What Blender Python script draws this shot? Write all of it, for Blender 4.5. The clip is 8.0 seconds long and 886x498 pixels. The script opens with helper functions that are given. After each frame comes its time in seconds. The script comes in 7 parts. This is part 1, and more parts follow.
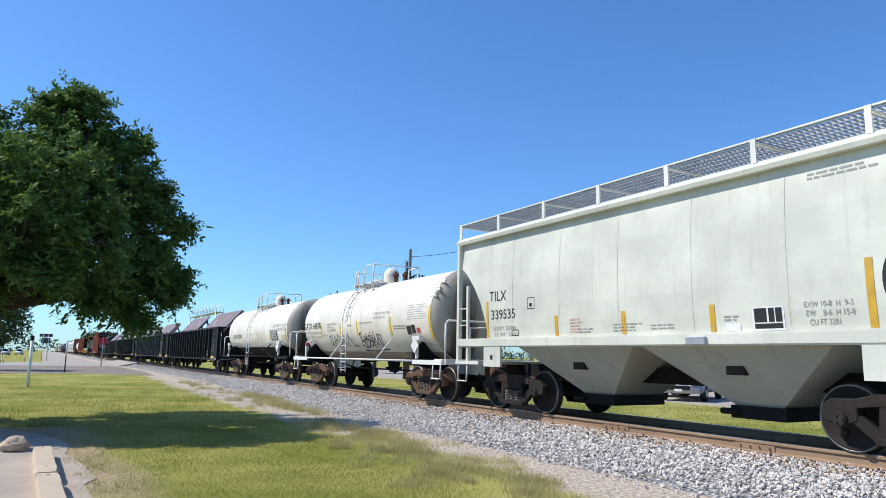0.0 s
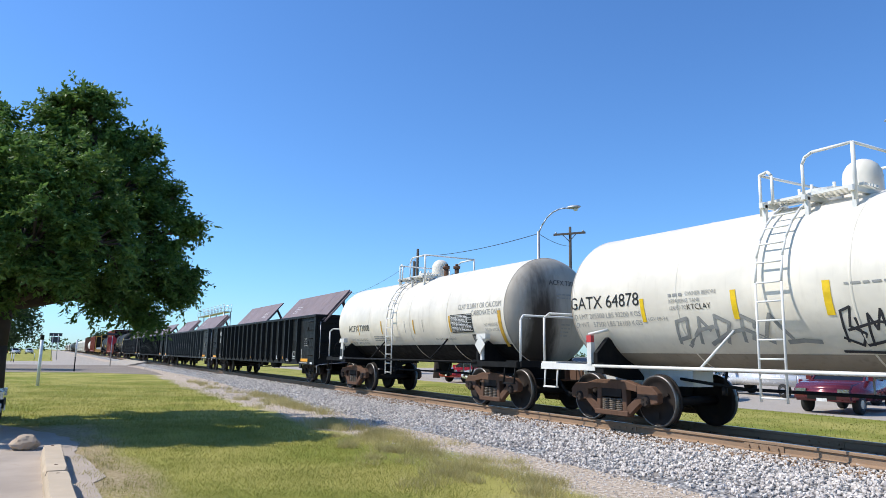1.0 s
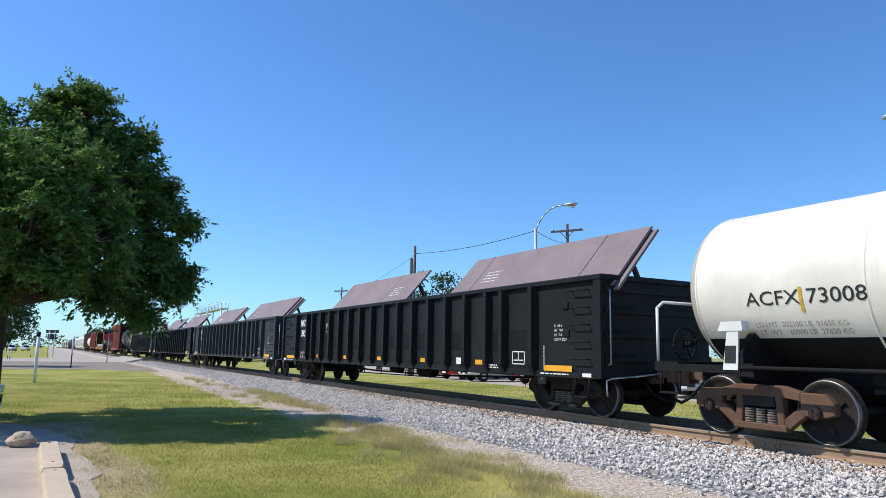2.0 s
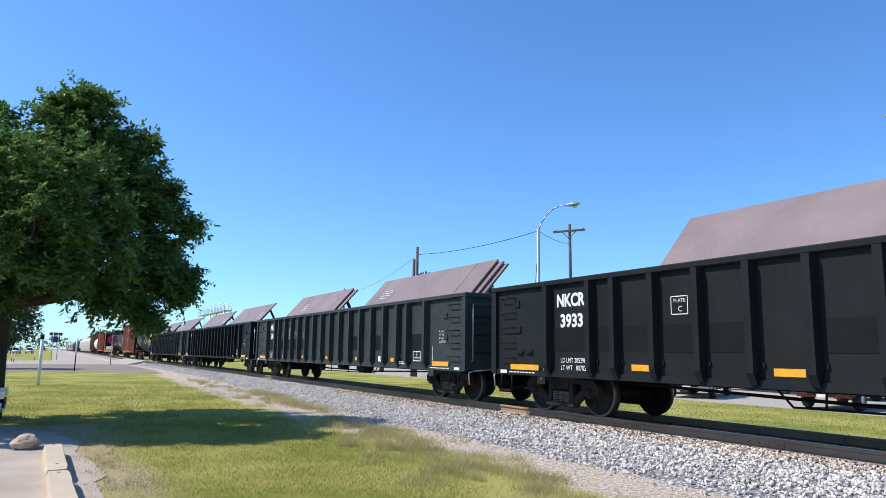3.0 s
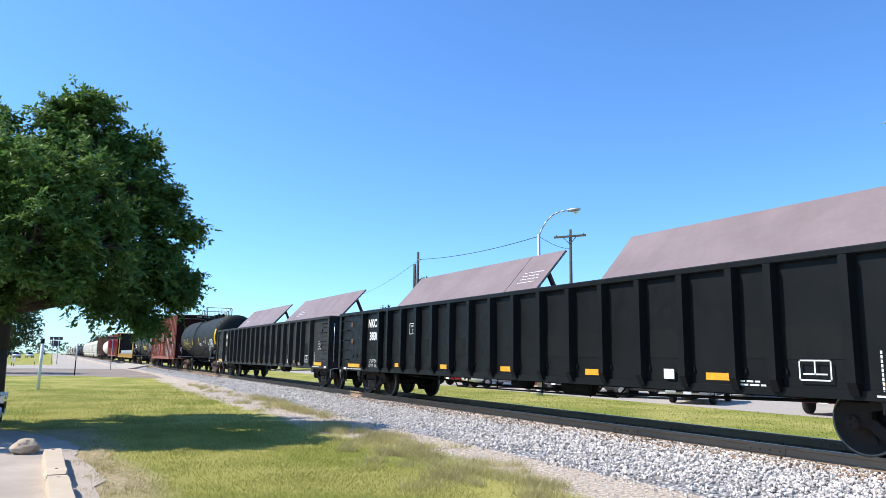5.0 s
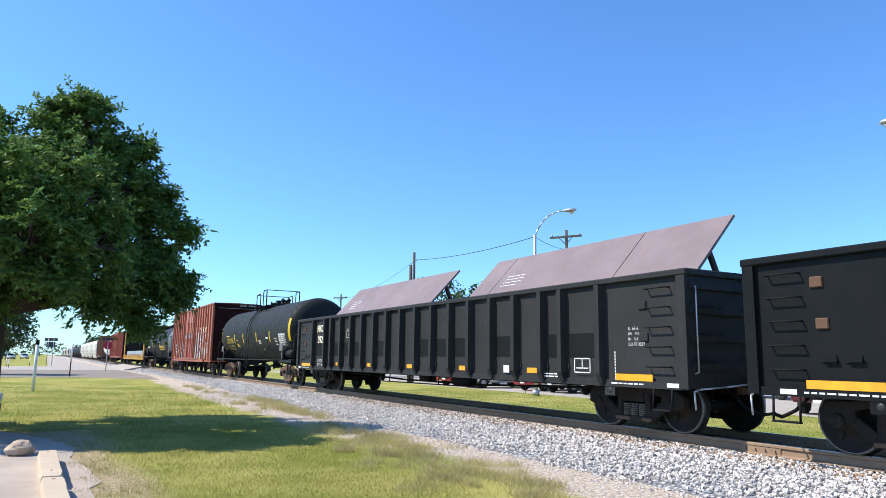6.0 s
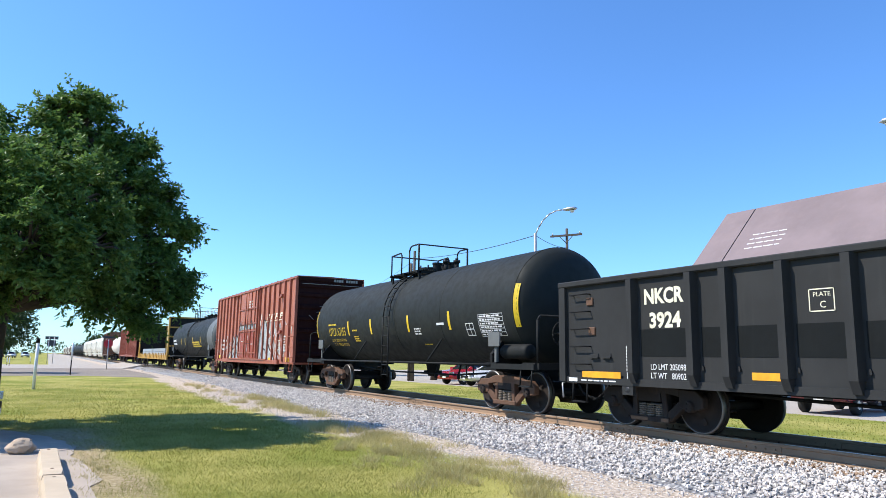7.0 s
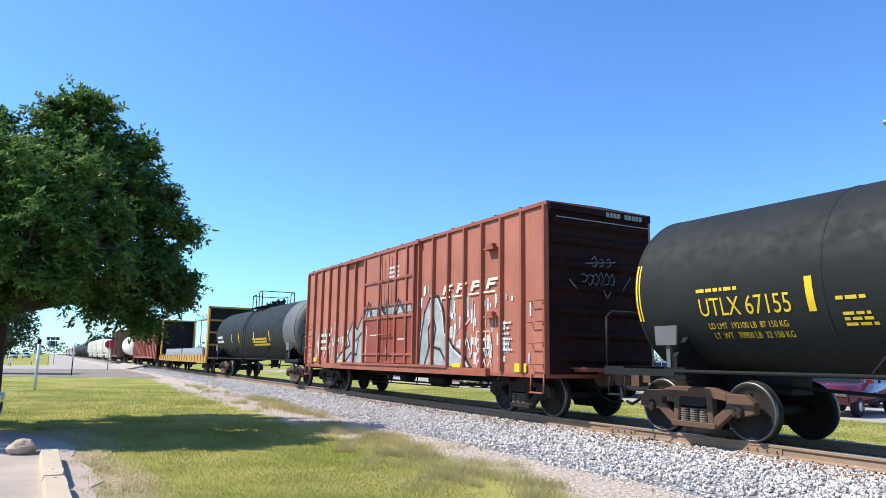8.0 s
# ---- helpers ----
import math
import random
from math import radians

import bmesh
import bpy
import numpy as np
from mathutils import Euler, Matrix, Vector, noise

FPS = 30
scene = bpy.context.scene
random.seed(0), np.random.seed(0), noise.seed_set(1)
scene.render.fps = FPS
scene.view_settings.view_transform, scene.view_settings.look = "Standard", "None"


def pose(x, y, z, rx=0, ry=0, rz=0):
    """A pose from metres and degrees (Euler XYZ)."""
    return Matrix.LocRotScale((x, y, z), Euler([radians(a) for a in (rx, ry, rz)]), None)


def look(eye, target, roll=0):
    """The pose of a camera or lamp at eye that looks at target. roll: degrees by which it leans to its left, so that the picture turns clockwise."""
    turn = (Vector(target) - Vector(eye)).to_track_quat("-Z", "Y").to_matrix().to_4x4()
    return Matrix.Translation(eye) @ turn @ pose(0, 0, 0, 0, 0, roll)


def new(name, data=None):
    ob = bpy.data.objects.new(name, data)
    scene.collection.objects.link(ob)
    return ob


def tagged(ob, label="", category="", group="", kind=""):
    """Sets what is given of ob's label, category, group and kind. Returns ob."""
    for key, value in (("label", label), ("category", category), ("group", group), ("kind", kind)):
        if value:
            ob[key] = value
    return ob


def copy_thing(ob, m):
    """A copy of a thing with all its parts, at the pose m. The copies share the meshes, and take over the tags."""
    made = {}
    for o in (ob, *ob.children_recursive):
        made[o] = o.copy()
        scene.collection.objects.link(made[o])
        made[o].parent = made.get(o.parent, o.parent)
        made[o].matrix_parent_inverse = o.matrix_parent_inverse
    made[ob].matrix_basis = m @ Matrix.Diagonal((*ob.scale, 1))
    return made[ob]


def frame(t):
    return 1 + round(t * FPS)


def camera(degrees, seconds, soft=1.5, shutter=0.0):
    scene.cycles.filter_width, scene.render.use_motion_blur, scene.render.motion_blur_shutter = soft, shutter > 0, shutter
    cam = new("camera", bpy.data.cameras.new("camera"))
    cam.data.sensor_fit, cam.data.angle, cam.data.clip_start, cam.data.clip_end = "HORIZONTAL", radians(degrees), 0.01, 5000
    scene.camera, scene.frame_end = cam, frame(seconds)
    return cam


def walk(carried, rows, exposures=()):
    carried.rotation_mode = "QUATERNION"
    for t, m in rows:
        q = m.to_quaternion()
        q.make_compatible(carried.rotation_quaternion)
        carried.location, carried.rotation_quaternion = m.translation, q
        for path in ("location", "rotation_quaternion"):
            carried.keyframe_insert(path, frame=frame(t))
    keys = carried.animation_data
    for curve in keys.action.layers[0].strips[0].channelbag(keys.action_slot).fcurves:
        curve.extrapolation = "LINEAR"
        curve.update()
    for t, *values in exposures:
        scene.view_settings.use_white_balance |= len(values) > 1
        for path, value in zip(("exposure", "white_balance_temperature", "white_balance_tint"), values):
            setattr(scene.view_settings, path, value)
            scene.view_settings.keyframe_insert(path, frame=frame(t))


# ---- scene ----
cam = camera(65.27, 8.0, soft=0.85)
EYE_Z = 1.64
# seconds, yaw, pitch, roll of the hand-held camera
TURNS = [
    (0.0, 60.16, 8.83, -0.94), (0.5, 60.38, 8.64, -0.63), (1.0, 60.76, 8.80, -1.03), (1.5, 60.32, 8.75, -1.20),
    (2.0, 60.53, 8.56, -1.04), (3.5, 60.82, 8.61, -0.73), (4.0, 60.83, 8.48, -0.67), (5.5, 60.74, 9.28, -0.93),
    (6.0, 60.50, 9.09, -0.81), (6.5, 60.57, 8.94, -0.79), (7.0, 60.53, 8.97, -0.84), (7.5, 60.83, 8.87, -0.61),
    (8.0, 60.61, 9.06, -0.90),
]
walk(cam, [(t, pose(0, 0, EYE_Z, 90 + p, r, y)) for t, y, p, r in TURNS],
     [(0.0, 0.2), (1.5, 0.22), (2.0, 0.2), (3.5, 0.48), (5.5, 0.62), (8.0, 0.62)])

# ---- light ----
SUN_EL, SHADE_X, SHADE_Y = 49.0, 0.47, 0.76      # height of the sun, and the way in which shadows fall
n_ = math.hypot(SHADE_X, SHADE_Y)
SUN_WAY = Vector((SHADE_X / n_ * math.cos(radians(SUN_EL)), SHADE_Y / n_ * math.cos(radians(SUN_EL)), -math.sin(radians(SUN_EL))))
world = bpy.data.worlds.new("sky")
scene.world = world
world.use_nodes = True
wn = world.node_tree.nodes
sky = wn.new("ShaderNodeTexSky")
sky.sky_type, sky.sun_disc = "NISHITA", False
sky.sun_elevation, sky.sun_rotation = radians(SUN_EL), math.atan2(-SHADE_X, -SHADE_Y)
sky.air_density, sky.dust_density, sky.ozone_density = 1.0, 0.3, 2.5
wn["Background"].inputs["Strength"].default_value = 0.128
deep = wn.new("ShaderNodeMix")                  # the deep clear blue of this morning
deep.data_type, deep.blend_type = "RGBA", "MULTIPLY"
deep.inputs[0].default_value, deep.inputs[7].default_value = 1.0, (0.57, 0.905, 1.29, 1)
world.node_tree.links.new(sky.outputs["Color"], deep.inputs[6])
world.node_tree.links.new(deep.outputs[2], wn["Background"].inputs["Color"])
sun_data = bpy.data.lights.new("sun", "SUN")
sun_data.energy, sun_data.angle, sun_data.color = 4.2, radians(0.53), (1.0, 0.95, 0.87)
sun = new("sun", sun_data)
sun.matrix_basis = look((0, 0, 60), Vector((0, 0, 60)) + SUN_WAY)

# ---- materials ----
def mix_of(nt, kind, fac, a, b):
    m = nt.nodes.new("ShaderNodeMix")
    m.data_type, m.blend_type = "RGBA", kind
    for sock, val in ((m.inputs[0], fac), (m.inputs[6], a), (m.inputs[7], b)):
        if isinstance(val, bpy.types.NodeSocket):
            nt.links.new(val, sock)
        elif isinstance(val, (tuple, list)):
            sock.default_value = (*val[:3], 1)
        else:
            sock.default_value = val
    return m.outputs[2]


def ramp_of(nt, fac, lo, hi, a=0.0, b=1.0):
    m = nt.nodes.new("ShaderNodeMapRange")
    m.interpolation_type = "SMOOTHSTEP"
    nt.links.new(fac, m.inputs[0])
    for i, val in zip((1, 2, 3, 4), (lo, hi, a, b)):
        m.inputs[i].default_value = val
    return m.outputs[0]


def noise_of(nt, scale, stretch=(1, 1, 1), detail=4, coord="Object", rough=0.6):
    tc, mp, no = nt.nodes.new("ShaderNodeTexCoord"), nt.nodes.new("ShaderNodeMapping"), nt.nodes.new("ShaderNodeTexNoise")
    mp.inputs["Scale"].default_value = stretch
    no.inputs["Scale"].default_value, no.inputs["Detail"].default_value, no.inputs["Roughness"].default_value = scale, detail, rough
    nt.links.new(tc.outputs[coord], mp.inputs[0])
    nt.links.new(mp.outputs[0], no.inputs["Vector"])
    return no.outputs["Fac"]


def start(name, rough, metal=0.0):
    m = bpy.data.materials.new(name)
    m.use_nodes = True
    b = m.node_tree.nodes["Principled BSDF"]
    b.inputs["Roughness"].default_value, b.inputs["Metallic"].default_value = rough, metal
    return m, m.node_tree, b


def bump_on(nt, b, height, strength, dist):
    bp = nt.nodes.new("ShaderNodeBump")
    bp.inputs["Strength"].default_value, bp.inputs["Distance"].default_value = strength, dist
    nt.links.new(height, bp.inputs["Height"])
    nt.links.new(bp.outputs[0], b.inputs["Normal"])


def paint(name, col, rough=0.45, dirt=(0.16, 0.13, 0.10), amount=0.35, streak=0.3, metal=0.0, fine=40.0, bump=0.15, gloss=0.3):
    """Weathered coat of paint: broad fading, dirt in patches, streaks that run down, fine grain."""
    m, nt, b = start(name, rough, metal)
    b.inputs["Specular IOR Level"].default_value = gloss
    broad = ramp_of(nt, noise_of(nt, 0.8), 0.3, 0.75, 0.86, 1.1)
    c = mix_of(nt, "MULTIPLY", 1.0, col, broad)
    run = ramp_of(nt, noise_of(nt, 3.0, (2.5, 2.5, 0.16), 5), 0.52, 0.8, 0, streak)
    c = mix_of(nt, "MIX", run, c, dirt)
    spots = ramp_of(nt, noise_of(nt, 2.2, (1, 1, 1), 8, rough=0.7), 0.55, 0.8, 0, amount)
    c = mix_of(nt, "MIX", spots, c, dirt)
    nt.links.new(c, b.inputs["Base Color"])
    nt.links.new(ramp_of(nt, noise_of(nt, 5.0, (1, 1, 1), 6), 0.3, 0.8, max(0.05, rough - 0.08), min(1, rough + 0.2)), b.inputs["Roughness"])
    bump_on(nt, b, noise_of(nt, fine, (1, 1, 1), 3), bump, 0.004)
    return m


def plain(name, col, rough=0.5, metal=0.0, vary=0.15, scale=6.0):
    m, nt, b = start(name, rough, metal)
    c = mix_of(nt, "MULTIPLY", 1.0, col, ramp_of(nt, noise_of(nt, scale), 0.25, 0.8, 1 - vary, 1 + vary))
    nt.links.new(c, b.inputs["Base Color"])
    return m


M = {}
M["hopper"] = paint("pale_grey_paint", (0.66, 0.655, 0.555), 0.45, (0.34, 0.31, 0.26), 0.22, 0.3, gloss=0.35)
# the body's grey at about 0.6 strength, for the bays below the sill
M["hopper_low"] = paint("darker_grey_paint", (0.40, 0.395, 0.32), 0.6, (0.18, 0.16, 0.12), 0.45, 0.4)
M["white"] = paint("white_tank_paint", (0.81, 0.75, 0.63), 0.38, (0.40, 0.34, 0.25), 0.22, 0.22, gloss=0.4)
# brown grime on tank white, with the shade under the belly painted in
M["grimy"] = paint("grimy_shaded_tank_paint", (0.36, 0.31, 0.245), 0.6, (0.14, 0.11, 0.08), 0.5, 0.5, gloss=0.2)
M["white_trim"] = paint("white_trim_paint", (0.76, 0.75, 0.70), 0.45, (0.3, 0.25, 0.18), 0.25, 0.2)
# tank white greyed for the shade on the heads, besides soot streaks
M["grey_end"] = paint("sooty_shaded_paint", (0.42, 0.38, 0.32), 0.5, (0.26, 0.22, 0.17), 0.5, 0.5, gloss=0.15)


def soot_and_shade_on_head(m):
    """A spill of soot that ran down the middle of a tank head, and road grime at its foot. Drawn larger and darker to
    hold the head's shade too.
    """
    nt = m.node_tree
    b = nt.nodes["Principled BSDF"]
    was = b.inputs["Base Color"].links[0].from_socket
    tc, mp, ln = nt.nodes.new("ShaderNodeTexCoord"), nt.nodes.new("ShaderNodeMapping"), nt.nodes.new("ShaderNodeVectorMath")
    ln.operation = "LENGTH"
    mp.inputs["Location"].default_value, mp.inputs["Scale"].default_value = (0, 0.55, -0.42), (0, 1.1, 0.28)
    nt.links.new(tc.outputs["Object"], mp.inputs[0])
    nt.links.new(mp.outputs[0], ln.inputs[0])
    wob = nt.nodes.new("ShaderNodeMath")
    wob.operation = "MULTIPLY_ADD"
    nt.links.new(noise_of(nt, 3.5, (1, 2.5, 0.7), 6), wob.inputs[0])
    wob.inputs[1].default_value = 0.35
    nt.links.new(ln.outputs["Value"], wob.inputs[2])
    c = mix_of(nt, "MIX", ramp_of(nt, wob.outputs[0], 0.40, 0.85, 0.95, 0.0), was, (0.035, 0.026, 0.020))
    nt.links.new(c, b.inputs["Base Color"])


soot_and_shade_on_head(M["grey_end"])
M["midgrey"] = paint("mid_grey_paint", (0.13, 0.135, 0.13), 0.6, (0.06, 0.055, 0.05), 0.4, 0.4, gloss=0.3)
M["black"] = paint("black_underframe", (0.014, 0.014, 0.014), 0.65, (0.055, 0.045, 0.035), 0.3, 0.2, gloss=0.1)
M["gondola_a"] = paint("black_green_gondola_paint", (0.0175, 0.0195, 0.0200), 0.5, (0.035, 0.035, 0.033), 0.25, 0.3, gloss=0.10)
M["gondola_b"] = paint("dark_green_gondola_paint", (0.044, 0.051, 0.053), 0.5, (0.05, 0.05, 0.047), 0.3, 0.35, gloss=0.10)
M["gondola_c"] = paint("glossy_black_gondola_paint", (0.0115, 0.0125, 0.0130), 0.42, (0.02, 0.02, 0.02), 0.2, 0.25, gloss=0.10)
M["gondola_d"] = paint("faded_grey_gondola_paint", (0.0370, 0.0370, 0.0360), 0.55, (0.06, 0.058, 0.055), 0.3, 0.35, gloss=0.10)
M["gondola_in"] = paint("worn_gondola_lining", (0.018, 0.018, 0.017), 0.7, (0.06, 0.04, 0.025), 0.4, 0.4, gloss=0.1)
M["patch"] = paint("dull_dark_paint_patch", (0.011, 0.0125, 0.0125), 0.6, (0.03, 0.03, 0.03), 0.3, 0.2, gloss=0.1)
M["charcoal"] = paint("charcoal_tank_paint", (0.0225, 0.0255, 0.0235), 0.62, (0.030, 0.029, 0.026), 0.2, 0.25, gloss=0.13)
M["charcoal_low"] = paint("charcoal_paint_trim", (0.022, 0.023, 0.022), 0.6, (0.07, 0.06, 0.05), 0.3, 0.2, gloss=0.1)
M["boxred"] = paint("faded_boxcar_red", (0.43, 0.155, 0.100), 0.55, (0.24, 0.075, 0.038), 0.45, 0.6, gloss=0.25)
M["boxdoor"] = paint("darker_boxcar_red", (0.30, 0.065, 0.040), 0.5, (0.14, 0.06, 0.045), 0.4, 0.5, gloss=0.25)
M["boxrib"] = paint("boxcar_rib_red", (0.34, 0.105, 0.062), 0.5, (0.1, 0.05, 0.035), 0.5, 0.5, gloss=0.25)
# boxcar red taken almost to black: the end's shade is in the colour
M["boxend"] = paint("shaded_boxcar_end", (0.026, 0.008, 0.007), 0.7, (0.05, 0.025, 0.02), 0.5, 0.5, gloss=0.1)
M["block"] = paint("tan_precast_concrete", (0.56, 0.45, 0.32), 0.9, (0.36, 0.27, 0.19), 0.5, 0.0, bump=0.5)
M["yellowcar"] = paint("weathered_yellow_paint", (0.50, 0.28, 0.05), 0.55, (0.2, 0.1, 0.04), 0.4, 0.4)
M["browncar"] = paint("brown_car_paint", (0.17, 0.085, 0.05), 0.55, (0.1, 0.06, 0.04), 0.4, 0.4)
M["plate"] = paint("primed_steel_plate", (0.212, 0.160, 0.158), 0.6, (0.30, 0.22, 0.20), 0.3, 0.15)
M["plate_edge"] = paint("rusty_plate_edge", (0.16, 0.085, 0.065), 0.7, (0.09, 0.05, 0.04), 0.4, 0.2)
M["rust"] = paint("rusty_cast_steel", (0.135, 0.075, 0.048), 0.75, (0.03, 0.022, 0.018), 0.85, 0.3, bump=0.4, gloss=0.2)
M["darkcast"] = paint("grimy_cast_steel", (0.034, 0.028, 0.025), 0.7, (0.12, 0.07, 0.045), 0.5, 0.3, bump=0.4, gloss=0.1)
M["spring"] = paint("dusty_coil_spring", (0.19, 0.155, 0.12), 0.7, (0.07, 0.05, 0.04), 0.4, 0.2)
M["wheel"] = paint("greasy_wheel_steel", (0.032, 0.026, 0.023), 0.6, (0.12, 0.055, 0.03), 0.45, 0.1, gloss=0.1)
M["tread"] = plain("bright_wheel_tread", (0.20, 0.19, 0.18), 0.42, 0.8)
M["railside"] = paint("rusty_rail_side", (0.31, 0.205, 0.130), 0.8, (0.08, 0.045, 0.03), 0.5, 0.1, gloss=0.2)
M["railtop"] = plain("worn_rail_head", (0.42, 0.40, 0.38), 0.32, 0.85)
M["sleeper"] = paint("creosoted_timber", (0.075, 0.055, 0.042), 0.9, (0.16, 0.13, 0.10), 0.4, 0.1, bump=0.6)
M["black_ink"] = plain("black_lettering", (0.02, 0.02, 0.02), 0.5)
M["grey_ink"] = plain("faded_grey_lettering", (0.30, 0.30, 0.28), 0.6)
M["white_ink"] = plain("white_lettering", (0.78, 0.78, 0.76), 0.5)
M["cream_ink"] = plain("cream_lettering", (0.80, 0.74, 0.55), 0.5)
M["yellow_ink"] = plain("yellow_lettering", (0.75, 0.52, 0.02), 0.5)
M["yellow_strip"] = plain("yellow_reflective_strip", (0.82, 0.55, 0.02), 0.4)
M["ochre_strip"] = plain("ochre_reflective_strip", (0.62, 0.36, 0.04), 0.4)
M["orange_strip"] = plain("orange_reflective_strip", (0.85, 0.38, 0.02), 0.4)
M["red_mark"] = plain("red_mark", (0.55, 0.06, 0.06), 0.5)
M["red_mark_faded"] = plain("faded_red_mark", (0.60, 0.36, 0.30), 0.5)
M["graf_grey"] = plain("grey_spray_paint", (0.36, 0.37, 0.36), 0.6, vary=0.3, scale=3)
M["graf_faint"] = plain("worn_grey_spray_paint", (0.19, 0.195, 0.19), 0.6, vary=0.5, scale=5)
M["graf_white"] = plain("white_spray_paint", (0.62, 0.61, 0.57), 0.6, vary=0.2)
M["graf_dark"] = plain("dark_spray_paint", (0.03, 0.03, 0.035), 0.6)
M["galv"] = plain("galvanized_steel", (0.46, 0.47, 0.48), 0.45, 0.6)
M["pole_wood"] = paint("grey_pole_timber", (0.10, 0.085, 0.07), 0.9, (0.05, 0.04, 0.035), 0.4, 0.4)
M["wire"] = plain("black_cable", (0.02, 0.02, 0.02), 0.6)
M["concrete"] = paint("worn_concrete", (0.42, 0.350, 0.285), 0.95, (0.33, 0.26, 0.19), 0.7, 0.0, bump=0.6, gloss=0.2)
M["stone"] = paint("tan_rock", (0.50, 0.39, 0.28), 0.9, (0.3, 0.22, 0.16), 0.5, 0.0, bump=0.7)
M["whitepost"] = plain("white_post_paint", (0.78, 0.78, 0.77), 0.5)
M["signred"] = plain("red_sign_face", (0.50, 0.02, 0.03), 0.4)
M["signgreen"] = plain("dark_sign_face", (0.03, 0.035, 0.045), 0.4)
M["bark"] = paint("grey_brown_bark", (0.085, 0.065, 0.05), 0.95, (0.04, 0.03, 0.025), 0.5, 0.5, bump=1.0)
M["tyre"] = plain("tyre_rubber", (0.02, 0.02, 0.02), 0.85)
M["rim"] = plain("alloy_rim", (0.5, 0.5, 0.5), 0.35, 0.8)
M["chrome"] = plain("chrome_trim", (0.6, 0.6, 0.6), 0.2, 0.9)


def car_paint(name, col):
    m, nt, b = start(name, 0.25, 0.25)
    b.inputs["Base Color"].default_value = (*col, 1)
    b.inputs["Coat Weight"].default_value = 0.6
    nt.links.new(ramp_of(nt, noise_of(nt, 3.0), 0.3, 0.8, 0.18, 0.38), b.inputs["Roughness"])
    return m


def dark_glass():
    m, nt, b = start("tinted_car_glass", 0.06)
    b.inputs["Base Color"].default_value = (0.012, 0.014, 0.015, 1)
    b.inputs["Specular IOR Level"].default_value = 0.7
    return m


M["glass"] = dark_glass()


def leaf_material(name, col, other, gloss=0.2):
    m, nt, b = start(name, 0.5)
    b.inputs["Specular IOR Level"].default_value = gloss
    geo = nt.nodes.new("ShaderNodeNewGeometry")
    c = mix_of(nt, "MIX", geo.outputs["Random Per Island"], col, other)
    c = mix_of(nt, "MULTIPLY", 1.0, c, ramp_of(nt, noise_of(nt, 0.7), 0.3, 0.75, 0.75, 1.2))
    nt.links.new(c, b.inputs["Base Color"])
    b.inputs["Transmission Weight"].default_value = 0.0
    out = nt.nodes["Material Output"]
    tr, ms = nt.nodes.new("ShaderNodeBsdfTranslucent"), nt.nodes.new("ShaderNodeMixShader")
    nt.links.new(c, tr.inputs["Color"])
    ms.inputs[0].default_value = 0.38
    nt.links.new(b.outputs[0], ms.inputs[1])
    nt.links.new(tr.outputs[0], ms.inputs[2])
    nt.links.new(ms.outputs[0], out.inputs["Surface"])
    return m


M["leaf"] = leaf_material("tree_leaf", (0.074, 0.155, 0.034), (0.185, 0.290, 0.072), 0.3)
M["leaf_far"] = leaf_material("far_tree_leaf", (0.045, 0.085, 0.03), (0.08, 0.12, 0.045))
M["blade"] = leaf_material("mown_grass_blade", (0.228, 0.252, 0.042), (0.42, 0.380, 0.110), 0.1)
M["dry_blade"] = leaf_material("dry_grass_blade", (0.35, 0.32, 0.11), (0.62, 0.53, 0.28), 0.1)


def stone_material():
    m, nt, b = start("crushed_limestone", 0.9)
    geo = nt.nodes.new("ShaderNodeNewGeometry")
    c = mix_of(nt, "MIX", geo.outputs["Random Per Island"], (0.42, 0.370, 0.330), (0.84, 0.765, 0.685))
    c = mix_of(nt, "MULTIPLY", 0.7, c, ramp_of(nt, noise_of(nt, 30), 0.3, 0.8, 0.7, 1.15))
    nt.links.new(c, b.inputs["Base Color"])
    return m


M["stones"] = stone_material()


def ballast_material():
    m, nt, b = start("ballast_bed", 0.95)
    tc, vo = nt.nodes.new("ShaderNodeTexCoord"), nt.nodes.new("ShaderNodeTexVoronoi")
    vo.inputs["Scale"].default_value = 13.0
    nt.links.new(tc.outputs["Object"], vo.inputs["Vector"])
    sep = nt.nodes.new("ShaderNodeSeparateColor")
    nt.links.new(vo.outputs["Color"], sep.inputs[0])
    c = mix_of(nt, "MIX", sep.outputs[0], (0.34, 0.33, 0.335), (0.66, 0.65, 0.63))
    # darkens the colour towards the gaps, painting in the shade between stones
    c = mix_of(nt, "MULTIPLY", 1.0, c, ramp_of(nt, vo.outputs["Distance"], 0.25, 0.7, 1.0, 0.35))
    c = mix_of(nt, "MIX", ramp_of(nt, noise_of(nt, 0.9, detail=6), 0.5, 0.75, 0, 0.45), c, (0.30, 0.24, 0.18))
    nt.links.new(c, b.inputs["Base Color"])
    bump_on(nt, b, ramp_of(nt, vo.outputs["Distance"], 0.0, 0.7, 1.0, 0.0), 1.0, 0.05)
    return m


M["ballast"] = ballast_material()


def asphalt_material(name, col, dust):
    m, nt, b = start(name, 0.9)
    b.inputs["Specular IOR Level"].default_value = 0.15
    c = mix_of(nt, "MULTIPLY", 1.0, col, ramp_of(nt, noise_of(nt, 60, detail=2), 0.3, 0.7, 0.75, 1.2))
    c = mix_of(nt, "MIX", ramp_of(nt, noise_of(nt, 0.25, detail=7), 0.45, 0.75, 0, 0.7), c, dust)
    nt.links.new(c, b.inputs["Base Color"])
    bump_on(nt, b, noise_of(nt, 90, detail=2), 0.4, 0.01)
    return m


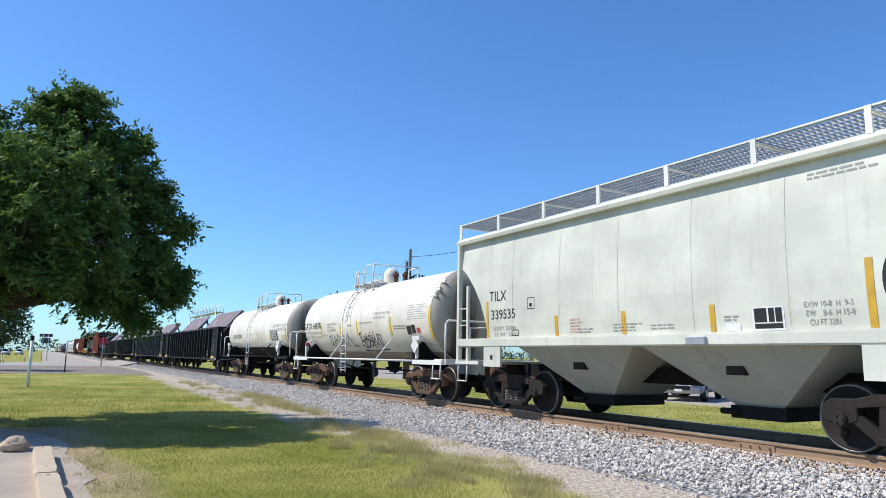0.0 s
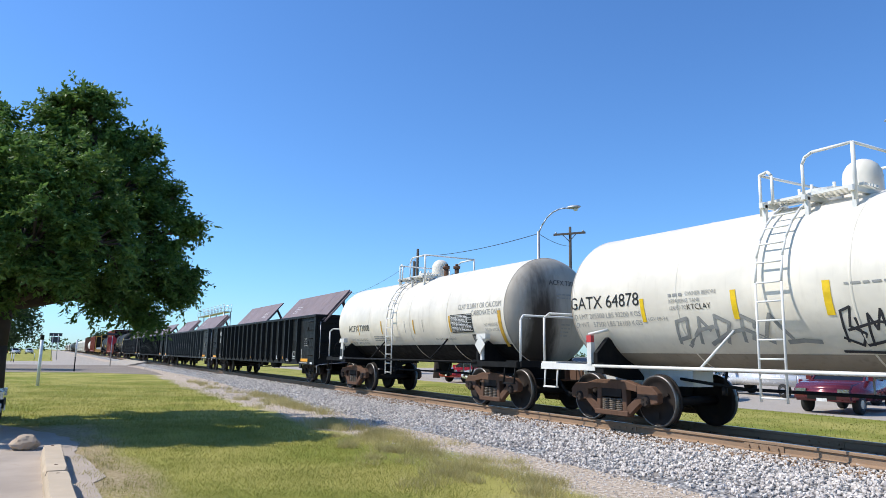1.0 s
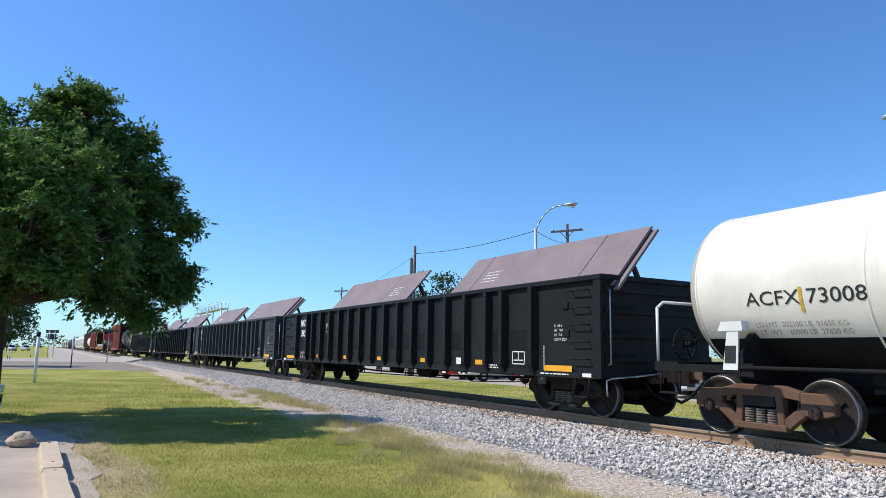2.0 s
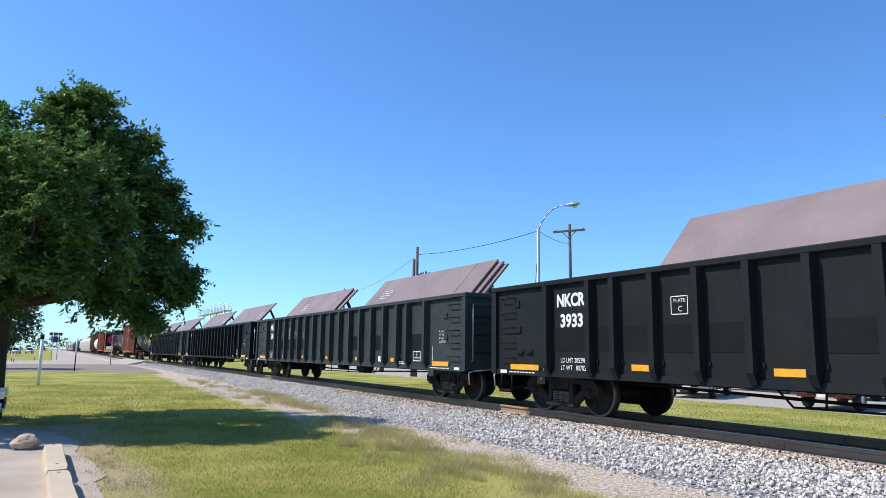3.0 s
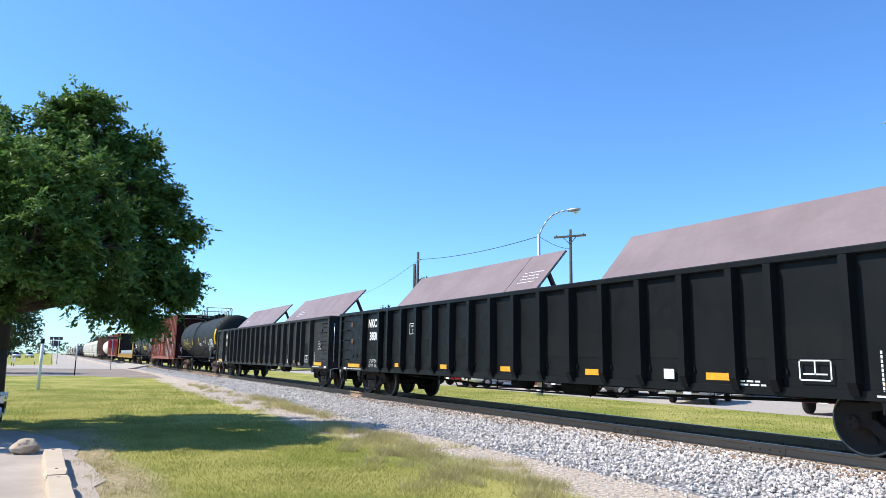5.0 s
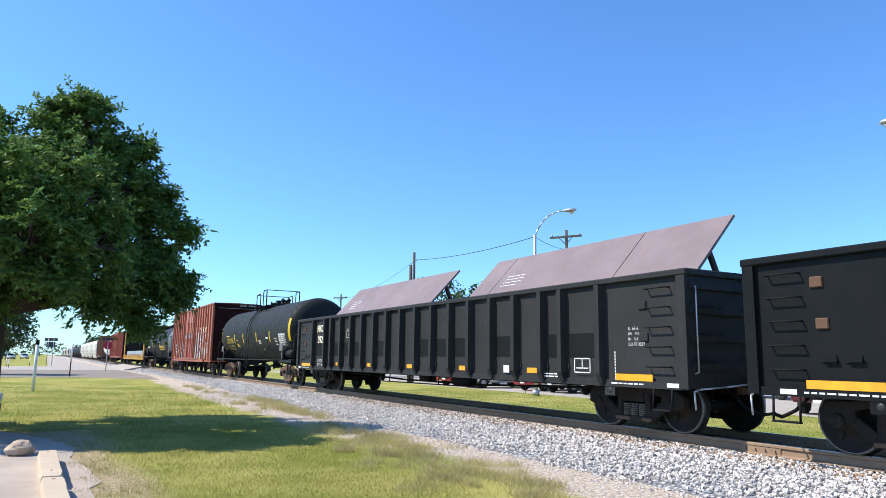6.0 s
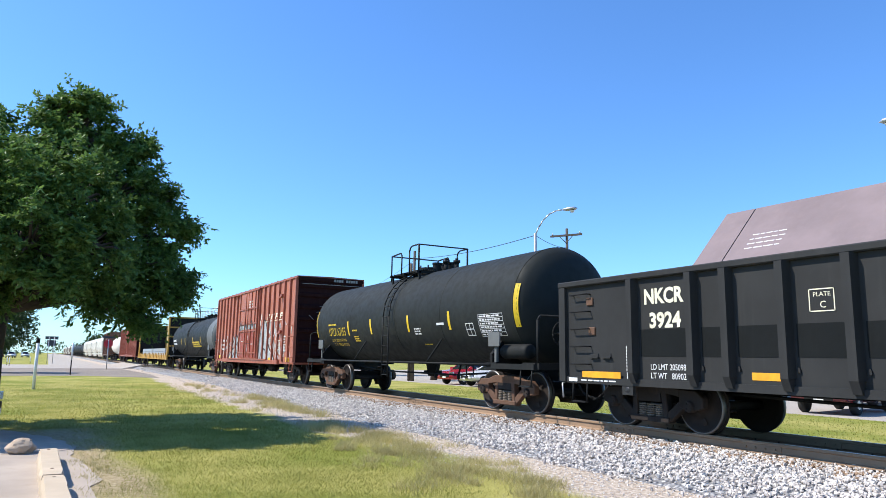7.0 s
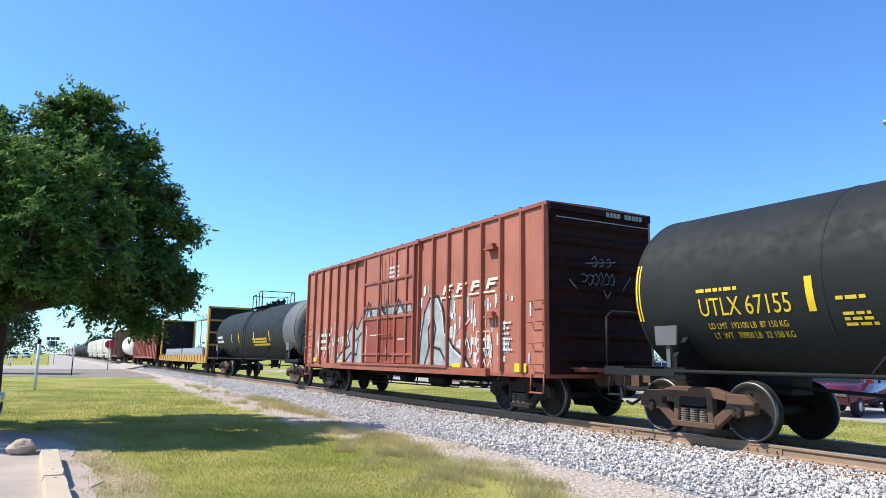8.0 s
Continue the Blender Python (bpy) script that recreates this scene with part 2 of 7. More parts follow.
M["asphalt"] = asphalt_material("pale_worn_asphalt", (0.40, 0.355, 0.30), (0.46, 0.40, 0.33))
M["gravel"] = asphalt_material("dusty_gravel", (0.25, 0.21, 0.17), (0.34, 0.285, 0.225))


def ground_material():
    """Mown grass; towards the track it thins out into sandy, gravelly soil."""
    m, nt, b = start("lawn_and_bare_soil", 0.95)
    b.inputs["Specular IOR Level"].default_value = 0.1
    tc, sep = nt.nodes.new("ShaderNodeTexCoord"), nt.nodes.new("ShaderNodeSeparateXYZ")
    nt.links.new(tc.outputs["Object"], sep.inputs[0])
    green = mix_of(nt, "MIX", ramp_of(nt, noise_of(nt, 0.35, detail=6), 0.35, 0.65), (0.215, 0.238, 0.042), (0.40, 0.355, 0.105))
    green = mix_of(nt, "MIX", ramp_of(nt, noise_of(nt, 1.8, detail=6), 0.55, 0.78, 0, 0.6), green, (0.45, 0.40, 0.13))
    green = mix_of(nt, "MULTIPLY", 1.0, green, ramp_of(nt, noise_of(nt, 35, detail=4), 0.25, 0.75, 0.65, 1.3))
    soil = mix_of(nt, "MIX", ramp_of(nt, noise_of(nt, 14, detail=8), 0.35, 0.7), (0.37, 0.29, 0.215), (0.70, 0.60, 0.49))
    wob = nt.nodes.new("ShaderNodeMath")
    wob.operation = "MULTIPLY_ADD"
    nt.links.new(noise_of(nt, 0.55, (0.5, 1, 1), 7), wob.inputs[0])
    wob.inputs[1].default_value = 2.6
    nt.links.new(sep.outputs[1], wob.inputs[2])
    # the bare strip widens where the shade of the tree falls and narrows far off
    bend = nt.nodes.new("ShaderNodeMath")
    bend.operation = "ADD"
    nt.links.new(ramp_of(nt, sep.outputs[0], -12.0, -14.5, 0.0, 0.55), bend.inputs[0])
    nt.links.new(ramp_of(nt, sep.outputs[0], -28.0, -58.0, 0.0, -1.0), bend.inputs[1])
    bent = nt.nodes.new("ShaderNodeMath")
    bent.operation = "ADD"
    nt.links.new(wob.outputs[0], bent.inputs[0])
    nt.links.new(bend.outputs[0], bent.inputs[1])
    near = ramp_of(nt, bent.outputs[0], 7.05, 7.55)
    far = ramp_of(nt, wob.outputs[0], 13.9, 14.9, 1.0, 0.0)
    both = nt.nodes.new("ShaderNodeMath")
    both.operation = "MULTIPLY"
    nt.links.new(near, both.inputs[0])
    nt.links.new(far, both.inputs[1])
    # dry trodden soil round the parking apron
    rim_y = ramp_of(nt, wob.outputs[0], 2.0, 2.9, 0.75, 0.0)
    rim_x = ramp_of(nt, sep.outputs[0], -18.5, -16.5)
    rim_y = mix_of(nt, "MULTIPLY", 1.0, rim_y, ramp_of(nt, sep.outputs[0], -6.0, -3.0, 1.0, 0.0))
    rim = nt.nodes.new("ShaderNodeMath")
    rim.operation = "MULTIPLY"
    nt.links.new(rim_y, rim.inputs[0])
    nt.links.new(rim_x, rim.inputs[1])
    green = mix_of(nt, "MIX", rim.outputs[0], green, mix_of(nt, "MULTIPLY", 1.0, soil, (0.8, 0.72, 0.62)))
    nt.links.new(mix_of(nt, "MIX", both.outputs[0], green, soil), b.inputs["Base Color"])
    bump_on(nt, b, noise_of(nt, 28, detail=6), 0.8, 0.04)
    return m


M["ground"] = ground_material()

# ---- mesh helpers ----
def box(bm, x0, x1, y0, y1, z0, z1, m=None):
    vs = [bm.verts.new(p if m is None else m @ Vector(p)) for p in
          ((x0, y0, z0), (x1, y0, z0), (x1, y1, z0), (x0, y1, z0), (x0, y0, z1), (x1, y0, z1), (x1, y1, z1), (x0, y1, z1))]
    for f in ((3, 2, 1, 0), (4, 5, 6, 7), (0, 1, 5, 4), (1, 2, 6, 5), (2, 3, 7, 6), (3, 0, 4, 7)):
        bm.faces.new([vs[i] for i in f])


def rod(bm, p0, p1, r, seg=8, r2=None):
    p0, p1 = Vector(p0), Vector(p1)
    q = (p1 - p0).to_track_quat("Z", "Y")
    r2 = r if r2 is None else r2
    rings = []
    for p, rr in ((p0, r), (p1, r2)):
        rings.append([bm.verts.new(p + q @ Vector((rr * math.cos(2 * math.pi * i / seg), rr * math.sin(2 * math.pi * i / seg), 0))) for i in range(seg)])
    for i in range(seg):
        j = (i + 1) % seg
        bm.faces.new((rings[0][i], rings[0][j], rings[1][j], rings[1][i])).smooth = True
    bm.faces.new(rings[0][::-1])
    bm.faces.new(rings[1])


def tube(bm, pts, r, seg=7):
    """A bent pipe through the points."""
    for a, b in zip(pts, pts[1:]):
        rod(bm, a, b, r, seg)
    for p in pts[1:-1]:
        bmesh.ops.create_icosphere(bm, subdivisions=1, radius=r * 1.02, matrix=Matrix.Translation(p))


def arc(c, r, a0, a1, n, plane="xz"):
    out = []
    for i in range(n + 1):
        a = radians(a0 + (a1 - a0) * i / n)
        u, w = r * math.cos(a), r * math.sin(a)
        out.append({"xz": (c[0] + u, c[1], c[2] + w), "yz": (c[0], c[1] + u, c[2] + w), "xy": (c[0] + u, c[1] + w, c[2])}[plane])
    return out


def lathe(bm, prof, centre, axis="x", seg=48, smooth=True):
    """Turns (along, radius) pairs round an axis through centre."""
    rings = []
    for a, r in prof:
        ring = []
        for i in range(seg if r > 1e-6 else 1):
            t = 2 * math.pi * i / seg
            u, w = r * math.cos(t), r * math.sin(t)
            p = {"x": (a, u, w), "y": (u, a, w), "z": (u, w, a)}[axis]
            ring.append(bm.verts.new(Vector(centre) + Vector(p)))
        rings.append(ring)
    for r0, r1 in zip(rings, rings[1:]):
        for i in range(seg):
            j = (i + 1) % seg
            q = [r0[i % len(r0)], r0[j % len(r0)], r1[j % len(r1)], r1[i % len(r1)]]
            q = [p for k, p in enumerate(q) if p not in q[:k]]
            if len(q) > 2:
                bm.faces.new(q).smooth = smooth


def slab(bm, poly, a, b, plane="xz"):
    """A flat outline (in x,z or y,z or x,y) drawn out from a to b."""
    def at(p, d):
        return {"xz": (p[0], d, p[1]), "yz": (d, p[0], p[1]), "xy": (p[0], p[1], d)}[plane]
    v0, v1 = [bm.verts.new(at(p, a)) for p in poly], [bm.verts.new(at(p, b)) for p in poly]
    bm.faces.new(v0)
    bm.faces.new(v1[::-1])
    for i in range(len(poly)):
        j = (i + 1) % len(poly)
        bm.faces.new((v0[i], v1[i], v1[j], v0[j]))


def mesh_of(name, bm, material):
    bmesh.ops.recalc_face_normals(bm, faces=bm.faces)
    me = bpy.data.meshes.new(name)
    bm.to_mesh(me)
    bm.free()
    me.materials.append(M[material] if isinstance(material, str) else material)
    return me


def part(name, bm, material, parent, label=""):
    ob = new(name, mesh_of(name, bm, material) if isinstance(bm, bmesh.types.BMesh) else bm)
    ob.parent = parent
    return tagged(ob, label)


def thing(name, label, category, group="", kind="", m=None):
    ob = tagged(new(name), label, category, group, kind)
    ob.empty_display_size = 0.2
    if m is not None:
        ob.matrix_basis = m
    return ob


def solid(name, bm, material, label, category, group="", kind=""):
    return tagged(new(name, mesh_of(name, bm, material)), label, category, group, kind)


def raw_mesh(name, verts, faces, material):
    me = bpy.data.meshes.new(name)
    me.from_pydata(verts, [], faces)
    me.materials.append(M[material])
    return me


# ---- lettering ----
def word_mesh(text, size, width=None, bold=0.0):
    cu = bpy.data.curves.new("word", "FONT")
    cu.body, cu.size, cu.align_x = text, size, "LEFT"
    cu.resolution_u, cu.offset = 3, bold
    tmp = bpy.data.objects.new("word", cu)
    me = bpy.data.meshes.new_from_object(tmp)
    bpy.data.objects.remove(tmp)
    co = np.array([v.co[:] for v in me.vertices])
    k = (width / (co[:, 0].max() - co[:, 0].min())) if width else 1.0
    for v in me.vertices:
        v.co.x *= k
    return me


HOPPER_SIDE = ((1.55, 1.430), (1.9, 1.462), (2.3, 1.478), (2.8, 1.474), (3.3, 1.450), (3.7, 1.412), (3.99, 1.375))


def hopper_half(z):
    """Half the width of the covered hopper's bulging body at a height."""
    return float(np.interp(z, [p[0] for p in HOPPER_SIDE], [p[1] for p in HOPPER_SIDE]))


def wrap(me, x, z, face):
    """Lays a flat drawing (x, y) on a car side: face is ('flat', y) or ('tank', radius, axis height)."""
    for v in me.vertices:
        zz = z + v.co.y
        if face[0] == "flat":
            v.co = (x + v.co.x, face[1], zz)
        elif face[0] == "bulge":
            v.co = (x + v.co.x, -hopper_half(zz) - face[1], zz)
        else:
            over = min(0.95, max(0.0, (abs(x + v.co.x) - face[3] + HEAD) / HEAD))      # past the shell, on the domed head
            v.co = (x + v.co.x, -math.sqrt(max(0.01, face[1] ** 2 * (1 - over * over) - (zz - face[2]) ** 2)), zz)


def lettering(parent, text, x, z, size, ink, face, width=None, bold=0.0):
    me = word_mesh(text, size, width, bold)
    wrap(me, x, z, face)
    me.materials.append(M[ink])
    return part("lettering", me, ink, parent)


def mark(name, parent, rects, ink, face, label=""):
    """Painted bars: rects of (x0, x1, z0, z1), as fine strips so that they follow a round side."""
    if name in ("reflector", "painted_patch") and len(rects) > 1:
        return [mark(name, parent, [r], ink, face, label) for r in rects]
    vs, fs = [], []
    for x0, x1, z0, z1 in rects:
        n = max(1, int((z1 - z0) / 0.12)) if face[0] != "flat" else 1
        for i in range(n + 1):
            zz = z0 + (z1 - z0) * i / n
            vs += [(x0, zz, 0), (x1, zz, 0)]
            if i:
                k = len(vs)
                fs.append((k - 4, k - 3, k - 1, k - 2))
    me = bpy.data.meshes.new(name)
    me.from_pydata(vs, [], fs)
    wrap(me, 0, 0, face)
    me.materials.append(M[ink])
    return part(name, me, ink, parent, label)


def lines_of(rng, x0, x1, z, rows, step, h):
    """Bars in rows, in place of small print."""
    out = []
    for i in range(rows):
        x = x0
        end = x1 - rng.random() * 0.25 * (x1 - x0)
        while x < end - 0.03:
            w = min(end - x, 0.05 + rng.random() * 0.13)
            out.append((x, x + w, z - i * step, z - i * step + h))
            x += w + 0.03
    return out


def scribble(parent, name, strokes, width, ink, face, label=""):
    """Spray-painted strokes: each a list of (x, z)."""
    vs, fs = [], []
    for pts in strokes:
        for (x0, z0), (x1, z1) in zip(pts, pts[1:]):
            n = max(1, int(abs(z1 - z0) / 0.15))
            d = Vector((x1 - x0, z1 - z0))
            if d.length < 1e-4:
                continue
            o = Vector((-d.y, d.x)).normalized() * width / 2
            e = d.normalized() * width * 0.3
            a, b = Vector((x0, z0)) - e, Vector((x1, z1)) + e
            for i in range(n + 1):
                p = a.lerp(b, i / n)
                vs += [(p.x + o.x, p.y + o.y, 0), (p.x - o.x, p.y - o.y, 0)]
                if i:
                    k = len(vs)
                    fs.append((k - 4, k - 3, k - 1, k - 2))
    me = bpy.data.meshes.new(name)
    me.from_pydata(vs, [], fs)
    wrap(me, 0, 0, face)
    me.materials.append(M[ink])
    return part(name, me, ink, parent, label)

# ---- ground and track ----
DC, RT = 10.38, 0.45            # the track's middle line, and the height of the rail heads


def build_ground():
    bm = bmesh.new()
    xs = [-2500, -600, -250] + [-120 + 2.5 * i for i in range(61)] + [80, 300, 2500]
    ys = [-2500, -400, -60] + [-20 + 2.0 * i for i in range(36)] + [90, 400, 2500]
    grid = [[bm.verts.new((x, y, 0.0)) for y in ys] for x in xs]
    for i in range(len(xs) - 1):
        for j in range(len(ys) - 1):
            bm.faces.new((grid[i][j], grid[i + 1][j], grid[i + 1][j + 1], grid[i][j + 1]))
    solid("ground", bm, "ground", "mown yellow-green grass fading to sandy soil beside the track", "ground", kind="structure")


def ballast_foot(x):
    """The bed is narrower far along the track."""
    return np.interp(x, (-45, -19), (8.25, 7.1))


def bed_height(x, y):
    k = (y - ballast_foot(x)) / (8.95 - ballast_foot(x))
    return np.interp(k, (0, 0.27, 0.62, 1.0), (-0.02, 0.07, 0.17, 0.245))


def build_ballast():
    bm = bmesh.new()
    xs = [-1500, -600, -300] + [-150 + 1.0 * i for i in range(191)] + [200]
    rows = []
    for x in xs:
        f = float(ballast_foot(x))
        prof = [(f + (8.95 - f) * k, z) for k, z in ((0, -0.02), (0.27, 0.07), (0.62, 0.17), (1, 0.245))] + [(11.8, 0.245), (12.5, 0.16), (13.3, -0.02)]
        rows.append([bm.verts.new((x, y + 0.3 * noise.noise((x * 0.35, y, 2.0)) * (1 if k in (0, 6) else 0.25),
                                   z + (0.02 * noise.noise((x * 0.9, y * 2, 0)) if 0 < k < 6 else 0))) for k, (y, z) in enumerate(prof)])
    for a, b in zip(rows, rows[1:]):
        for i in range(6):
            bm.faces.new((a[i], b[i], b[i + 1], a[i + 1])).smooth = True
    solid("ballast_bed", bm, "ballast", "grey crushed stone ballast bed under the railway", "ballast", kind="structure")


ROCK = np.array([(0, 0, 1), (0.9, 0, 0.25), (0.25, 0.85, 0.2), (-0.75, 0.5, 0.3), (-0.7, -0.55, 0.15), (0.3, -0.9, 0.3), (0, 0, -0.8)], float)
ROCK_F = np.array([(0, 1, 2), (0, 2, 3), (0, 3, 4), (0, 4, 5), (0, 5, 1), (6, 2, 1), (6, 3, 2), (6, 4, 3), (6, 5, 4), (6, 1, 5)])


def scatter_rocks(name, pts, sizes, rng, material, label, category):
    """Many small angular stones in one mesh."""
    n = len(pts)
    ang = rng.random((n, 3)) * 2 * np.pi
    v = np.repeat(ROCK[None], n, 0) * (1 + 0.45 * (rng.random((n, 7, 1)) - 0.5)) * (sizes[:, None, None] * (0.7 + 0.6 * rng.random((n, 1, 3))))
    for k, (i, j) in enumerate(((0, 1), (1, 2), (0, 2))):
        c, s = np.cos(ang[:, k])[:, None], np.sin(ang[:, k])[:, None]
        a, b = v[:, :, i].copy(), v[:, :, j].copy()
        v[:, :, i], v[:, :, j] = a * c - b * s, a * s + b * c
    v += pts[:, None, :]
    f = (ROCK_F[None] + (np.arange(n) * 7)[:, None, None]).reshape(-1, 3)
    me = bpy.data.meshes.new(name)
    me.from_pydata(v.reshape(-1, 3).tolist(), [], f.tolist())
    me.materials.append(M[material])
    return tagged(new(name, me), label, category, kind="stuff")


def build_stones():
    rng = np.random.default_rng(5)
    pts, sizes = [], []
    for x0, x1, per in ((-12, 1, 400), (-24, -12, 290), (-45, -24, 120), (-80, -45, 40)):
        n = int((x1 - x0) * 2.75 * per)
        x, y = x0 + (x1 - x0) * rng.random(n), 6.9 + 2.75 * rng.random(n)
        f = ballast_foot(x) + 0.16 * np.sin(x * 1.7) + 0.10 * np.sin(x * 4.3)
        keep = rng.random(n) < np.clip((y - f) / 0.5, 0.03, 1)
        x, y = x[keep], y[keep]
        s = (0.017 + 0.021 * rng.random(len(x))) * (1.0 if x0 > -30 else 1.4)
        pts.append(np.stack([x, y, np.maximum(0.0, bed_height(x, y)) + 0.010 + 0.02 * rng.random(len(x))], 1))
        sizes.append(s)
    n = 9000
    x = -34 + 35 * rng.random(n)
    y = 5.6 + 1.9 * rng.random(n) ** 0.8
    y += np.clip((-24 - x) / 20, 0, 1) * 0.6
    pts.append(np.stack([x, y, 0.004 + 0 * x], 1))
    sizes.append(0.007 + 0.016 * rng.random(n) ** 2)
    scatter_rocks("ballast_stones", np.concatenate(pts), np.concatenate(sizes), rng, "stones", "loose grey and white crushed stones along the rails", "gravel")
    # brown chips of slag and bark that lie along the sleeper ends
    n = 2600
    x, y = -24 + 25 * rng.random(n), 9.12 + 0.30 * rng.normal(size=n) * 0.6
    pts = np.stack([x, y, bed_height(x, y) + 0.022 + 0.012 * rng.random(n)], 1)
    scatter_rocks("track_chips", pts, 0.012 + 0.022 * rng.random(n), rng, "railside", "rust-brown chips and flakes beside the rail", "gravel")


def rail_profile():
    return [(-0.07, 0), (0.07, 0), (0.07, 0.012), (0.012, 0.035), (0.009, 0.12), (0.036, 0.132), (0.036, 0.162), (0.028, 0.172),
            (-0.028, 0.172), (-0.036, 0.162), (-0.036, 0.132), (-0.009, 0.12), (-0.012, 0.035), (-0.07, 0.012)]


def build_track():
    track = thing("railway_track", "single railway track with rusty rails on timber sleepers", "railway track", kind="structure", m=pose(0, DC, 0))
    for side in (-1, 1):
        y = side * 0.754
        bm = bmesh.new()
        slab(bm, [(y + a, RT - 0.172 + b) for a, b in rail_profile()], -900, 60, "yz")
        rail = part("rail", bm, "railside", track, "rusty steel rail with a worn bright head")
        bm = bmesh.new()
        box(bm, -900, 60, y - 0.026, y + 0.026, RT - 0.001, RT + 0.003)
        part("rail_head", bm, "railtop", rail, "bright worn running surface")
        for x in (-52.6, -41.2, -29.9, -18.5, -10.1, -7.1, 3.0):
            bm = bmesh.new()
            for s2 in (-1, 1):
                box(bm, x - 0.34, x + 0.34, y + s2 * 0.014 - 0.012, y + s2 * 0.014 + 0.012, RT - 0.14, RT - 0.045)
                for k in range(4):
                    rod(bm, (x - 0.25 + k * 0.167, y + s2 * 0.026, RT - 0.09), (x - 0.25 + k * 0.167, y + s2 * 0.055, RT - 0.09), 0.016, 6)
            part("joint_bar", bm, "railside", rail)
    bm = bmesh.new()
    box(bm, -0.115, 0.115, -1.3, 1.3, 0.10, 0.272)
    for s in (-1, 1):
        box(bm, -0.09, 0.09, s * 0.754 - 0.17, s * 0.754 + 0.17, 0.270, 0.284)
        for q in (-1, 1):
            rod(bm, (0.05 * q, s * 0.754 + 0.09 * q, 0.28), (0.05 * q, s * 0.754 + 0.09 * q, 0.315), 0.014, 5)
    me = mesh_of("sleeper", bm, "sleeper")
    rng = random.Random(8)
    for i in range(290):
        ob = new("sleeper", me)
        ob.parent = track
        ob.matrix_basis = pose(4 - 0.51 * i + rng.uniform(-0.03, 0.03), rng.uniform(-0.06, 0.06), rng.uniform(-0.012, 0.004), 0, 0, rng.uniform(-1.2, 1.2))


def sheet(name, poly, z, thick, material, label, category):
    bm = bmesh.new()
    slab(bm, poly, z - thick, z, "xy")
    return solid(name, bm, material, label, category, kind="structure")


def build_roads():
    sheet("road_crossing", [(-84, -300), (-108, -300), (-108, 7.2), (-84, 7.2)], 0.012, 0.1, "asphalt", "pale worn asphalt road leading to the level crossing", "road")
    bm = bmesh.new()
    slab(bm, [(7.2, -0.1), (7.2, 0.012), (9.3, RT - 0.02), (9.3, -0.1)], -108, -84, "yz")
    slab(bm, [(11.45, -0.1), (11.45, RT - 0.02), (14.0, 0.012), (14.0, -0.1)], -108, -84, "yz")
    slab(bm, [(9.9, 0.2), (9.9, RT - 0.02), (10.86, RT - 0.02), (10.86, 0.2)], -108, -84, "yz")
    solid("level_crossing", bm, "asphalt", "asphalt ramps of a level crossing between the rails", "level crossing", kind="structure")
    sheet("street", [(-108, 0.2), (-900, 0.2), (-900, 6.6), (-108, 6.6)], 0.008, 0.1, "asphalt", "pale street running beside the railway", "road")
    sheet("gravel_verge", [(-58, -40), (-84, -40), (-84, 7.0), (-62, 7.4), (-52, 6.9), (-57, 2.5)], 0.006, 0.1, "gravel", "dusty gravel verge before the road", "verge")
    sheet("parking_lot", [(-85, 22.3), (60, 20.6), (60, 48), (-85, 50)], 0.010, 0.1, "asphalt", "pale asphalt car park beyond the track", "car park")
    rim = [(-3, 0.7), (-9.9, 0.62), (-10.9, 0.75), (-12.6, 0.5), (-14.2, 0.55), (-15.6, 0.2), (-16.9, -0.3), (-18.3, -1.0), (-18.6, -14)]
    fine = [(-3, -14)]
    for (xa, ya), (xb, yb) in zip(rim, rim[1:]):
        for k in range(12):
            x, y = xa + (xb - xa) * k / 12, ya + (yb - ya) * k / 12
            fine.append((x + 0.10 * noise.noise((x * 3, y * 3, 1)), y + 0.15 * noise.noise((x * 1.6, y * 1.6, 5)) + 0.02 * noise.noise((x * 7, y * 7, 2))))
    bm = bmesh.new()
    slab(bm, fine + [rim[-1]], -0.1, 0.012, "xy")
    solid("concrete_lot", bm, "concrete", "broken pale concrete parking apron with sand on it", "pavement", kind="structure")


build_ground()
build_ballast()
build_roads()

# ---- the train ----
# Cars are built round their own middle: x along the track, y away from the near side, z up from the rail heads.
TRAIN = []
WHEELS = []
WHEEL_R = 0.457


def train_at(t):
    """How far the train still has to go to its place at the end of the clip."""
    return -132.34 + 15.935 * t + 0.1154 * t * t - 0.00487 * t ** 3


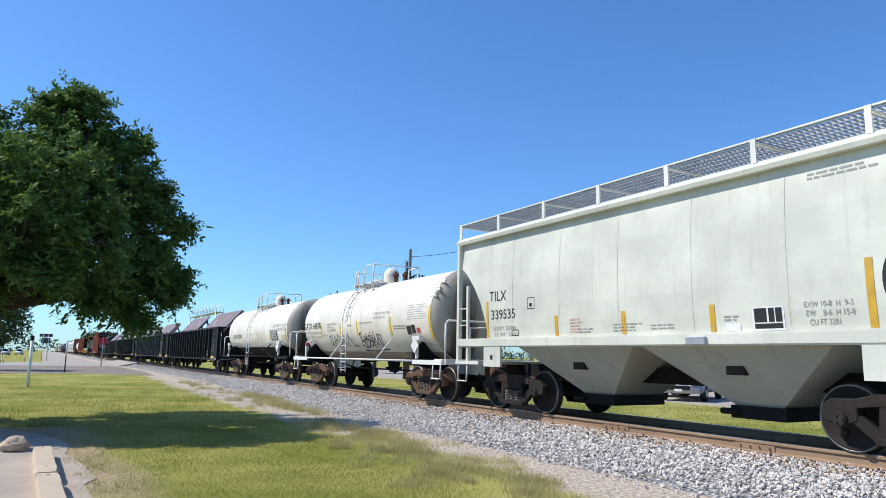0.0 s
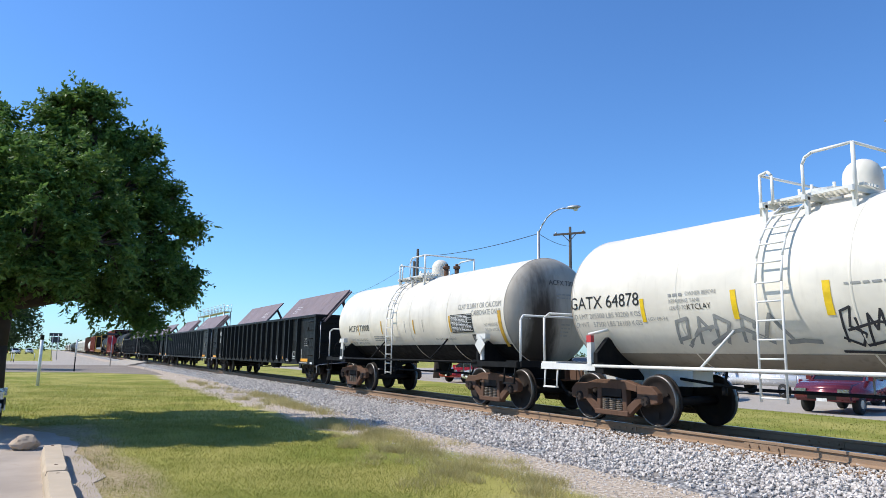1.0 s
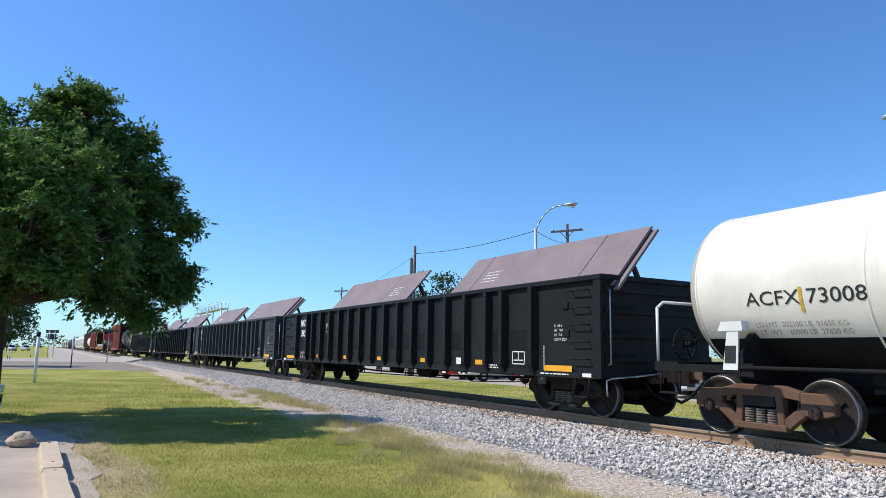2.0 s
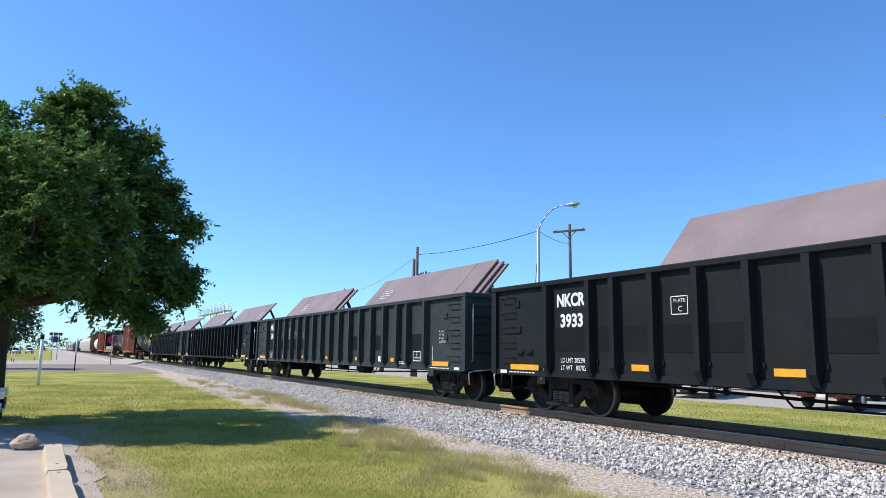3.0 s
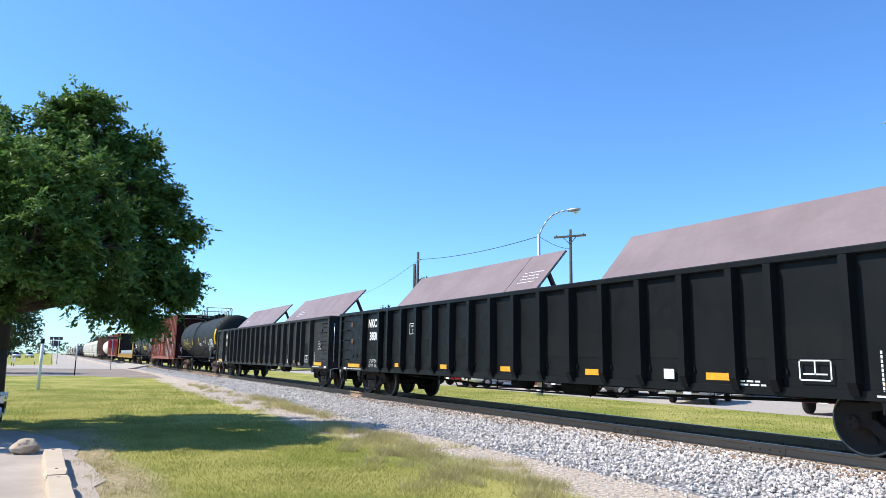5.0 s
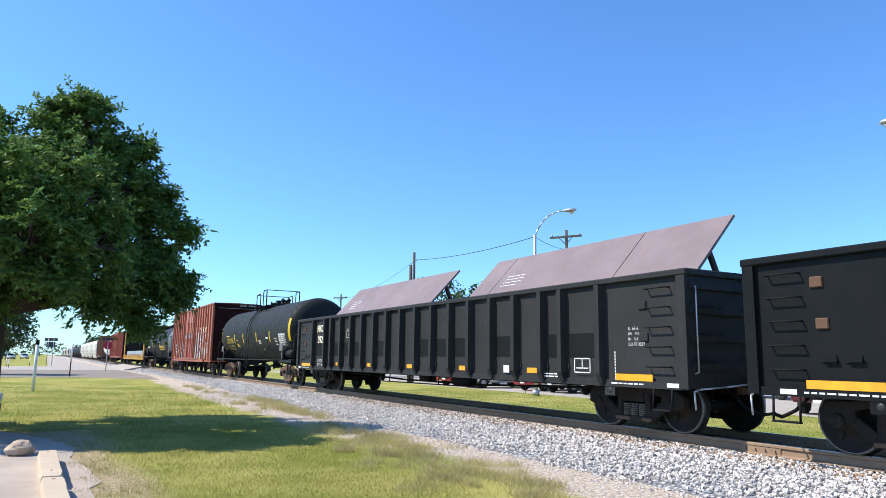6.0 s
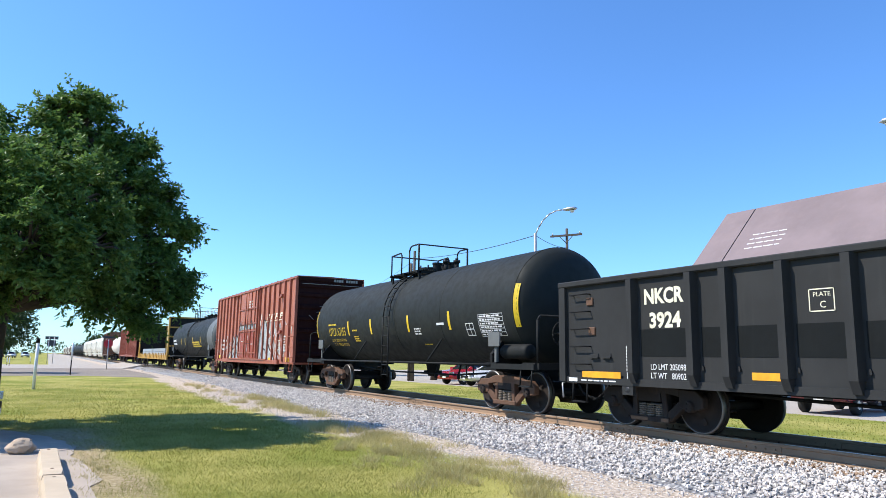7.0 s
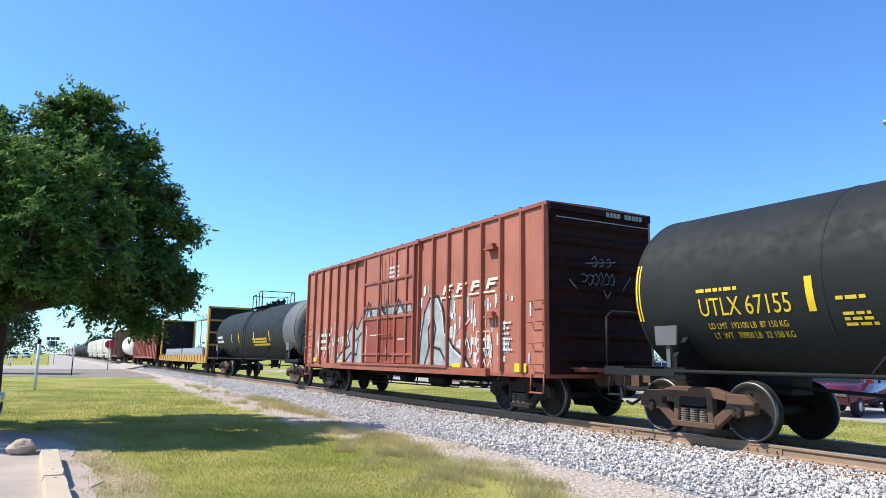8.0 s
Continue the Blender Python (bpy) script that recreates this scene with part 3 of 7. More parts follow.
def truck_meshes():
    bm = bmesh.new()
    # side frame from bars, so that its openings are open
    slab(bm, [(-1.16, 0.44), (-1.16, 0.60), (-1.02, 0.72), (-0.66, 0.73), (-0.66, 0.44), (-0.76, 0.40), (-1.02, 0.40)], -0.07, 0.07)
    slab(bm, [(1.16, 0.44), (1.02, 0.40), (0.76, 0.40), (0.66, 0.44), (0.66, 0.73), (1.02, 0.72), (1.16, 0.60)], -0.07, 0.07)
    slab(bm, [(-0.68, 0.60), (-0.68, 0.73), (-0.38, 0.81), (0.38, 0.81), (0.68, 0.73), (0.68, 0.60), (0.38, 0.66), (-0.38, 0.66)], -0.08, 0.08)
    slab(bm, [(-0.76, 0.42), (-0.64, 0.52), (-0.30, 0.26), (-0.42, 0.15)], -0.06, 0.06)
    slab(bm, [(0.76, 0.42), (0.42, 0.15), (0.30, 0.26), (0.64, 0.52)], -0.06, 0.06)
    slab(bm, [(-0.45, 0.15), (-0.45, 0.25), (0.45, 0.25), (0.45, 0.15)], -0.09, 0.09)
    slab(bm, [(-0.42, 0.2), (-0.30, 0.2), (-0.26, 0.7), (-0.38, 0.7)], -0.07, 0.07)
    slab(bm, [(0.42, 0.2), (0.38, 0.7), (0.26, 0.7), (0.30, 0.2)], -0.07, 0.07)
    bmesh.ops.bevel(bm, geom=list(bm.edges), offset=0.014, segments=1, affect="EDGES")
    side = mesh_of("side_frame", bm, "rust")
    bm = bmesh.new()
    for k in range(6):
        z = 0.262 + k * 0.037
        tube(bm, arc((0, 0, z), 0.072, 0, 360, 10, "xy"), 0.018, 4)
    spring = mesh_of("spring", bm, "spring")
    bm = bmesh.new()
    lathe(bm, [(-0.10, 0.0), (-0.10, 0.085), (-0.06, 0.10), (0.03, 0.10), (0.03, 0)], (0, 0, 0), "y", 14, False)
    for a in range(3):
        rod(bm, (0.05 * math.cos(a * 2.1), -0.12, 0.05 * math.sin(a * 2.1)), (0.05 * math.cos(a * 2.1), -0.09, 0.05 * math.sin(a * 2.1)), 0.015, 6)
    cap = mesh_of("bearing_cap", bm, "darkcast")
    bm = bmesh.new()
    for s in (-1, 1):
        prof = [(0.0, 0.0), (-0.10, 0.0), (-0.10, 0.11), (-0.05, 0.13), (-0.03, 0.36), (-0.065, 0.395), (-0.065, 0.447), (0.03, 0.457), (0.045, 0.482), (0.07, 0.482), (0.07, 0.39), (0.03, 0.36), (0.03, 0.12), (0.0, 0.0)]
        lathe(bm, [(s * (0.745 - a), r) for a, r in prof], (0, 0, 0), "y", 32)
    rod(bm, (0, -0.9, 0), (0, 0.9, 0), 0.085, 12)
    # chalk and rust marks that turn with the wheel
    for s in (-1, 1):
        for a in (20, 150, 265):
            m = Matrix.Rotation(radians(a), 4, "Y")
            box(bm, 0.20, 0.31, s * 0.815 - 0.004, s * 0.815 + 0.004, -0.04, 0.04, m)
    k = len(bm.faces)
    for s in (-1, 1):
        lathe(bm, [(s * 0.806, 0.425), (s * 0.8125, 0.43), (s * 0.8125, 0.449), (s * 0.79, 0.459), (s * 0.72, 0.4595), (s * 0.72, 0.45)], (0, 0, 0), "y", 36)
    bm.faces.ensure_lookup_table()
    for f in bm.faces[k:]:
        f.material_index = 1
    wheel = mesh_of("wheelset", bm, "wheel")
    wheel.materials.append(M["tread"])
    bm = bmesh.new()
    box(bm, -0.26, 0.26, -1.07, 1.07, 0.495, 0.67)
    box(bm, -0.85, 0.85, -0.06, 0.06, 0.38, 0.5)
    lathe(bm, [(0.74, 0.0), (0.74, 0.2), (0.80, 0.2), (0.80, 0)], (0, 0, 0), "z", 20, False)
    for sx in (-1, 1):
        box(bm, sx * 0.40 - 0.05, sx * 0.40 + 0.05, -0.9, 0.9, 0.36, 0.48)
    bolster = mesh_of("truck", bm, "darkcast")
    return side, spring, cap, wheel, bolster


SIDE, SPRING, CAP, WHEEL, BOLSTER = truck_meshes()
SIDE_DARK = SIDE.copy()
SIDE_DARK.materials[0] = M["darkcast"]


def truck(car, x, dark=False, turns=True):
    t = part("truck", BOLSTER, None, car, "cast steel four-wheel truck")
    t.location = (x, 0, 0)
    for s in (-1, 1):
        f = part("side_frame", SIDE_DARK if dark else SIDE, None, t)
        f.location.y = s * 1.0
        for gx in (-0.19, 0.0, 0.19):
            g = part("spring", SPRING, None, t)
            g.location = (gx, s * 1.0, 0)
        for ax in (-0.889, 0.889):
            c = part("bearing_cap", CAP, None, t)
            c.matrix_basis = pose(ax, s * 1.02, WHEEL_R, 0, 0, 0 if s < 0 else 180)
    for ax in (-0.889, 0.889):
        w = part("wheelset", WHEEL, None, t)
        w.location = (ax, 0, WHEEL_R)
        if turns:
            WHEELS.append((w, ax))
        else:
            w.matrix_basis = pose(ax, 0, WHEEL_R, 0, 37 * (ax + x), 0)
    return t


def coupler(car, x, s):
    bm = bmesh.new()
    box(bm, min(x, x - s * 0.5), max(x, x - s * 0.5), -0.16, 0.16, 0.68, 1.0)
    box(bm, min(x, x + s * 0.42), max(x, x + s * 0.42), -0.07, 0.07, 0.80, 0.94)
    slab(bm, [(x + s * 0.36, -0.14), (x + s * 0.36, 0.12), (x + s * 0.62, 0.14), (x + s * 0.66, -0.02), (x + s * 0.55, -0.16)], 0.72, 1.02, "xy")
    part("coupler", bm, "rust", car, "rusty knuckle coupler")
    bm = bmesh.new()
    pts = [(x - s * 0.1, -0.3, 0.75), (x + s * 0.15, -0.32, 0.5), (x + s * 0.42, -0.28, 0.38), (x + s * 0.64, -0.2, 0.42)]
    tube(bm, pts, 0.028, 6)
    part("air_hose", bm, "black", car, "black rubber brake hose")


def grab_irons(car, x, y, z0, n, step, half, material, out=0.09, r=0.013):
    """Grab irons: round bars that stand off the side."""
    bm = bmesh.new()
    tube(bm, [(-half, 0, 0), (-half, -out, 0), (half, -out, 0), (half, 0, 0)], r, 5)
    me = mesh_of("grab_iron", bm, material)
    for i in range(n):
        part("grab_iron", me, None, car).location = (x, y, z0 + i * step)


def ladder(parent, name, x, y, z0, z1, half, material, n=None, lean=0.0):
    bm = bmesh.new()
    n = n or int((z1 - z0) / 0.32)
    for s in (-1, 1):
        box(bm, x + s * half - 0.012, x + s * half + 0.012, y - 0.03, y + 0.03, z0, z1)
    for i in range(n):
        z = z0 + (i + 0.4) * (z1 - z0) / n
        rod(bm, (x - half, y, z), (x + half, y, z), 0.013, 6)
    return part(name, bm, material, parent)


def sill_step(parent, x, y, z, half, material):
    bm = bmesh.new()
    tube(bm, [(x - half, y, z), (x - half, y - 0.03, z - 0.38), (x + half, y - 0.03, z - 0.38), (x + half, y, z)], 0.018, 6)
    box(bm, x - half, x + half, y - 0.07, y + 0.02, z - 0.395, z - 0.375)
    return part("sill_step", bm, material, parent)


def handbrake(car, x, y, z, s, material):
    bm = bmesh.new()
    tube(bm, arc((x, y, z), 0.27, 0, 360, 18, "yz"), 0.016, 6)
    for a in (0, 60, 120):
        c, q = 0.26 * math.cos(radians(a)), 0.26 * math.sin(radians(a))
        rod(bm, (x, y - c, z - q), (x, y + c, z + q), 0.011, 5)
    rod(bm, (x - s * 0.15, y, z), (x + s * 0.02, y, z), 0.05, 8)
    part("brake_wheel", bm, material, car, "spoked hand brake wheel")


def new_car(name, label, u0, u1, category="freight car"):
    car = thing(name, label, category, "cars of the freight train")
    u = (u0 + u1) / 2
    car.location = (u, DC, RT)
    TRAIN.append((car, u))
    return car, (u1 - u0) / 2


def underframe(car, half, z, material="black", brake=True):
    """Centre sill, brake cylinder, pipes and hanging rods below the floor."""
    bm = bmesh.new()
    box(bm, -half + 0.1, half - 0.1, -0.22, 0.22, z - 0.3, z)
    for sx in (-1, 1):
        box(bm, sx * (half - 1.9) - 0.2, sx * (half - 1.9) + 0.2, -1.25, 1.25, z - 0.2, z)
    part("centre_sill", bm, material, car)
    if brake:
        bm = bmesh.new()
        lathe(bm, [(-0.45, 0), (-0.45, 0.16), (0.4, 0.16), (0.45, 0.1), (0.45, 0)], (1.6, -0.55, z - 0.32), "x", 16)
        lathe(bm, [(-0.3, 0), (-0.3, 0.13), (0.3, 0.13), (0.3, 0)], (-0.4, -0.6, z - 0.3), "x", 16)
        tube(bm, [(-half + 1.0, -0.45, z - 0.25), (-2.2, -0.5, z - 0.42), (2.4, -0.5, z - 0.42), (half - 1.0, -0.45, z - 0.25)], 0.03, 6)
        tube(bm, [(-3.4, -0.8, z - 0.2), (-3.1, -0.8, z - 0.5), (3.0, -0.8, z - 0.46), (3.3, -0.8, z - 0.2)], 0.018, 5)
        for x in (-2.6, -1.2, 0.6, 2.2):
            rod(bm, (x, -0.8, z - 0.5), (x, -0.75, z - 0.05), 0.018, 5)
        part("brake_gear", bm, material, car, "brake cylinder, reservoir and rods")


RIBS = [-8.0, -6.70] + [-6.04 + 0.945 * i for i in range(14)] + [6.9, 8.0]


DATA = {"3933": ("LD LMT 205298", "LT WT   80702"), "3906": ("LD LMT 205098", "LT WT   80902"), "3830": ("LD LMT 204998", "LT WT   81002"), "3924": ("LD LMT 205098", "LT WT   80902")}


def gondola(name, u0, u1, number, rng, mat, label, tag=False):
    car, h = new_car(name, label, u0, u1)
    W, Z0, Z1 = 1.42, 0.80, 2.72
    for s in (-1, 1):
        bm = bmesh.new()
        box(bm, -h, h, s * W - 0.03, s * W + 0.03, Z0, Z1 - 0.05)
        part("side_wall", bm, mat, car)
    bm = bmesh.new()
    box(bm, -h + 0.02, h - 0.02, -W + 0.03, W - 0.03, 0.98, 1.06)
    part("floor", bm, "gondola_in", car)
    for s in (-1, 1):
        bm = bmesh.new()
        box(bm, s * h - 0.05, s * h + 0.05, -W, W, 0.80, Z1 - 0.05)
        part("end_wall", bm, mat, car)
        for z in (1.15, 1.6, 2.05, 2.45):
            bm = bmesh.new()
            box(bm, s * (h + 0.075) - 0.03, s * (h + 0.075) + 0.03, -W, W, z - 0.06, z + 0.06)
            part("end_rib", bm, mat, car)
    bm = bmesh.new()
    for s in (-1, 1):
        box(bm, -h - 0.10, h + 0.10, s * W - 0.11, s * W + 0.11, Z1 - 0.11, Z1)
        box(bm, s * h - 0.11, s * h + 0.11, -W, W, Z1 - 0.11, Z1)
    bmesh.ops.bevel(bm, geom=list(bm.edges), offset=0.018, segments=1, affect="EDGES")
    part("top_chord", bm, mat, car, "heavy square top rim")
    bm = bmesh.new()
    slab(bm, [(-0.085, 0), (-0.06, -0.15), (0.06, -0.15), (0.085, 0)], 0.98, Z1 - 0.11, "xy")
    slab(bm, [(0, 0.98), (-0.15, 0.98), (-0.075, 0.81), (0, 0.81)], -0.06, 0.06, "yz")
    rib = mesh_of("rib", bm, mat)
    for x in RIBS:
        for s in (-1, 1):
            r = new("rib", rib)
            r.parent = car
            r.matrix_basis = pose(x, s * (W + 0.03), 0, 0, 0, 0 if s < 0 else 180)
    for s in (-1, 1):
        bm = bmesh.new()
        box(bm, -h, h, s * (W + 0.035) - 0.035, s * (W + 0.035) + 0.035, 0.76, 0.88)
        part("side_sill", bm, mat, car)
    for sx in (-1, 1):
        bm = bmesh.new()
        box(bm, sx * (h - 0.02) - 0.09, sx * (h - 0.02) + 0.09, -W - 0.10, -W - 0.02, 0.78, Z1 - 0.11)
        part("corner_post", bm, mat, car)
        grab_irons(car, sx * (h - 0.55), -W - 0.03, 1.12, 5, 0.33, 0.24, "black", 0.10)
        for z in (1.2, 1.65, 2.1):
            bm = bmesh.new()
            tube(bm, [(sx * (h + 0.05), -W + 0.15, z), (sx * (h + 0.16), -W + 0.15, z), (sx * (h + 0.16), -W + 0.65, z), (sx * (h + 0.05), -W + 0.65, z)], 0.013, 5)
            part("grab_iron", bm, "black", car)
        sill_step(car, sx * (h - 0.5), -W - 0.05, 0.80, 0.2, "black")
        coupler(car, sx * h, sx)
        truck(car, sx * (h - (1.6 if sx > 0 else 1.85)), True)
    underframe(car, h, 0.98)
    handbrake(car, -h - 0.16, -0.7, 2.0, -1, "black")
    face = ("flat", -W - 0.036)
    mark("reflector", car, [(8.36, 9.24, 0.875, 0.99), (-9.36, -8.34, 0.875, 0.99)], "orange_strip", ("flat", -W - 0.075), "orange reflective strip")
    mark("reflector", car, [(x - 0.20, x + 0.28, 0.94, 1.05) for x in (-5.5, -2.72, 0.12, 3.02, 5.85)], "orange_strip", face, "orange reflective strip")
    mark("painted_patch", car, [(RIBS[i] + 0.13, RIBS[i + 1] - 0.13, 1.27, 1.73) for i in ((0, 1, 2, 3, 4, 5, 11, 13, 16) if tag else (0, 1, 2, 3, 4, 6, 9, 10, 11, 13, 15, 16))], "patch", face, "dull dark repainted panel")
    ink = "cream_ink" if number == "3924" else "white_ink"
    lettering(car, "NKCR", -7.77, 2.17, 0.35, ink, face, 0.86, 0.013)
    lettering(car, number, -7.66, 1.76, 0.35, ink, face, 0.68, 0.013)
    lettering(car, DATA[number][0], -7.66, 1.05, 0.14, "white_ink", face, 0.75)
    lettering(car, DATA[number][1], -7.66, 0.905, 0.14, "white_ink", face, 0.75)
    for i, w in enumerate(("IL  65-6", "IW   9-0", "IH   5-6", "CU FT 3257")):
        lettering(car, w, 8.66, 1.755 - 0.092 * i, 0.078, "white_ink", face)
    mark("stencil", car, [(7.24, 7.70, 0.98, 1.0), (7.24, 7.70, 1.24, 1.26), (7.24, 7.26, 0.98, 1.26), (7.68, 7.70, 0.98, 1.26), (7.46, 7.48, 1.06, 1.25), (7.30, 7.64, 1.06, 1.08),
                          (4.83, 5.05, 0.93, 1.09)] + lines_of(rng, 6.3, 6.8, 0.93, 2, 0.05, 0.025)
         + lines_of(rng, 8.25, 9.3, 0.81, 1, 0.08, 0.024) + lines_of(rng, -9.4, -8.2, 0.81, 1, 0.08, 0.024), "white_ink", ("flat", -W - 0.077), "white stencilled data")
    mark("stencil", car, [(9.55, 9.8, 0.79, 0.86), (-9.75, -9.5, 0.79, 0.86)], "white_ink", ("flat", -W - 0.078))
    mark("stencil", car, [(8.305, 8.33, 0.90 + 0.055 * i, 0.94 + 0.055 * i) for i in range(9)] + [(-8.225, -8.20, 1.02 + 0.055 * i, 1.06 + 0.055 * i) for i in range(8)] + [(-8.22, -8.205, 0.88, 1.0), (8.31, 8.325, 0.86, 0.89)], "white_ink", face)
    mark("stencil", car, [(-4.76, -4.40, 1.88, 1.895), (-4.76, -4.40, 2.175, 2.19), (-4.76, -4.745, 1.88, 2.19), (-4.415, -4.40, 1.88, 2.19)], ink, face)
    lettering(car, "PLATE", -4.70, 2.085, 0.085, ink, face, 0.24)
    lettering(car, "C", -4.61, 1.93, 0.13, ink, face, 0.08)
    for x, z in ((9.02, 2.10), (9.05, 1.55), (-9.15, 2.22), (-9.1, 1.66)):
        bm = bmesh.new()
        box(bm, x - 0.09, x + 0.09, -W - 0.06, -W, z, z + 0.15)
        bmesh.ops.bevel(bm, geom=list(bm.edges), offset=0.012, segments=1, affect="EDGES")
        part("bracket", bm, "rust" if x < 0 and number in ("3924", "3830") else mat, car, "small bolted bracket")
    for x in (-9.05, -8.72):
        bm = bmesh.new()
        box(bm, x - 0.11, x + 0.11, -W - 0.045, -W, 1.22, 1.32)
        box(bm, x - 0.07, x + 0.13, -W - 0.085, -W - 0.04, 1.23, 1.26)
        part("card_board", bm, mat, car, "routing card board")
    for sx in (-1, 1):
        bm = bmesh.new()
        px_ = sx * (h + 0.12)
        tube(bm, [(sx * (h + 0.04), -W + 0.10, 1.02), (px_, -W + 0.10, 1.05), (px_, -W + 0.10, 2.42), (sx * (h + 0.04), -W + 0.10, 2.45)], 0.014, 6)
        part("corner_grab_rail", bm, "galv", car, "pale upright grab rail at the corner")
        bm = bmesh.new()
        tube(bm, [(sx * (h + 0.10), -W + 0.02, 0.46), (sx * (h + 0.10), -W, 0.74), (sx * (h + 0.12), -W + 0.12, 0.78), (sx * (h + 0.30), -0.9, 0.82), (sx * (h + 0.42), -0.12, 0.90)], 0.016, 6)
        part("uncoupling_lever", bm, "galv", car, "bent uncoupling lever")
        bm = bmesh.new()
        box(bm, sx * (h - 1.75) - 0.13, sx * (h - 1.75) + 0.13, -W - 0.06, -W, 0.60, 0.77)
        pad = part("jacking_pad", bm, mat, car, "jacking pad below the sill")
        bm = bmesh.new()
        lathe(bm, [(-0.004, 0.0), (-0.004, 0.045), (0.0, 0.05)], (sx * (h - 1.75), -W - 0.062, 0.69), "y", 12)
        part("hole", bm, "black_ink", pad)
    bm = bmesh.new()
    slab(bm, [(-0.022, 0), (0.022, 0), (0.022, 0.04), (0.01, 0.075), (-0.022, 0.075)], -W - 0.06, -W - 0.02)
    eye = mesh_of("lashing_eye", bm, mat)
    for x in RIBS[1:-1]:
        ob = new("lashing_eye", eye)
        ob.parent = car
        ob.matrix_basis = pose(x + 0.14, 0, 1.06)
    if tag:
        scribble(car, "graffiti", [[(-6.5, 1.75), (-6.45, 1.95), (-6.35, 1.8)], [(-5.92, 1.72), (-5.85, 1.92), (-5.62, 2.02), (-5.42, 1.92), (-5.36, 1.74)],
                                   [(-4.86, 1.72), (-4.62, 1.86), (-4.38, 1.72)], [(-4.02, 1.74), (-3.98, 2.12), (-3.78, 1.88), (-3.62, 2.10), (-3.56, 1.76)], [(-3.97, 1.74), (-3.92, 2.05)],
                                   [(-3.16, 1.76), (-3.10, 1.80)], [(-2.82, 1.74), (-2.80, 1.98), (-2.66, 1.90), (-2.56, 1.97), (-2.46, 1.80)]], 0.06, "graf_faint", face, "faded grey spray tag")
    return car, h, u0, u1


def plate_load(u, x0, x1, cuts, count, rng, top=(-0.20, 3.71), step=0.17):
    """A stack of steel plates that leans up from the near wall."""
    load = thing("steel_plate_stack", "stack of maroon primed steel plates leaning across a gondola", "steel plates", "plate loads on the gondolas")
    load.location = (u, DC, RT)
    TRAIN.append((load, u))
    a = Vector((-1.28, 2.50))
    b = Vector(top)
    d = (b - a).normalized()
    nrm = Vector((d.y, -d.x))
    for k in range(count):
        o = nrm * (0.075 * k)
        sx = rng.uniform(-0.05, 0.05) + step * k
        edges = [x0] + list(cuts) + [x1]
        for i, (p, q) in enumerate(zip(edges, edges[1:])):
            bm = bmesh.new()
            pa, pb = a + o, b + o - d * 0.03 * k
            slab(bm, [(pa.x, pa.y), (pb.x, pb.y), (pb.x + nrm.x * 0.05, pb.y + nrm.y * 0.05), (pa.x + nrm.x * 0.05, pa.y + nrm.y * 0.05)],
                 p + 0.012, q - 0.012 + (sx if i == len(edges) - 2 else 0), "yz")
            pl = part("plate", bm, "plate", load)
            if k == 0 and i == (1 if len(cuts) else 0):
                vs, fs = [], []
                for rx0, rx1, t0, t1 in lines_of(rng, p + 0.3, p + 1.1, 0.62, 4, 0.07, 0.013):
                    k0 = len(vs)
                    for x, t in ((rx0, t0), (rx1, t0), (rx1, t1), (rx0, t1)):
                        y, z = a + d * (t * 1.62) - nrm * 0.004
                        vs.append((x, y, z))
                    fs.append((k0, k0 + 1, k0 + 2, k0 + 3))
                me = raw_mesh("chalk_marks", vs, fs, "white_ink")
                part("chalk_marks", me, None, pl, "white chalk marks")
    bm = bmesh.new()
    for x in (x0 + 0.6, (x0 + x1) / 2, x1 - 0.6):
        o = a + nrm * (0.075 * count + 0.06)
        q = b + nrm * (0.075 * count + 0.06)
        rod(bm, (x, o.x, o.y), (x, q.x - d.x * 0.3, q.y - d.y * 0.3), 0.06, 6)
        rod(bm, (x, q.x - d.x * 0.35, q.y - d.y * 0.35), (x, 0.95, 1.06), 0.06, 6)
        rod(bm, (x, o.x + 0.15, o.y), (x, -0.6, 1.06), 0.06, 6)
    part("load_rack", bm, "plate_edge", load, "rusty rack that holds the plates up")


HEAD = 0.50                     # depth of the domed tank heads


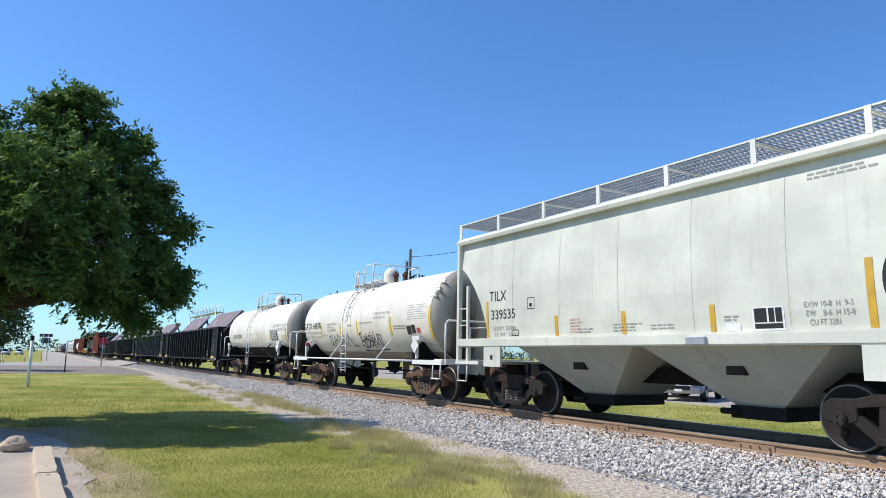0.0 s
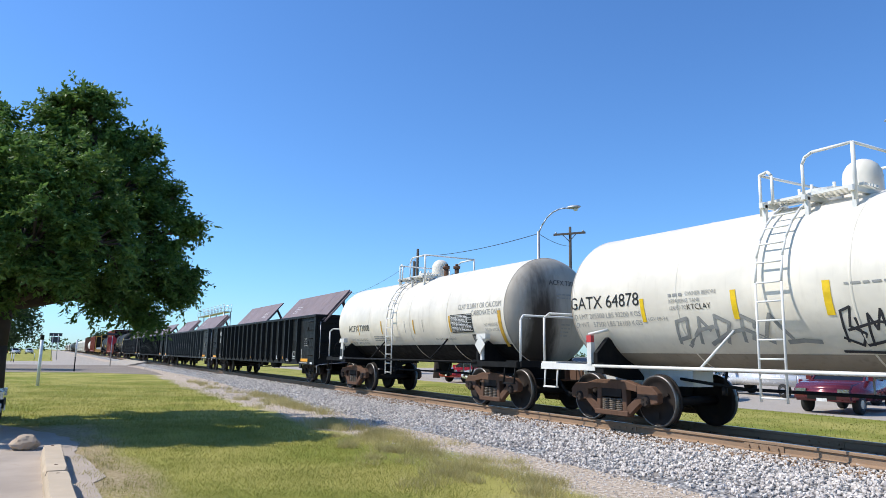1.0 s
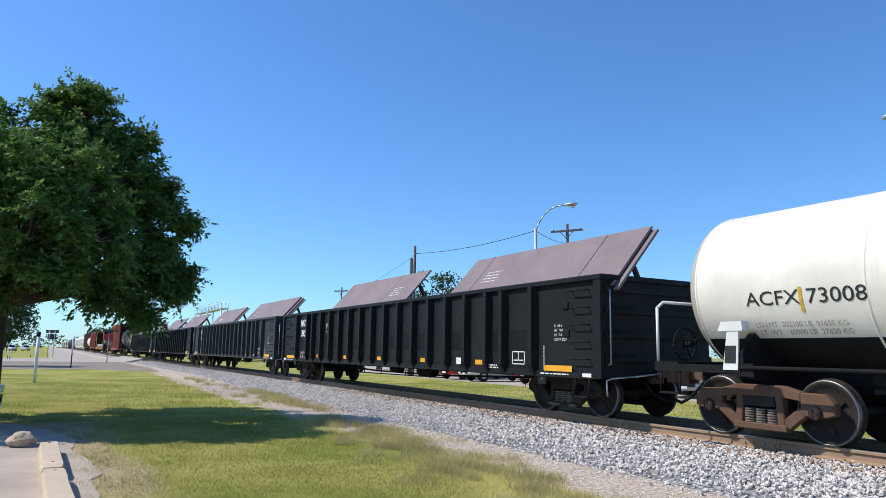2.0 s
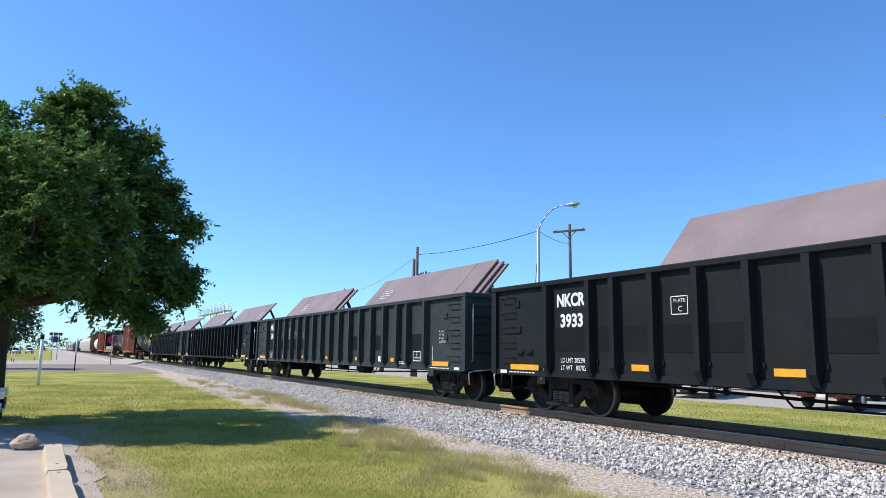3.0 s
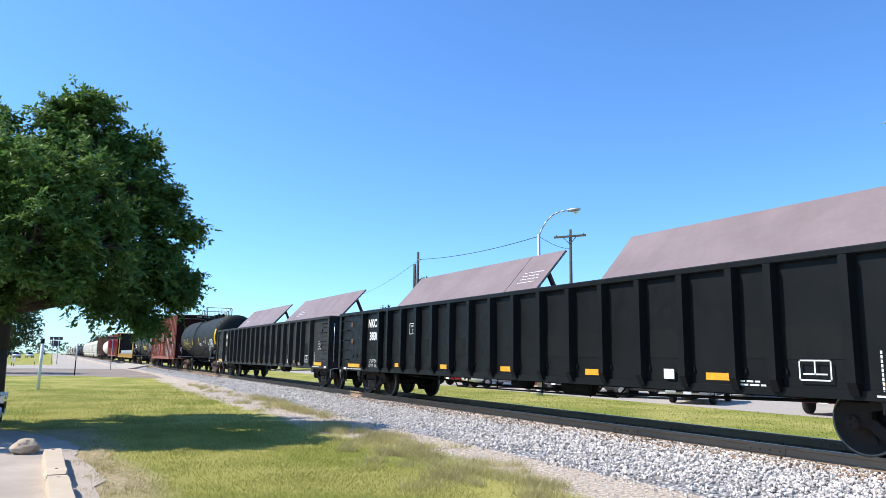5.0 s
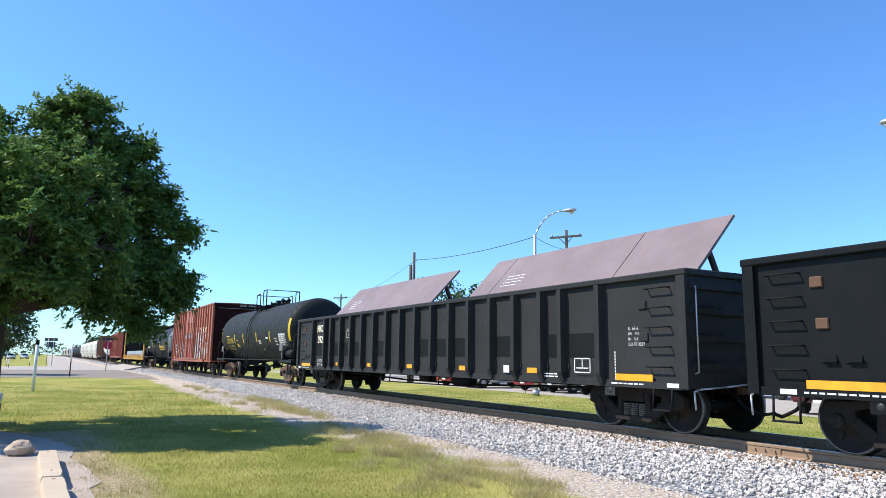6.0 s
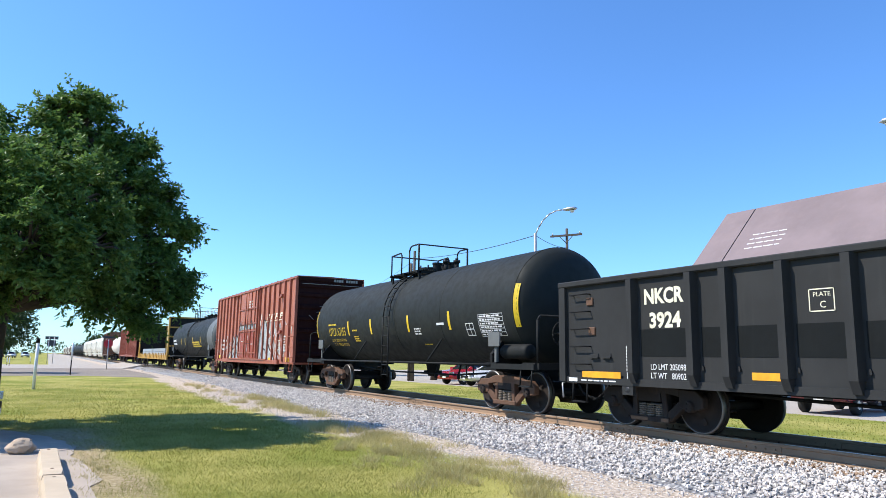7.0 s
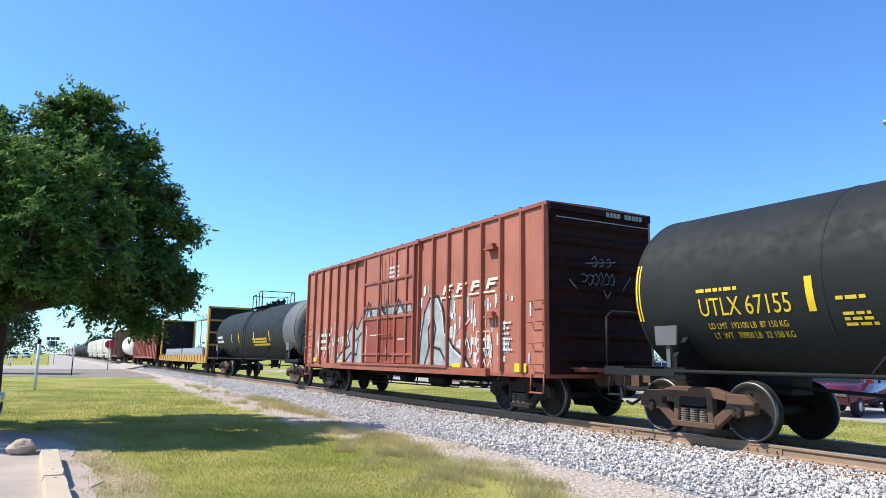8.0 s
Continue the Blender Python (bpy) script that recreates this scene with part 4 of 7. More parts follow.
def tank_car(name, label, u0, u1, r, zc, body, ends, trim, ladder_x, dome_white=True, low=None, short=0.45, plat=(-0.75, 3.0), top_trim=None, rail_h=0.78, belly=212, bars=(-0.45, -0.25, 0.27, 1.1)):
    top_trim = top_trim or trim
    car, h = new_car(name, label, u0, u1, "tank car")
    hb = h - short                                   # half length of the shell
    hd = HEAD
    prof = [(-hb, 0.0)] + [(-hb + hd * (1 - math.cos(radians(a))), r * math.sin(radians(a))) for a in (10, 22, 36, 50, 64, 77)] + [(-hb + hd, r), (hb - hd, r)]
    prof += [(hb - hd * (1 - math.cos(radians(a))), r * math.sin(radians(a))) for a in (77, 64, 50, 36, 22, 10)] + [(hb, 0.0)]
    bm = bmesh.new()
    lathe(bm, prof[7:9], (0, 0, zc), "x", 72)
    part("tank_shell", bm, body, car)
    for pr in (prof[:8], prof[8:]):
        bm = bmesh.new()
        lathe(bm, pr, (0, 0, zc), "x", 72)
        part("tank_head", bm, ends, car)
    for x in (-hb + hd, -hb * 0.45, -0.02 * hb + 0.5, hb * 0.45, hb - hd):
        bm = bmesh.new()
        lathe(bm, [(x - 0.02, r + 0.001), (x - 0.015, r + 0.006), (x + 0.015, r + 0.006), (x + 0.02, r + 0.001)], (0, 0, zc), "x", 72)
        part("weld_seam", bm, body, car)
    if low:
        bm = bmesh.new()
        rows = []
        for a in range(belly, 541 - belly, 6):
            y, z = (r + 0.004) * math.cos(radians(a)), zc + (r + 0.004) * math.sin(radians(a))
            rows.append((bm.verts.new((-hb + hd, y, z)), bm.verts.new((hb - hd, y, z))))
        for p, q in zip(rows, rows[1:]):
            bm.faces.new((p[0], q[0], q[1], p[1])).smooth = True
        part("dark_belly", bm, low, car, "dark, grimy lower part of the shell")
    zs = 1.06
    for sx in (-1, 1):
        bm = bmesh.new()
        xa, xb = sorted((sx * (h - 0.05), sx * (h - 3.0)))
        box(bm, xa, xb, -0.26, 0.26, 0.72, 1.10)
        xa, xb = sorted((sx * (h - 0.02), sx * (h - 0.12)))
        box(bm, xa, xb, -1.38, 1.38, 0.98, 1.12)
        for s in (-1, 1):
            xa, xb = sorted((sx * (h - 0.1), sx * (h - 1.75)))
            box(bm, xa, xb, s * 1.40 - 0.06, s * 1.40 + 0.06, 0.97, 1.09)
        part("end_sill", bm, trim, car)
        bm = bmesh.new()
        xb = sx * (h - 1.75)
        for s in (-1, 1):
            slab(bm, [(s * 1.44, 0.95), (s * 1.44, 1.3), (s * 1.15, zc - r * 0.55), (s * 0.5, zc - r * 0.9), (s * 0.2, 0.8), (s * 0.6, 0.8)], xb - 0.05, xb + 0.05, "yz")
            box(bm, xb - 0.22, xb + 0.22, s * 1.38 - 0.07, s * 1.38 + 0.05, 0.93, 1.12)
        part("bolster", bm, "black", car, "steel saddle under the shell")
        bm = bmesh.new()
        tube(bm, [(sx * (h - 0.08), -1.36, 1.1), (sx * (h - 0.08), -1.36, 2.02), (sx * (h - 0.12), -1.26, 2.12), (sx * (h - 0.12), 1.26, 2.12), (sx * (h - 0.08), 1.36, 2.02), (sx * (h - 0.08), 1.36, 1.1)], 0.026, 7)
        part("end_handrail", bm, top_trim, car, "bent pipe handrail across the car end")
        bm = bmesh.new()
        box(bm, *sorted((sx * (h - 0.1), sx * (h - 0.55))), -1.42, 1.42, 1.09, 1.12)
        part("end_platform", bm, trim, car)
        sill_step(car, sx * (h - 0.4), -1.42, 1.0, 0.2, trim)
        coupler(car, sx * h, sx)
        truck(car, sx * (h - 1.75))
    for s in (-1, 1):
        bm = bmesh.new()
        xq = h - 1.75
        rod(bm, (-xq, s * 1.46, zs), (xq, s * 1.46, zs), 0.028, 8)
        for x in (-xq * 0.45, xq * 0.45):
            rod(bm, (x, s * 1.46, zs), (x + 0.42, s * r * 0.86, zc - r * 0.5), 0.024, 6)
        part("side_handrail", bm, trim, car, "pipe handrail along the side")
        # ladder bent over the shell
        bm = bmesh.new()
        for dx in (-0.21, 0.21):
            pts = [(ladder_x + dx, s * (r + 0.10), 0.62), (ladder_x + dx, s * (r + 0.10), zc)]
            pts += [(ladder_x + dx, s * (r + 0.10) * math.cos(radians(a)), zc + (r + 0.10) * math.sin(radians(a))) for a in range(15, 76, 12)]
            for p, q in zip(pts, pts[1:]):
                rod(bm, p, q, 0.02, 6)
        steps = part("ladder", bm, top_trim, car, "steel ladder bent over the shell")
        bm = bmesh.new()
        rod(bm, (-0.21, 0, 0), (0.21, 0, 0), 0.015, 6)
        rung = mesh_of("rung", bm, top_trim)
        for i in range(6):
            part("rung", rung, None, steps).location = (ladder_x, s * (r + 0.10), 0.68 + i * (zc - 0.68) / 6)
        for a in range(0, 74, 12):
            part("rung", rung, None, steps).location = (ladder_x, s * (r + 0.10) * math.cos(radians(a)), zc + (r + 0.10) * math.sin(radians(a)))
    # platform, railing and fittings on top
    top = zc + r
    x0, x1 = ladder_x + plat[0], ladder_x + plat[1]
    bm = bmesh.new()
    box(bm, x0, x1, -0.02, 0.02, -0.02, 0.02)
    slat = mesh_of("slat", bm, top_trim)
    bm = bmesh.new()
    for s in (-1, 1):
        for x in (x0 + 0.1, (x0 + x1) / 2, x1 - 0.1):
            box(bm, x - 0.03, x + 0.03, s * 0.3, s * 0.95, top - 0.10, top - 0.02)
            box(bm, x - 0.03, x + 0.03, s * 0.82, s * 0.88, top - 0.34, top - 0.05)
    deck = part("platform", bm, top_trim, car, "grated walkway beside the hatch")
    for s in (-1, 1):
        for k in range(6):
            part("slat", slat, None, deck).location = (0, s * (0.42 + 0.07 * k), top)
    xa, xb, xc, xd = (ladder_x + k for k in bars)
    for s in (-1, 1):
        y = s * 0.86
        bm = bmesh.new()
        tube(bm, [(xa, y, top - 0.22), (xa, y, top + rail_h - 0.16), (xb - 0.07, y, top + rail_h - 0.13), (xb, y, top + rail_h - 0.21), (xb, y, top - 0.05)], 0.024, 7)
        part("railing", bm, top_trim, car, "bent pipe safety railing")
        bm = bmesh.new()
        tube(bm, [(xc, y, top - 0.05), (xc, y, top + rail_h - 0.15), (xc + 0.05, y, top + rail_h - 0.05), (xc + 0.16, y, top + rail_h), (xd, y, top + rail_h)], 0.024, 7)
        part("railing", bm, top_trim, car, "bent pipe safety railing")
        bm = bmesh.new()
        rod(bm, (xd, y, top - 0.22), (xd, y, top + rail_h), 0.030, 7)
        part("railing_post", bm, top_trim, car)
    for x, z in ((xa, top + rail_h - 0.16), (xd, top + rail_h)):
        bm = bmesh.new()
        rod(bm, (x, -0.86, z), (x, 0.86, z), 0.022, 6)
        part("end_rail", bm, top_trim, car)
    bm = bmesh.new()
    cx = ladder_x + 0.1
    lathe(bm, [(-0.15, 0.36), (0.12, 0.36), (0.12, 0.42), (0.17, 0.42), (0.19, 0.0)], (cx, 0, top), "z", 24, False)
    for a in range(8):
        c, q = 0.4 * math.cos(a * 0.785), 0.4 * math.sin(a * 0.785)
        rod(bm, (cx + c, q, top + 0.05), (cx + c, q, top + 0.24), 0.025, 6)
    part("manway", bm, top_trim, car, "bolted manway cover")
    bm = bmesh.new()
    cx += 0.55
    lathe(bm, [(-0.1, 0.27), (0.30, 0.27)] + [(0.30 + 0.27 * math.sin(radians(a)), 0.27 * math.cos(radians(a))) for a in (20, 40, 60, 75)] + [(0.57, 0)], (cx, 0, top), "z", 24)
    if dome_white:
        part("valve_dome", bm, "white", car, "round valve housing")
    else:
        bm.free()
        bm = bmesh.new()
        for x, y, r2, hh in ((cx - 0.1, 0.25, 0.16, 0.30), (cx + 0.15, -0.2, 0.13, 0.26), (cx + 0.32, 0.2, 0.14, 0.28)):
            lathe(bm, [(-0.15, r2), (hh - 0.05, r2), (hh - 0.05, r2 * 1.15), (hh, r2 * 1.15), (hh, 0)], (x, y, top), "z", 14, False)
        part("valve_housing", bm, top_trim, car, "low valve housings beside the manway")
    bm = bmesh.new()
    for x, y in ((cx + 0.55, -0.1), (cx + 0.75, 0.15)):
        rod(bm, (x, y, top - 0.1), (x, y, top + 0.22), 0.07, 8)
        rod(bm, (x, y, top + 0.22), (x, y, top + 0.30), 0.11, 8)
        rod(bm, (x, y, top + 0.30), (x, y, top + 0.36), 0.05, 8)
    part("relief_valve", bm, "rust" if dome_white else trim, car, "bolted relief valves")
    bm = bmesh.new()
    lathe(bm, [(-0.35, 0.0), (-0.35, 0.16), (0.0, 0.22), (0.15, 0.28)], (0.3, 0, zc - r), "z", 16)
    rod(bm, (0.3, -0.3, zc - r - 0.22), (0.3, 0.3, zc - r - 0.22), 0.04, 8)
    tube(bm, [(-h + 2.8, -0.35, 0.86), (-2, -0.4, 0.74), (2.4, -0.4, 0.74), (h - 2.8, -0.35, 0.86)], 0.03, 6)
    for x in (-2.4, 1.2, 2.5):
        rod(bm, (x, -0.4, 0.74), (x, -0.3, zc - r + 0.1), 0.025, 6)
        rod(bm, (x, -0.4, 0.62), (x, -0.4, 0.76), 0.05, 6)
    part("outlet", bm, "black", car, "bottom outlet and brake rods")
    return car, h, hb


def covered_hopper(name, u0, u1):
    car, h = new_car(name, "pale grey-green covered hopper car with a roof walkway", u0, u1, "hopper car")
    W = 1.48
    end = [(h, 3.45), (h - 0.35, 3.2), (h - 0.72, 2.85), (h - 1.02, 2.45), (h - 1.22, 2.0), (h - 1.32, 1.60)]
    bm = bmesh.new()
    rows = []
    for i in range(25):
        z = 1.60 + 2.38 * i / 24
        x = float(np.interp(z, [p[1] for p in reversed(end)], [p[0] for p in reversed(end)]))
        w = hopper_half(z)
        rows.append([bm.verts.new(p) for p in ((-x, -w, z), (x, -w, z), (x, w, z), (-x, w, z))])
    for a, b in zip(rows, rows[1:]):
        for i in range(4):
            bm.faces.new((a[i], a[(i + 1) % 4], b[(i + 1) % 4], b[i]))
    bm.faces.new(rows[0])
    bm.faces.new(rows[-1])
    part("hopper_body", bm, "hopper", car)
    bm = bmesh.new()
    slab(bm, [(-W - 0.03, 3.95), (-W - 0.05, 4.02), (-W + 0.06, 4.12), (-0.75, 4.27), (0, 4.31), (0.75, 4.27), (W - 0.06, 4.12), (W + 0.05, 4.02), (W + 0.03, 3.95)], -h - 0.06, h + 0.06, "yz")
    part("roof", bm, "hopper", car, "rounded roof with a rolled eave")
    for x in (-3.6, -2.0, -0.35, 1.3, 2.95, 4.4):
        mark("weld_seam", car, [(x - 0.012, x + 0.012, 1.62, 3.95)], "hopper", ("bulge", 0.004))
    bm = bmesh.new()
    box(bm, -h + 0.05, h - 0.05, -W - 0.07, -W + 0.12, 1.42, 1.62)
    box(bm, -h + 0.05, h - 0.05, W - 0.12, W + 0.07, 1.42, 1.62)
    bmesh.ops.bevel(bm, geom=list(bm.edges), offset=0.025, segments=2, affect="EDGES")
    part("side_sill", bm, "hopper", car, "deep pale side sill")
    for x0, sgn in ((-1.8, 1), (1.8, 1)):
        bm = bmesh.new()
        top = [(x0 - 1.72, -1.40), (x0 + 1.72, -1.40), (x0 + 1.72, 1.40), (x0 - 1.72, 1.40)]
        bot = [(x0 - 0.42, -0.62), (x0 + 0.42, -0.62), (x0 + 0.42, 0.62), (x0 - 0.42, 0.62)]
        a, b = [bm.verts.new((x, y, 1.44)) for x, y in top], [bm.verts.new((x, y, 0.50)) for x, y in bot]
        for i in range(4):
            bm.faces.new((a[i], a[(i + 1) % 4], b[(i + 1) % 4], b[i]))
        bm.faces.new(a)
        bm.faces.new(b)
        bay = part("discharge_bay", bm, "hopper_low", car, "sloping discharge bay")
        bm = bmesh.new()
        box(bm, x0 - 0.48, x0 + 0.48, -0.68, 0.68, 0.30, 0.50)
        rod(bm, (x0 - 0.62, -0.72, 0.40), (x0 - 0.3, -0.72, 0.40), 0.05, 8)
        part("outlet_gate", bm, "black", bay, "black outlet gate")
        bm = bmesh.new()
        box(bm, x0 - 0.18, x0 + 0.14, -1.135, -1.02, 0.98, 1.14)
        part("vibrator_bracket", bm, "darkcast", bay)
    bm = bmesh.new()
    box(bm, -h + 0.3, h - 0.3, -0.22, 0.22, 0.75, 1.05)
    part("centre_sill", bm, "black", car)
    for sx in (-1, 1):
        for s in (-1, 1):
            bm = bmesh.new()
            box(bm, sx * (h - 0.03) - 0.05, sx * (h - 0.03) + 0.05, s * (W - 0.02) - 0.05, s * (W - 0.02) + 0.05, 1.1, 4.0)
            part("corner_post", bm, "hopper", car)
        bm = bmesh.new()
        box(bm, *sorted((sx * (h + 0.02), sx * (h - 1.0))), -W - 0.05, W + 0.05, 1.02, 1.10)
        part("end_platform", bm, "hopper", car)
        bm = bmesh.new()
        for z in (1.55, 1.95, 2.35):
            rod(bm, (sx * (h - 0.03), -W, z), (sx * (h - 0.45), -W, z), 0.016, 6)
        for z0, z1 in ((0.62, 1.02),):
            tube(bm, [(sx * (h - 0.05), -W, z1), (sx * (h - 0.05), -W - 0.02, z0), (sx * (h - 0.45), -W - 0.02, z0), (sx * (h - 0.45), -W, z1)], 0.018, 6)
        box(bm, sx * (h - 0.47) - 0.04, sx * (h - 0.47) + 0.04, -W - 0.03, -W + 0.03, 1.1, 2.9)
        tube(bm, [(sx * (h - 0.1), -W + 0.3, 1.1), (sx * (h - 0.1), -W + 0.3, 1.9), (sx * (h - 0.6), -W + 0.5, 1.9), (sx * (h - 0.6), -W + 0.5, 1.1)], 0.018, 6)
        part("end_ladder", bm, "hopper", car, "pale end ladder and grab irons")
        bm = bmesh.new()
        slab(bm, [(sx * (h - 1.28), 0.98), (sx * (h - 1.28), 1.42), (sx * (h - 1.95), 1.42), (sx * (h - 1.95), 0.98)], -W - 0.075, -W - 0.03)
        part("jacking_pad", bm, "hopper", car)
        mark("hole", car, [(sx * (h - 1.6) - 0.05, sx * (h - 1.6) + 0.05, 1.14, 1.24)], "black_ink", ("flat", -W - 0.079))
        coupler(car, sx * h, sx)
        truck(car, sx * (h - 1.68), True)
    # roof walkway of bars on brackets
    bm = bmesh.new()
    for s in (-1, 1):
        for k in range(6):
            y = s * (0.50 + 0.18 * k)
            box(bm, -h, h, y - 0.006, y + 0.006, 4.43, 4.47)
        n = int(2 * h / 0.085)
        for i in range(n):
            x = -h + (i + 0.5) * 0.085
            box(bm, x - 0.008, x + 0.008, s * 0.95 - 0.46, s * 0.95 + 0.46, 4.432, 4.462)
    part("roof_walkway", bm, "galv", car, "galvanized bar grating walkway")
    bm = bmesh.new()
    for s in (-1, 1):
        box(bm, -h - 0.02, h + 0.02, s * 1.43 - 0.010, s * 1.43 + 0.010, 4.455, 4.48)
        for i in range(8):
            x = -h + 0.03 + i * (2 * h - 0.06) / 7
            box(bm, x - 0.045, x + 0.045, s * 1.44 - 0.015, s * 1.44 + 0.015, 4.10, 4.48)
            box(bm, x - 0.03, x + 0.03, s * 0.95 - 0.48, s * 0.95 + 0.48, 4.40, 4.43)
    part("walkway_bracket", bm, "white_trim", car, "pale brackets of the walkway")
    for i in range(6):
        bm = bmesh.new()
        x = -4.4 + i * 1.76
        lathe(bm, [(4.25, 0.36), (4.36, 0.36), (4.40, 0.3), (4.40, 0.0)], (x, 0, 0), "z", 20, False)
        part("roof_hatch", bm, "hopper", car)
    face = ("bulge", 0.006)
    rng = random.Random(3)
    lettering(car, "TILX", -4.50, 2.46, 0.33, "black_ink", face, 0.66)
    lettering(car, "339535", -4.44, 2.05, 0.30, "black_ink", face, 0.92)
    lettering(car, "LD LMT  232700", -4.36, 1.80, 0.115, "grey_ink", face, 0.85)
    lettering(car, "LT  WT   53300", -4.32, 1.66, 0.115, "grey_ink", face, 0.85)
    lettering(car, "EXW 10-8  H  9-3", 3.17, 1.93, 0.11, "grey_ink", face, 0.66)
    lettering(car, "EW    8-6  H 15-0", 3.19, 1.81, 0.11, "grey_ink", face, 0.66)
    lettering(car, "CU FT 3281", 3.23, 1.69, 0.11, "grey_ink", face, 0.42)
    mark("reflector", car, [(-4.64, -4.55, 1.63, 2.46), (-2.15, -2.05, 1.63, 2.04), (-0.28, -0.18, 1.63, 2.04), (1.62, 1.72, 1.63, 2.05), (4.02, 4.12, 1.63, 2.51)], "ochre_strip", face, "ochre upright reflective strips")
    mark("stencil", car, [(2.37, 2.87, 1.63, 1.97)], "white_ink", face)
    mark("stencil", car, [(2.40, 2.60, 1.75, 1.95), (2.63, 2.72, 1.75, 1.95), (2.74, 2.84, 1.75, 1.95), (2.40, 2.84, 1.66, 1.73)], "black_ink", ("bulge", 0.010), "black and white data panel")
    mark("stencil", car, lines_of(rng, 1.88, 2.2, 1.84, 2, 0.05, 0.025) + lines_of(rng, -0.5, 0.2, 1.8, 3, 0.055, 0.02) + lines_of(rng, 0.4, 1.0, 1.76, 2, 0.055, 0.02)
         + lines_of(rng, 3.3, 4.3, 3.74, 2, 0.06, 0.03) + lines_of(rng, -1.45, -0.95, 1.74, 2, 0.055, 0.02), "grey_ink", face)
    mark("stencil", car, lines_of(rng, -1.68, -1.33, 1.93, 5, 0.06, 0.03), "red_mark_faded", face, "small faded red notice")
    mark("stencil", car, [(-3.05, -2.8, 2.22, 2.232), (-3.05, -2.8, 2.45, 2.462), (-3.05, -3.038, 2.22, 2.46), (-2.812, -2.8, 2.22, 2.46), (-2.97, -2.89, 2.27, 2.34),
                          (-3.65, -3.4, 1.66, 1.675), (-3.65, -3.4, 1.78, 1.795), (-3.65, -3.635, 1.66, 1.79), (-3.415, -3.4, 1.66, 1.79)], "black_ink", face)
    mark("stencil", car, [(1.90, 2.16, 1.64, 1.75)], "white_ink", face)
    # black disc, cut off by the curved end of the side
    ring = [(4.86 + 0.64 * math.cos(2 * math.pi * i / 40), 2.21 + 0.64 * math.sin(2 * math.pi * i / 40)) for i in range(40)]
    ring = [(min(x, float(np.interp(z, [p[1] for p in reversed(end)], [p[0] for p in reversed(end)])) - 0.03), z, 0) for x, z in ring]
    disc = raw_mesh("painted_disc", ring, [tuple(range(40))], "black_ink")
    wrap(disc, 0, 0, face)
    part("painted_disc", disc, None, car, "large black painted disc")
    bm = bmesh.new()
    box(bm, 1.25, 1.62, -W - 0.13, -W - 0.06, 1.43, 1.56)
    bmesh.ops.bevel(bm, geom=list(bm.edges), offset=0.012, segments=1, affect="EDGES")
    part("tag_reader", bm, "galv", car, "small grey tag box on the sill")
    return car


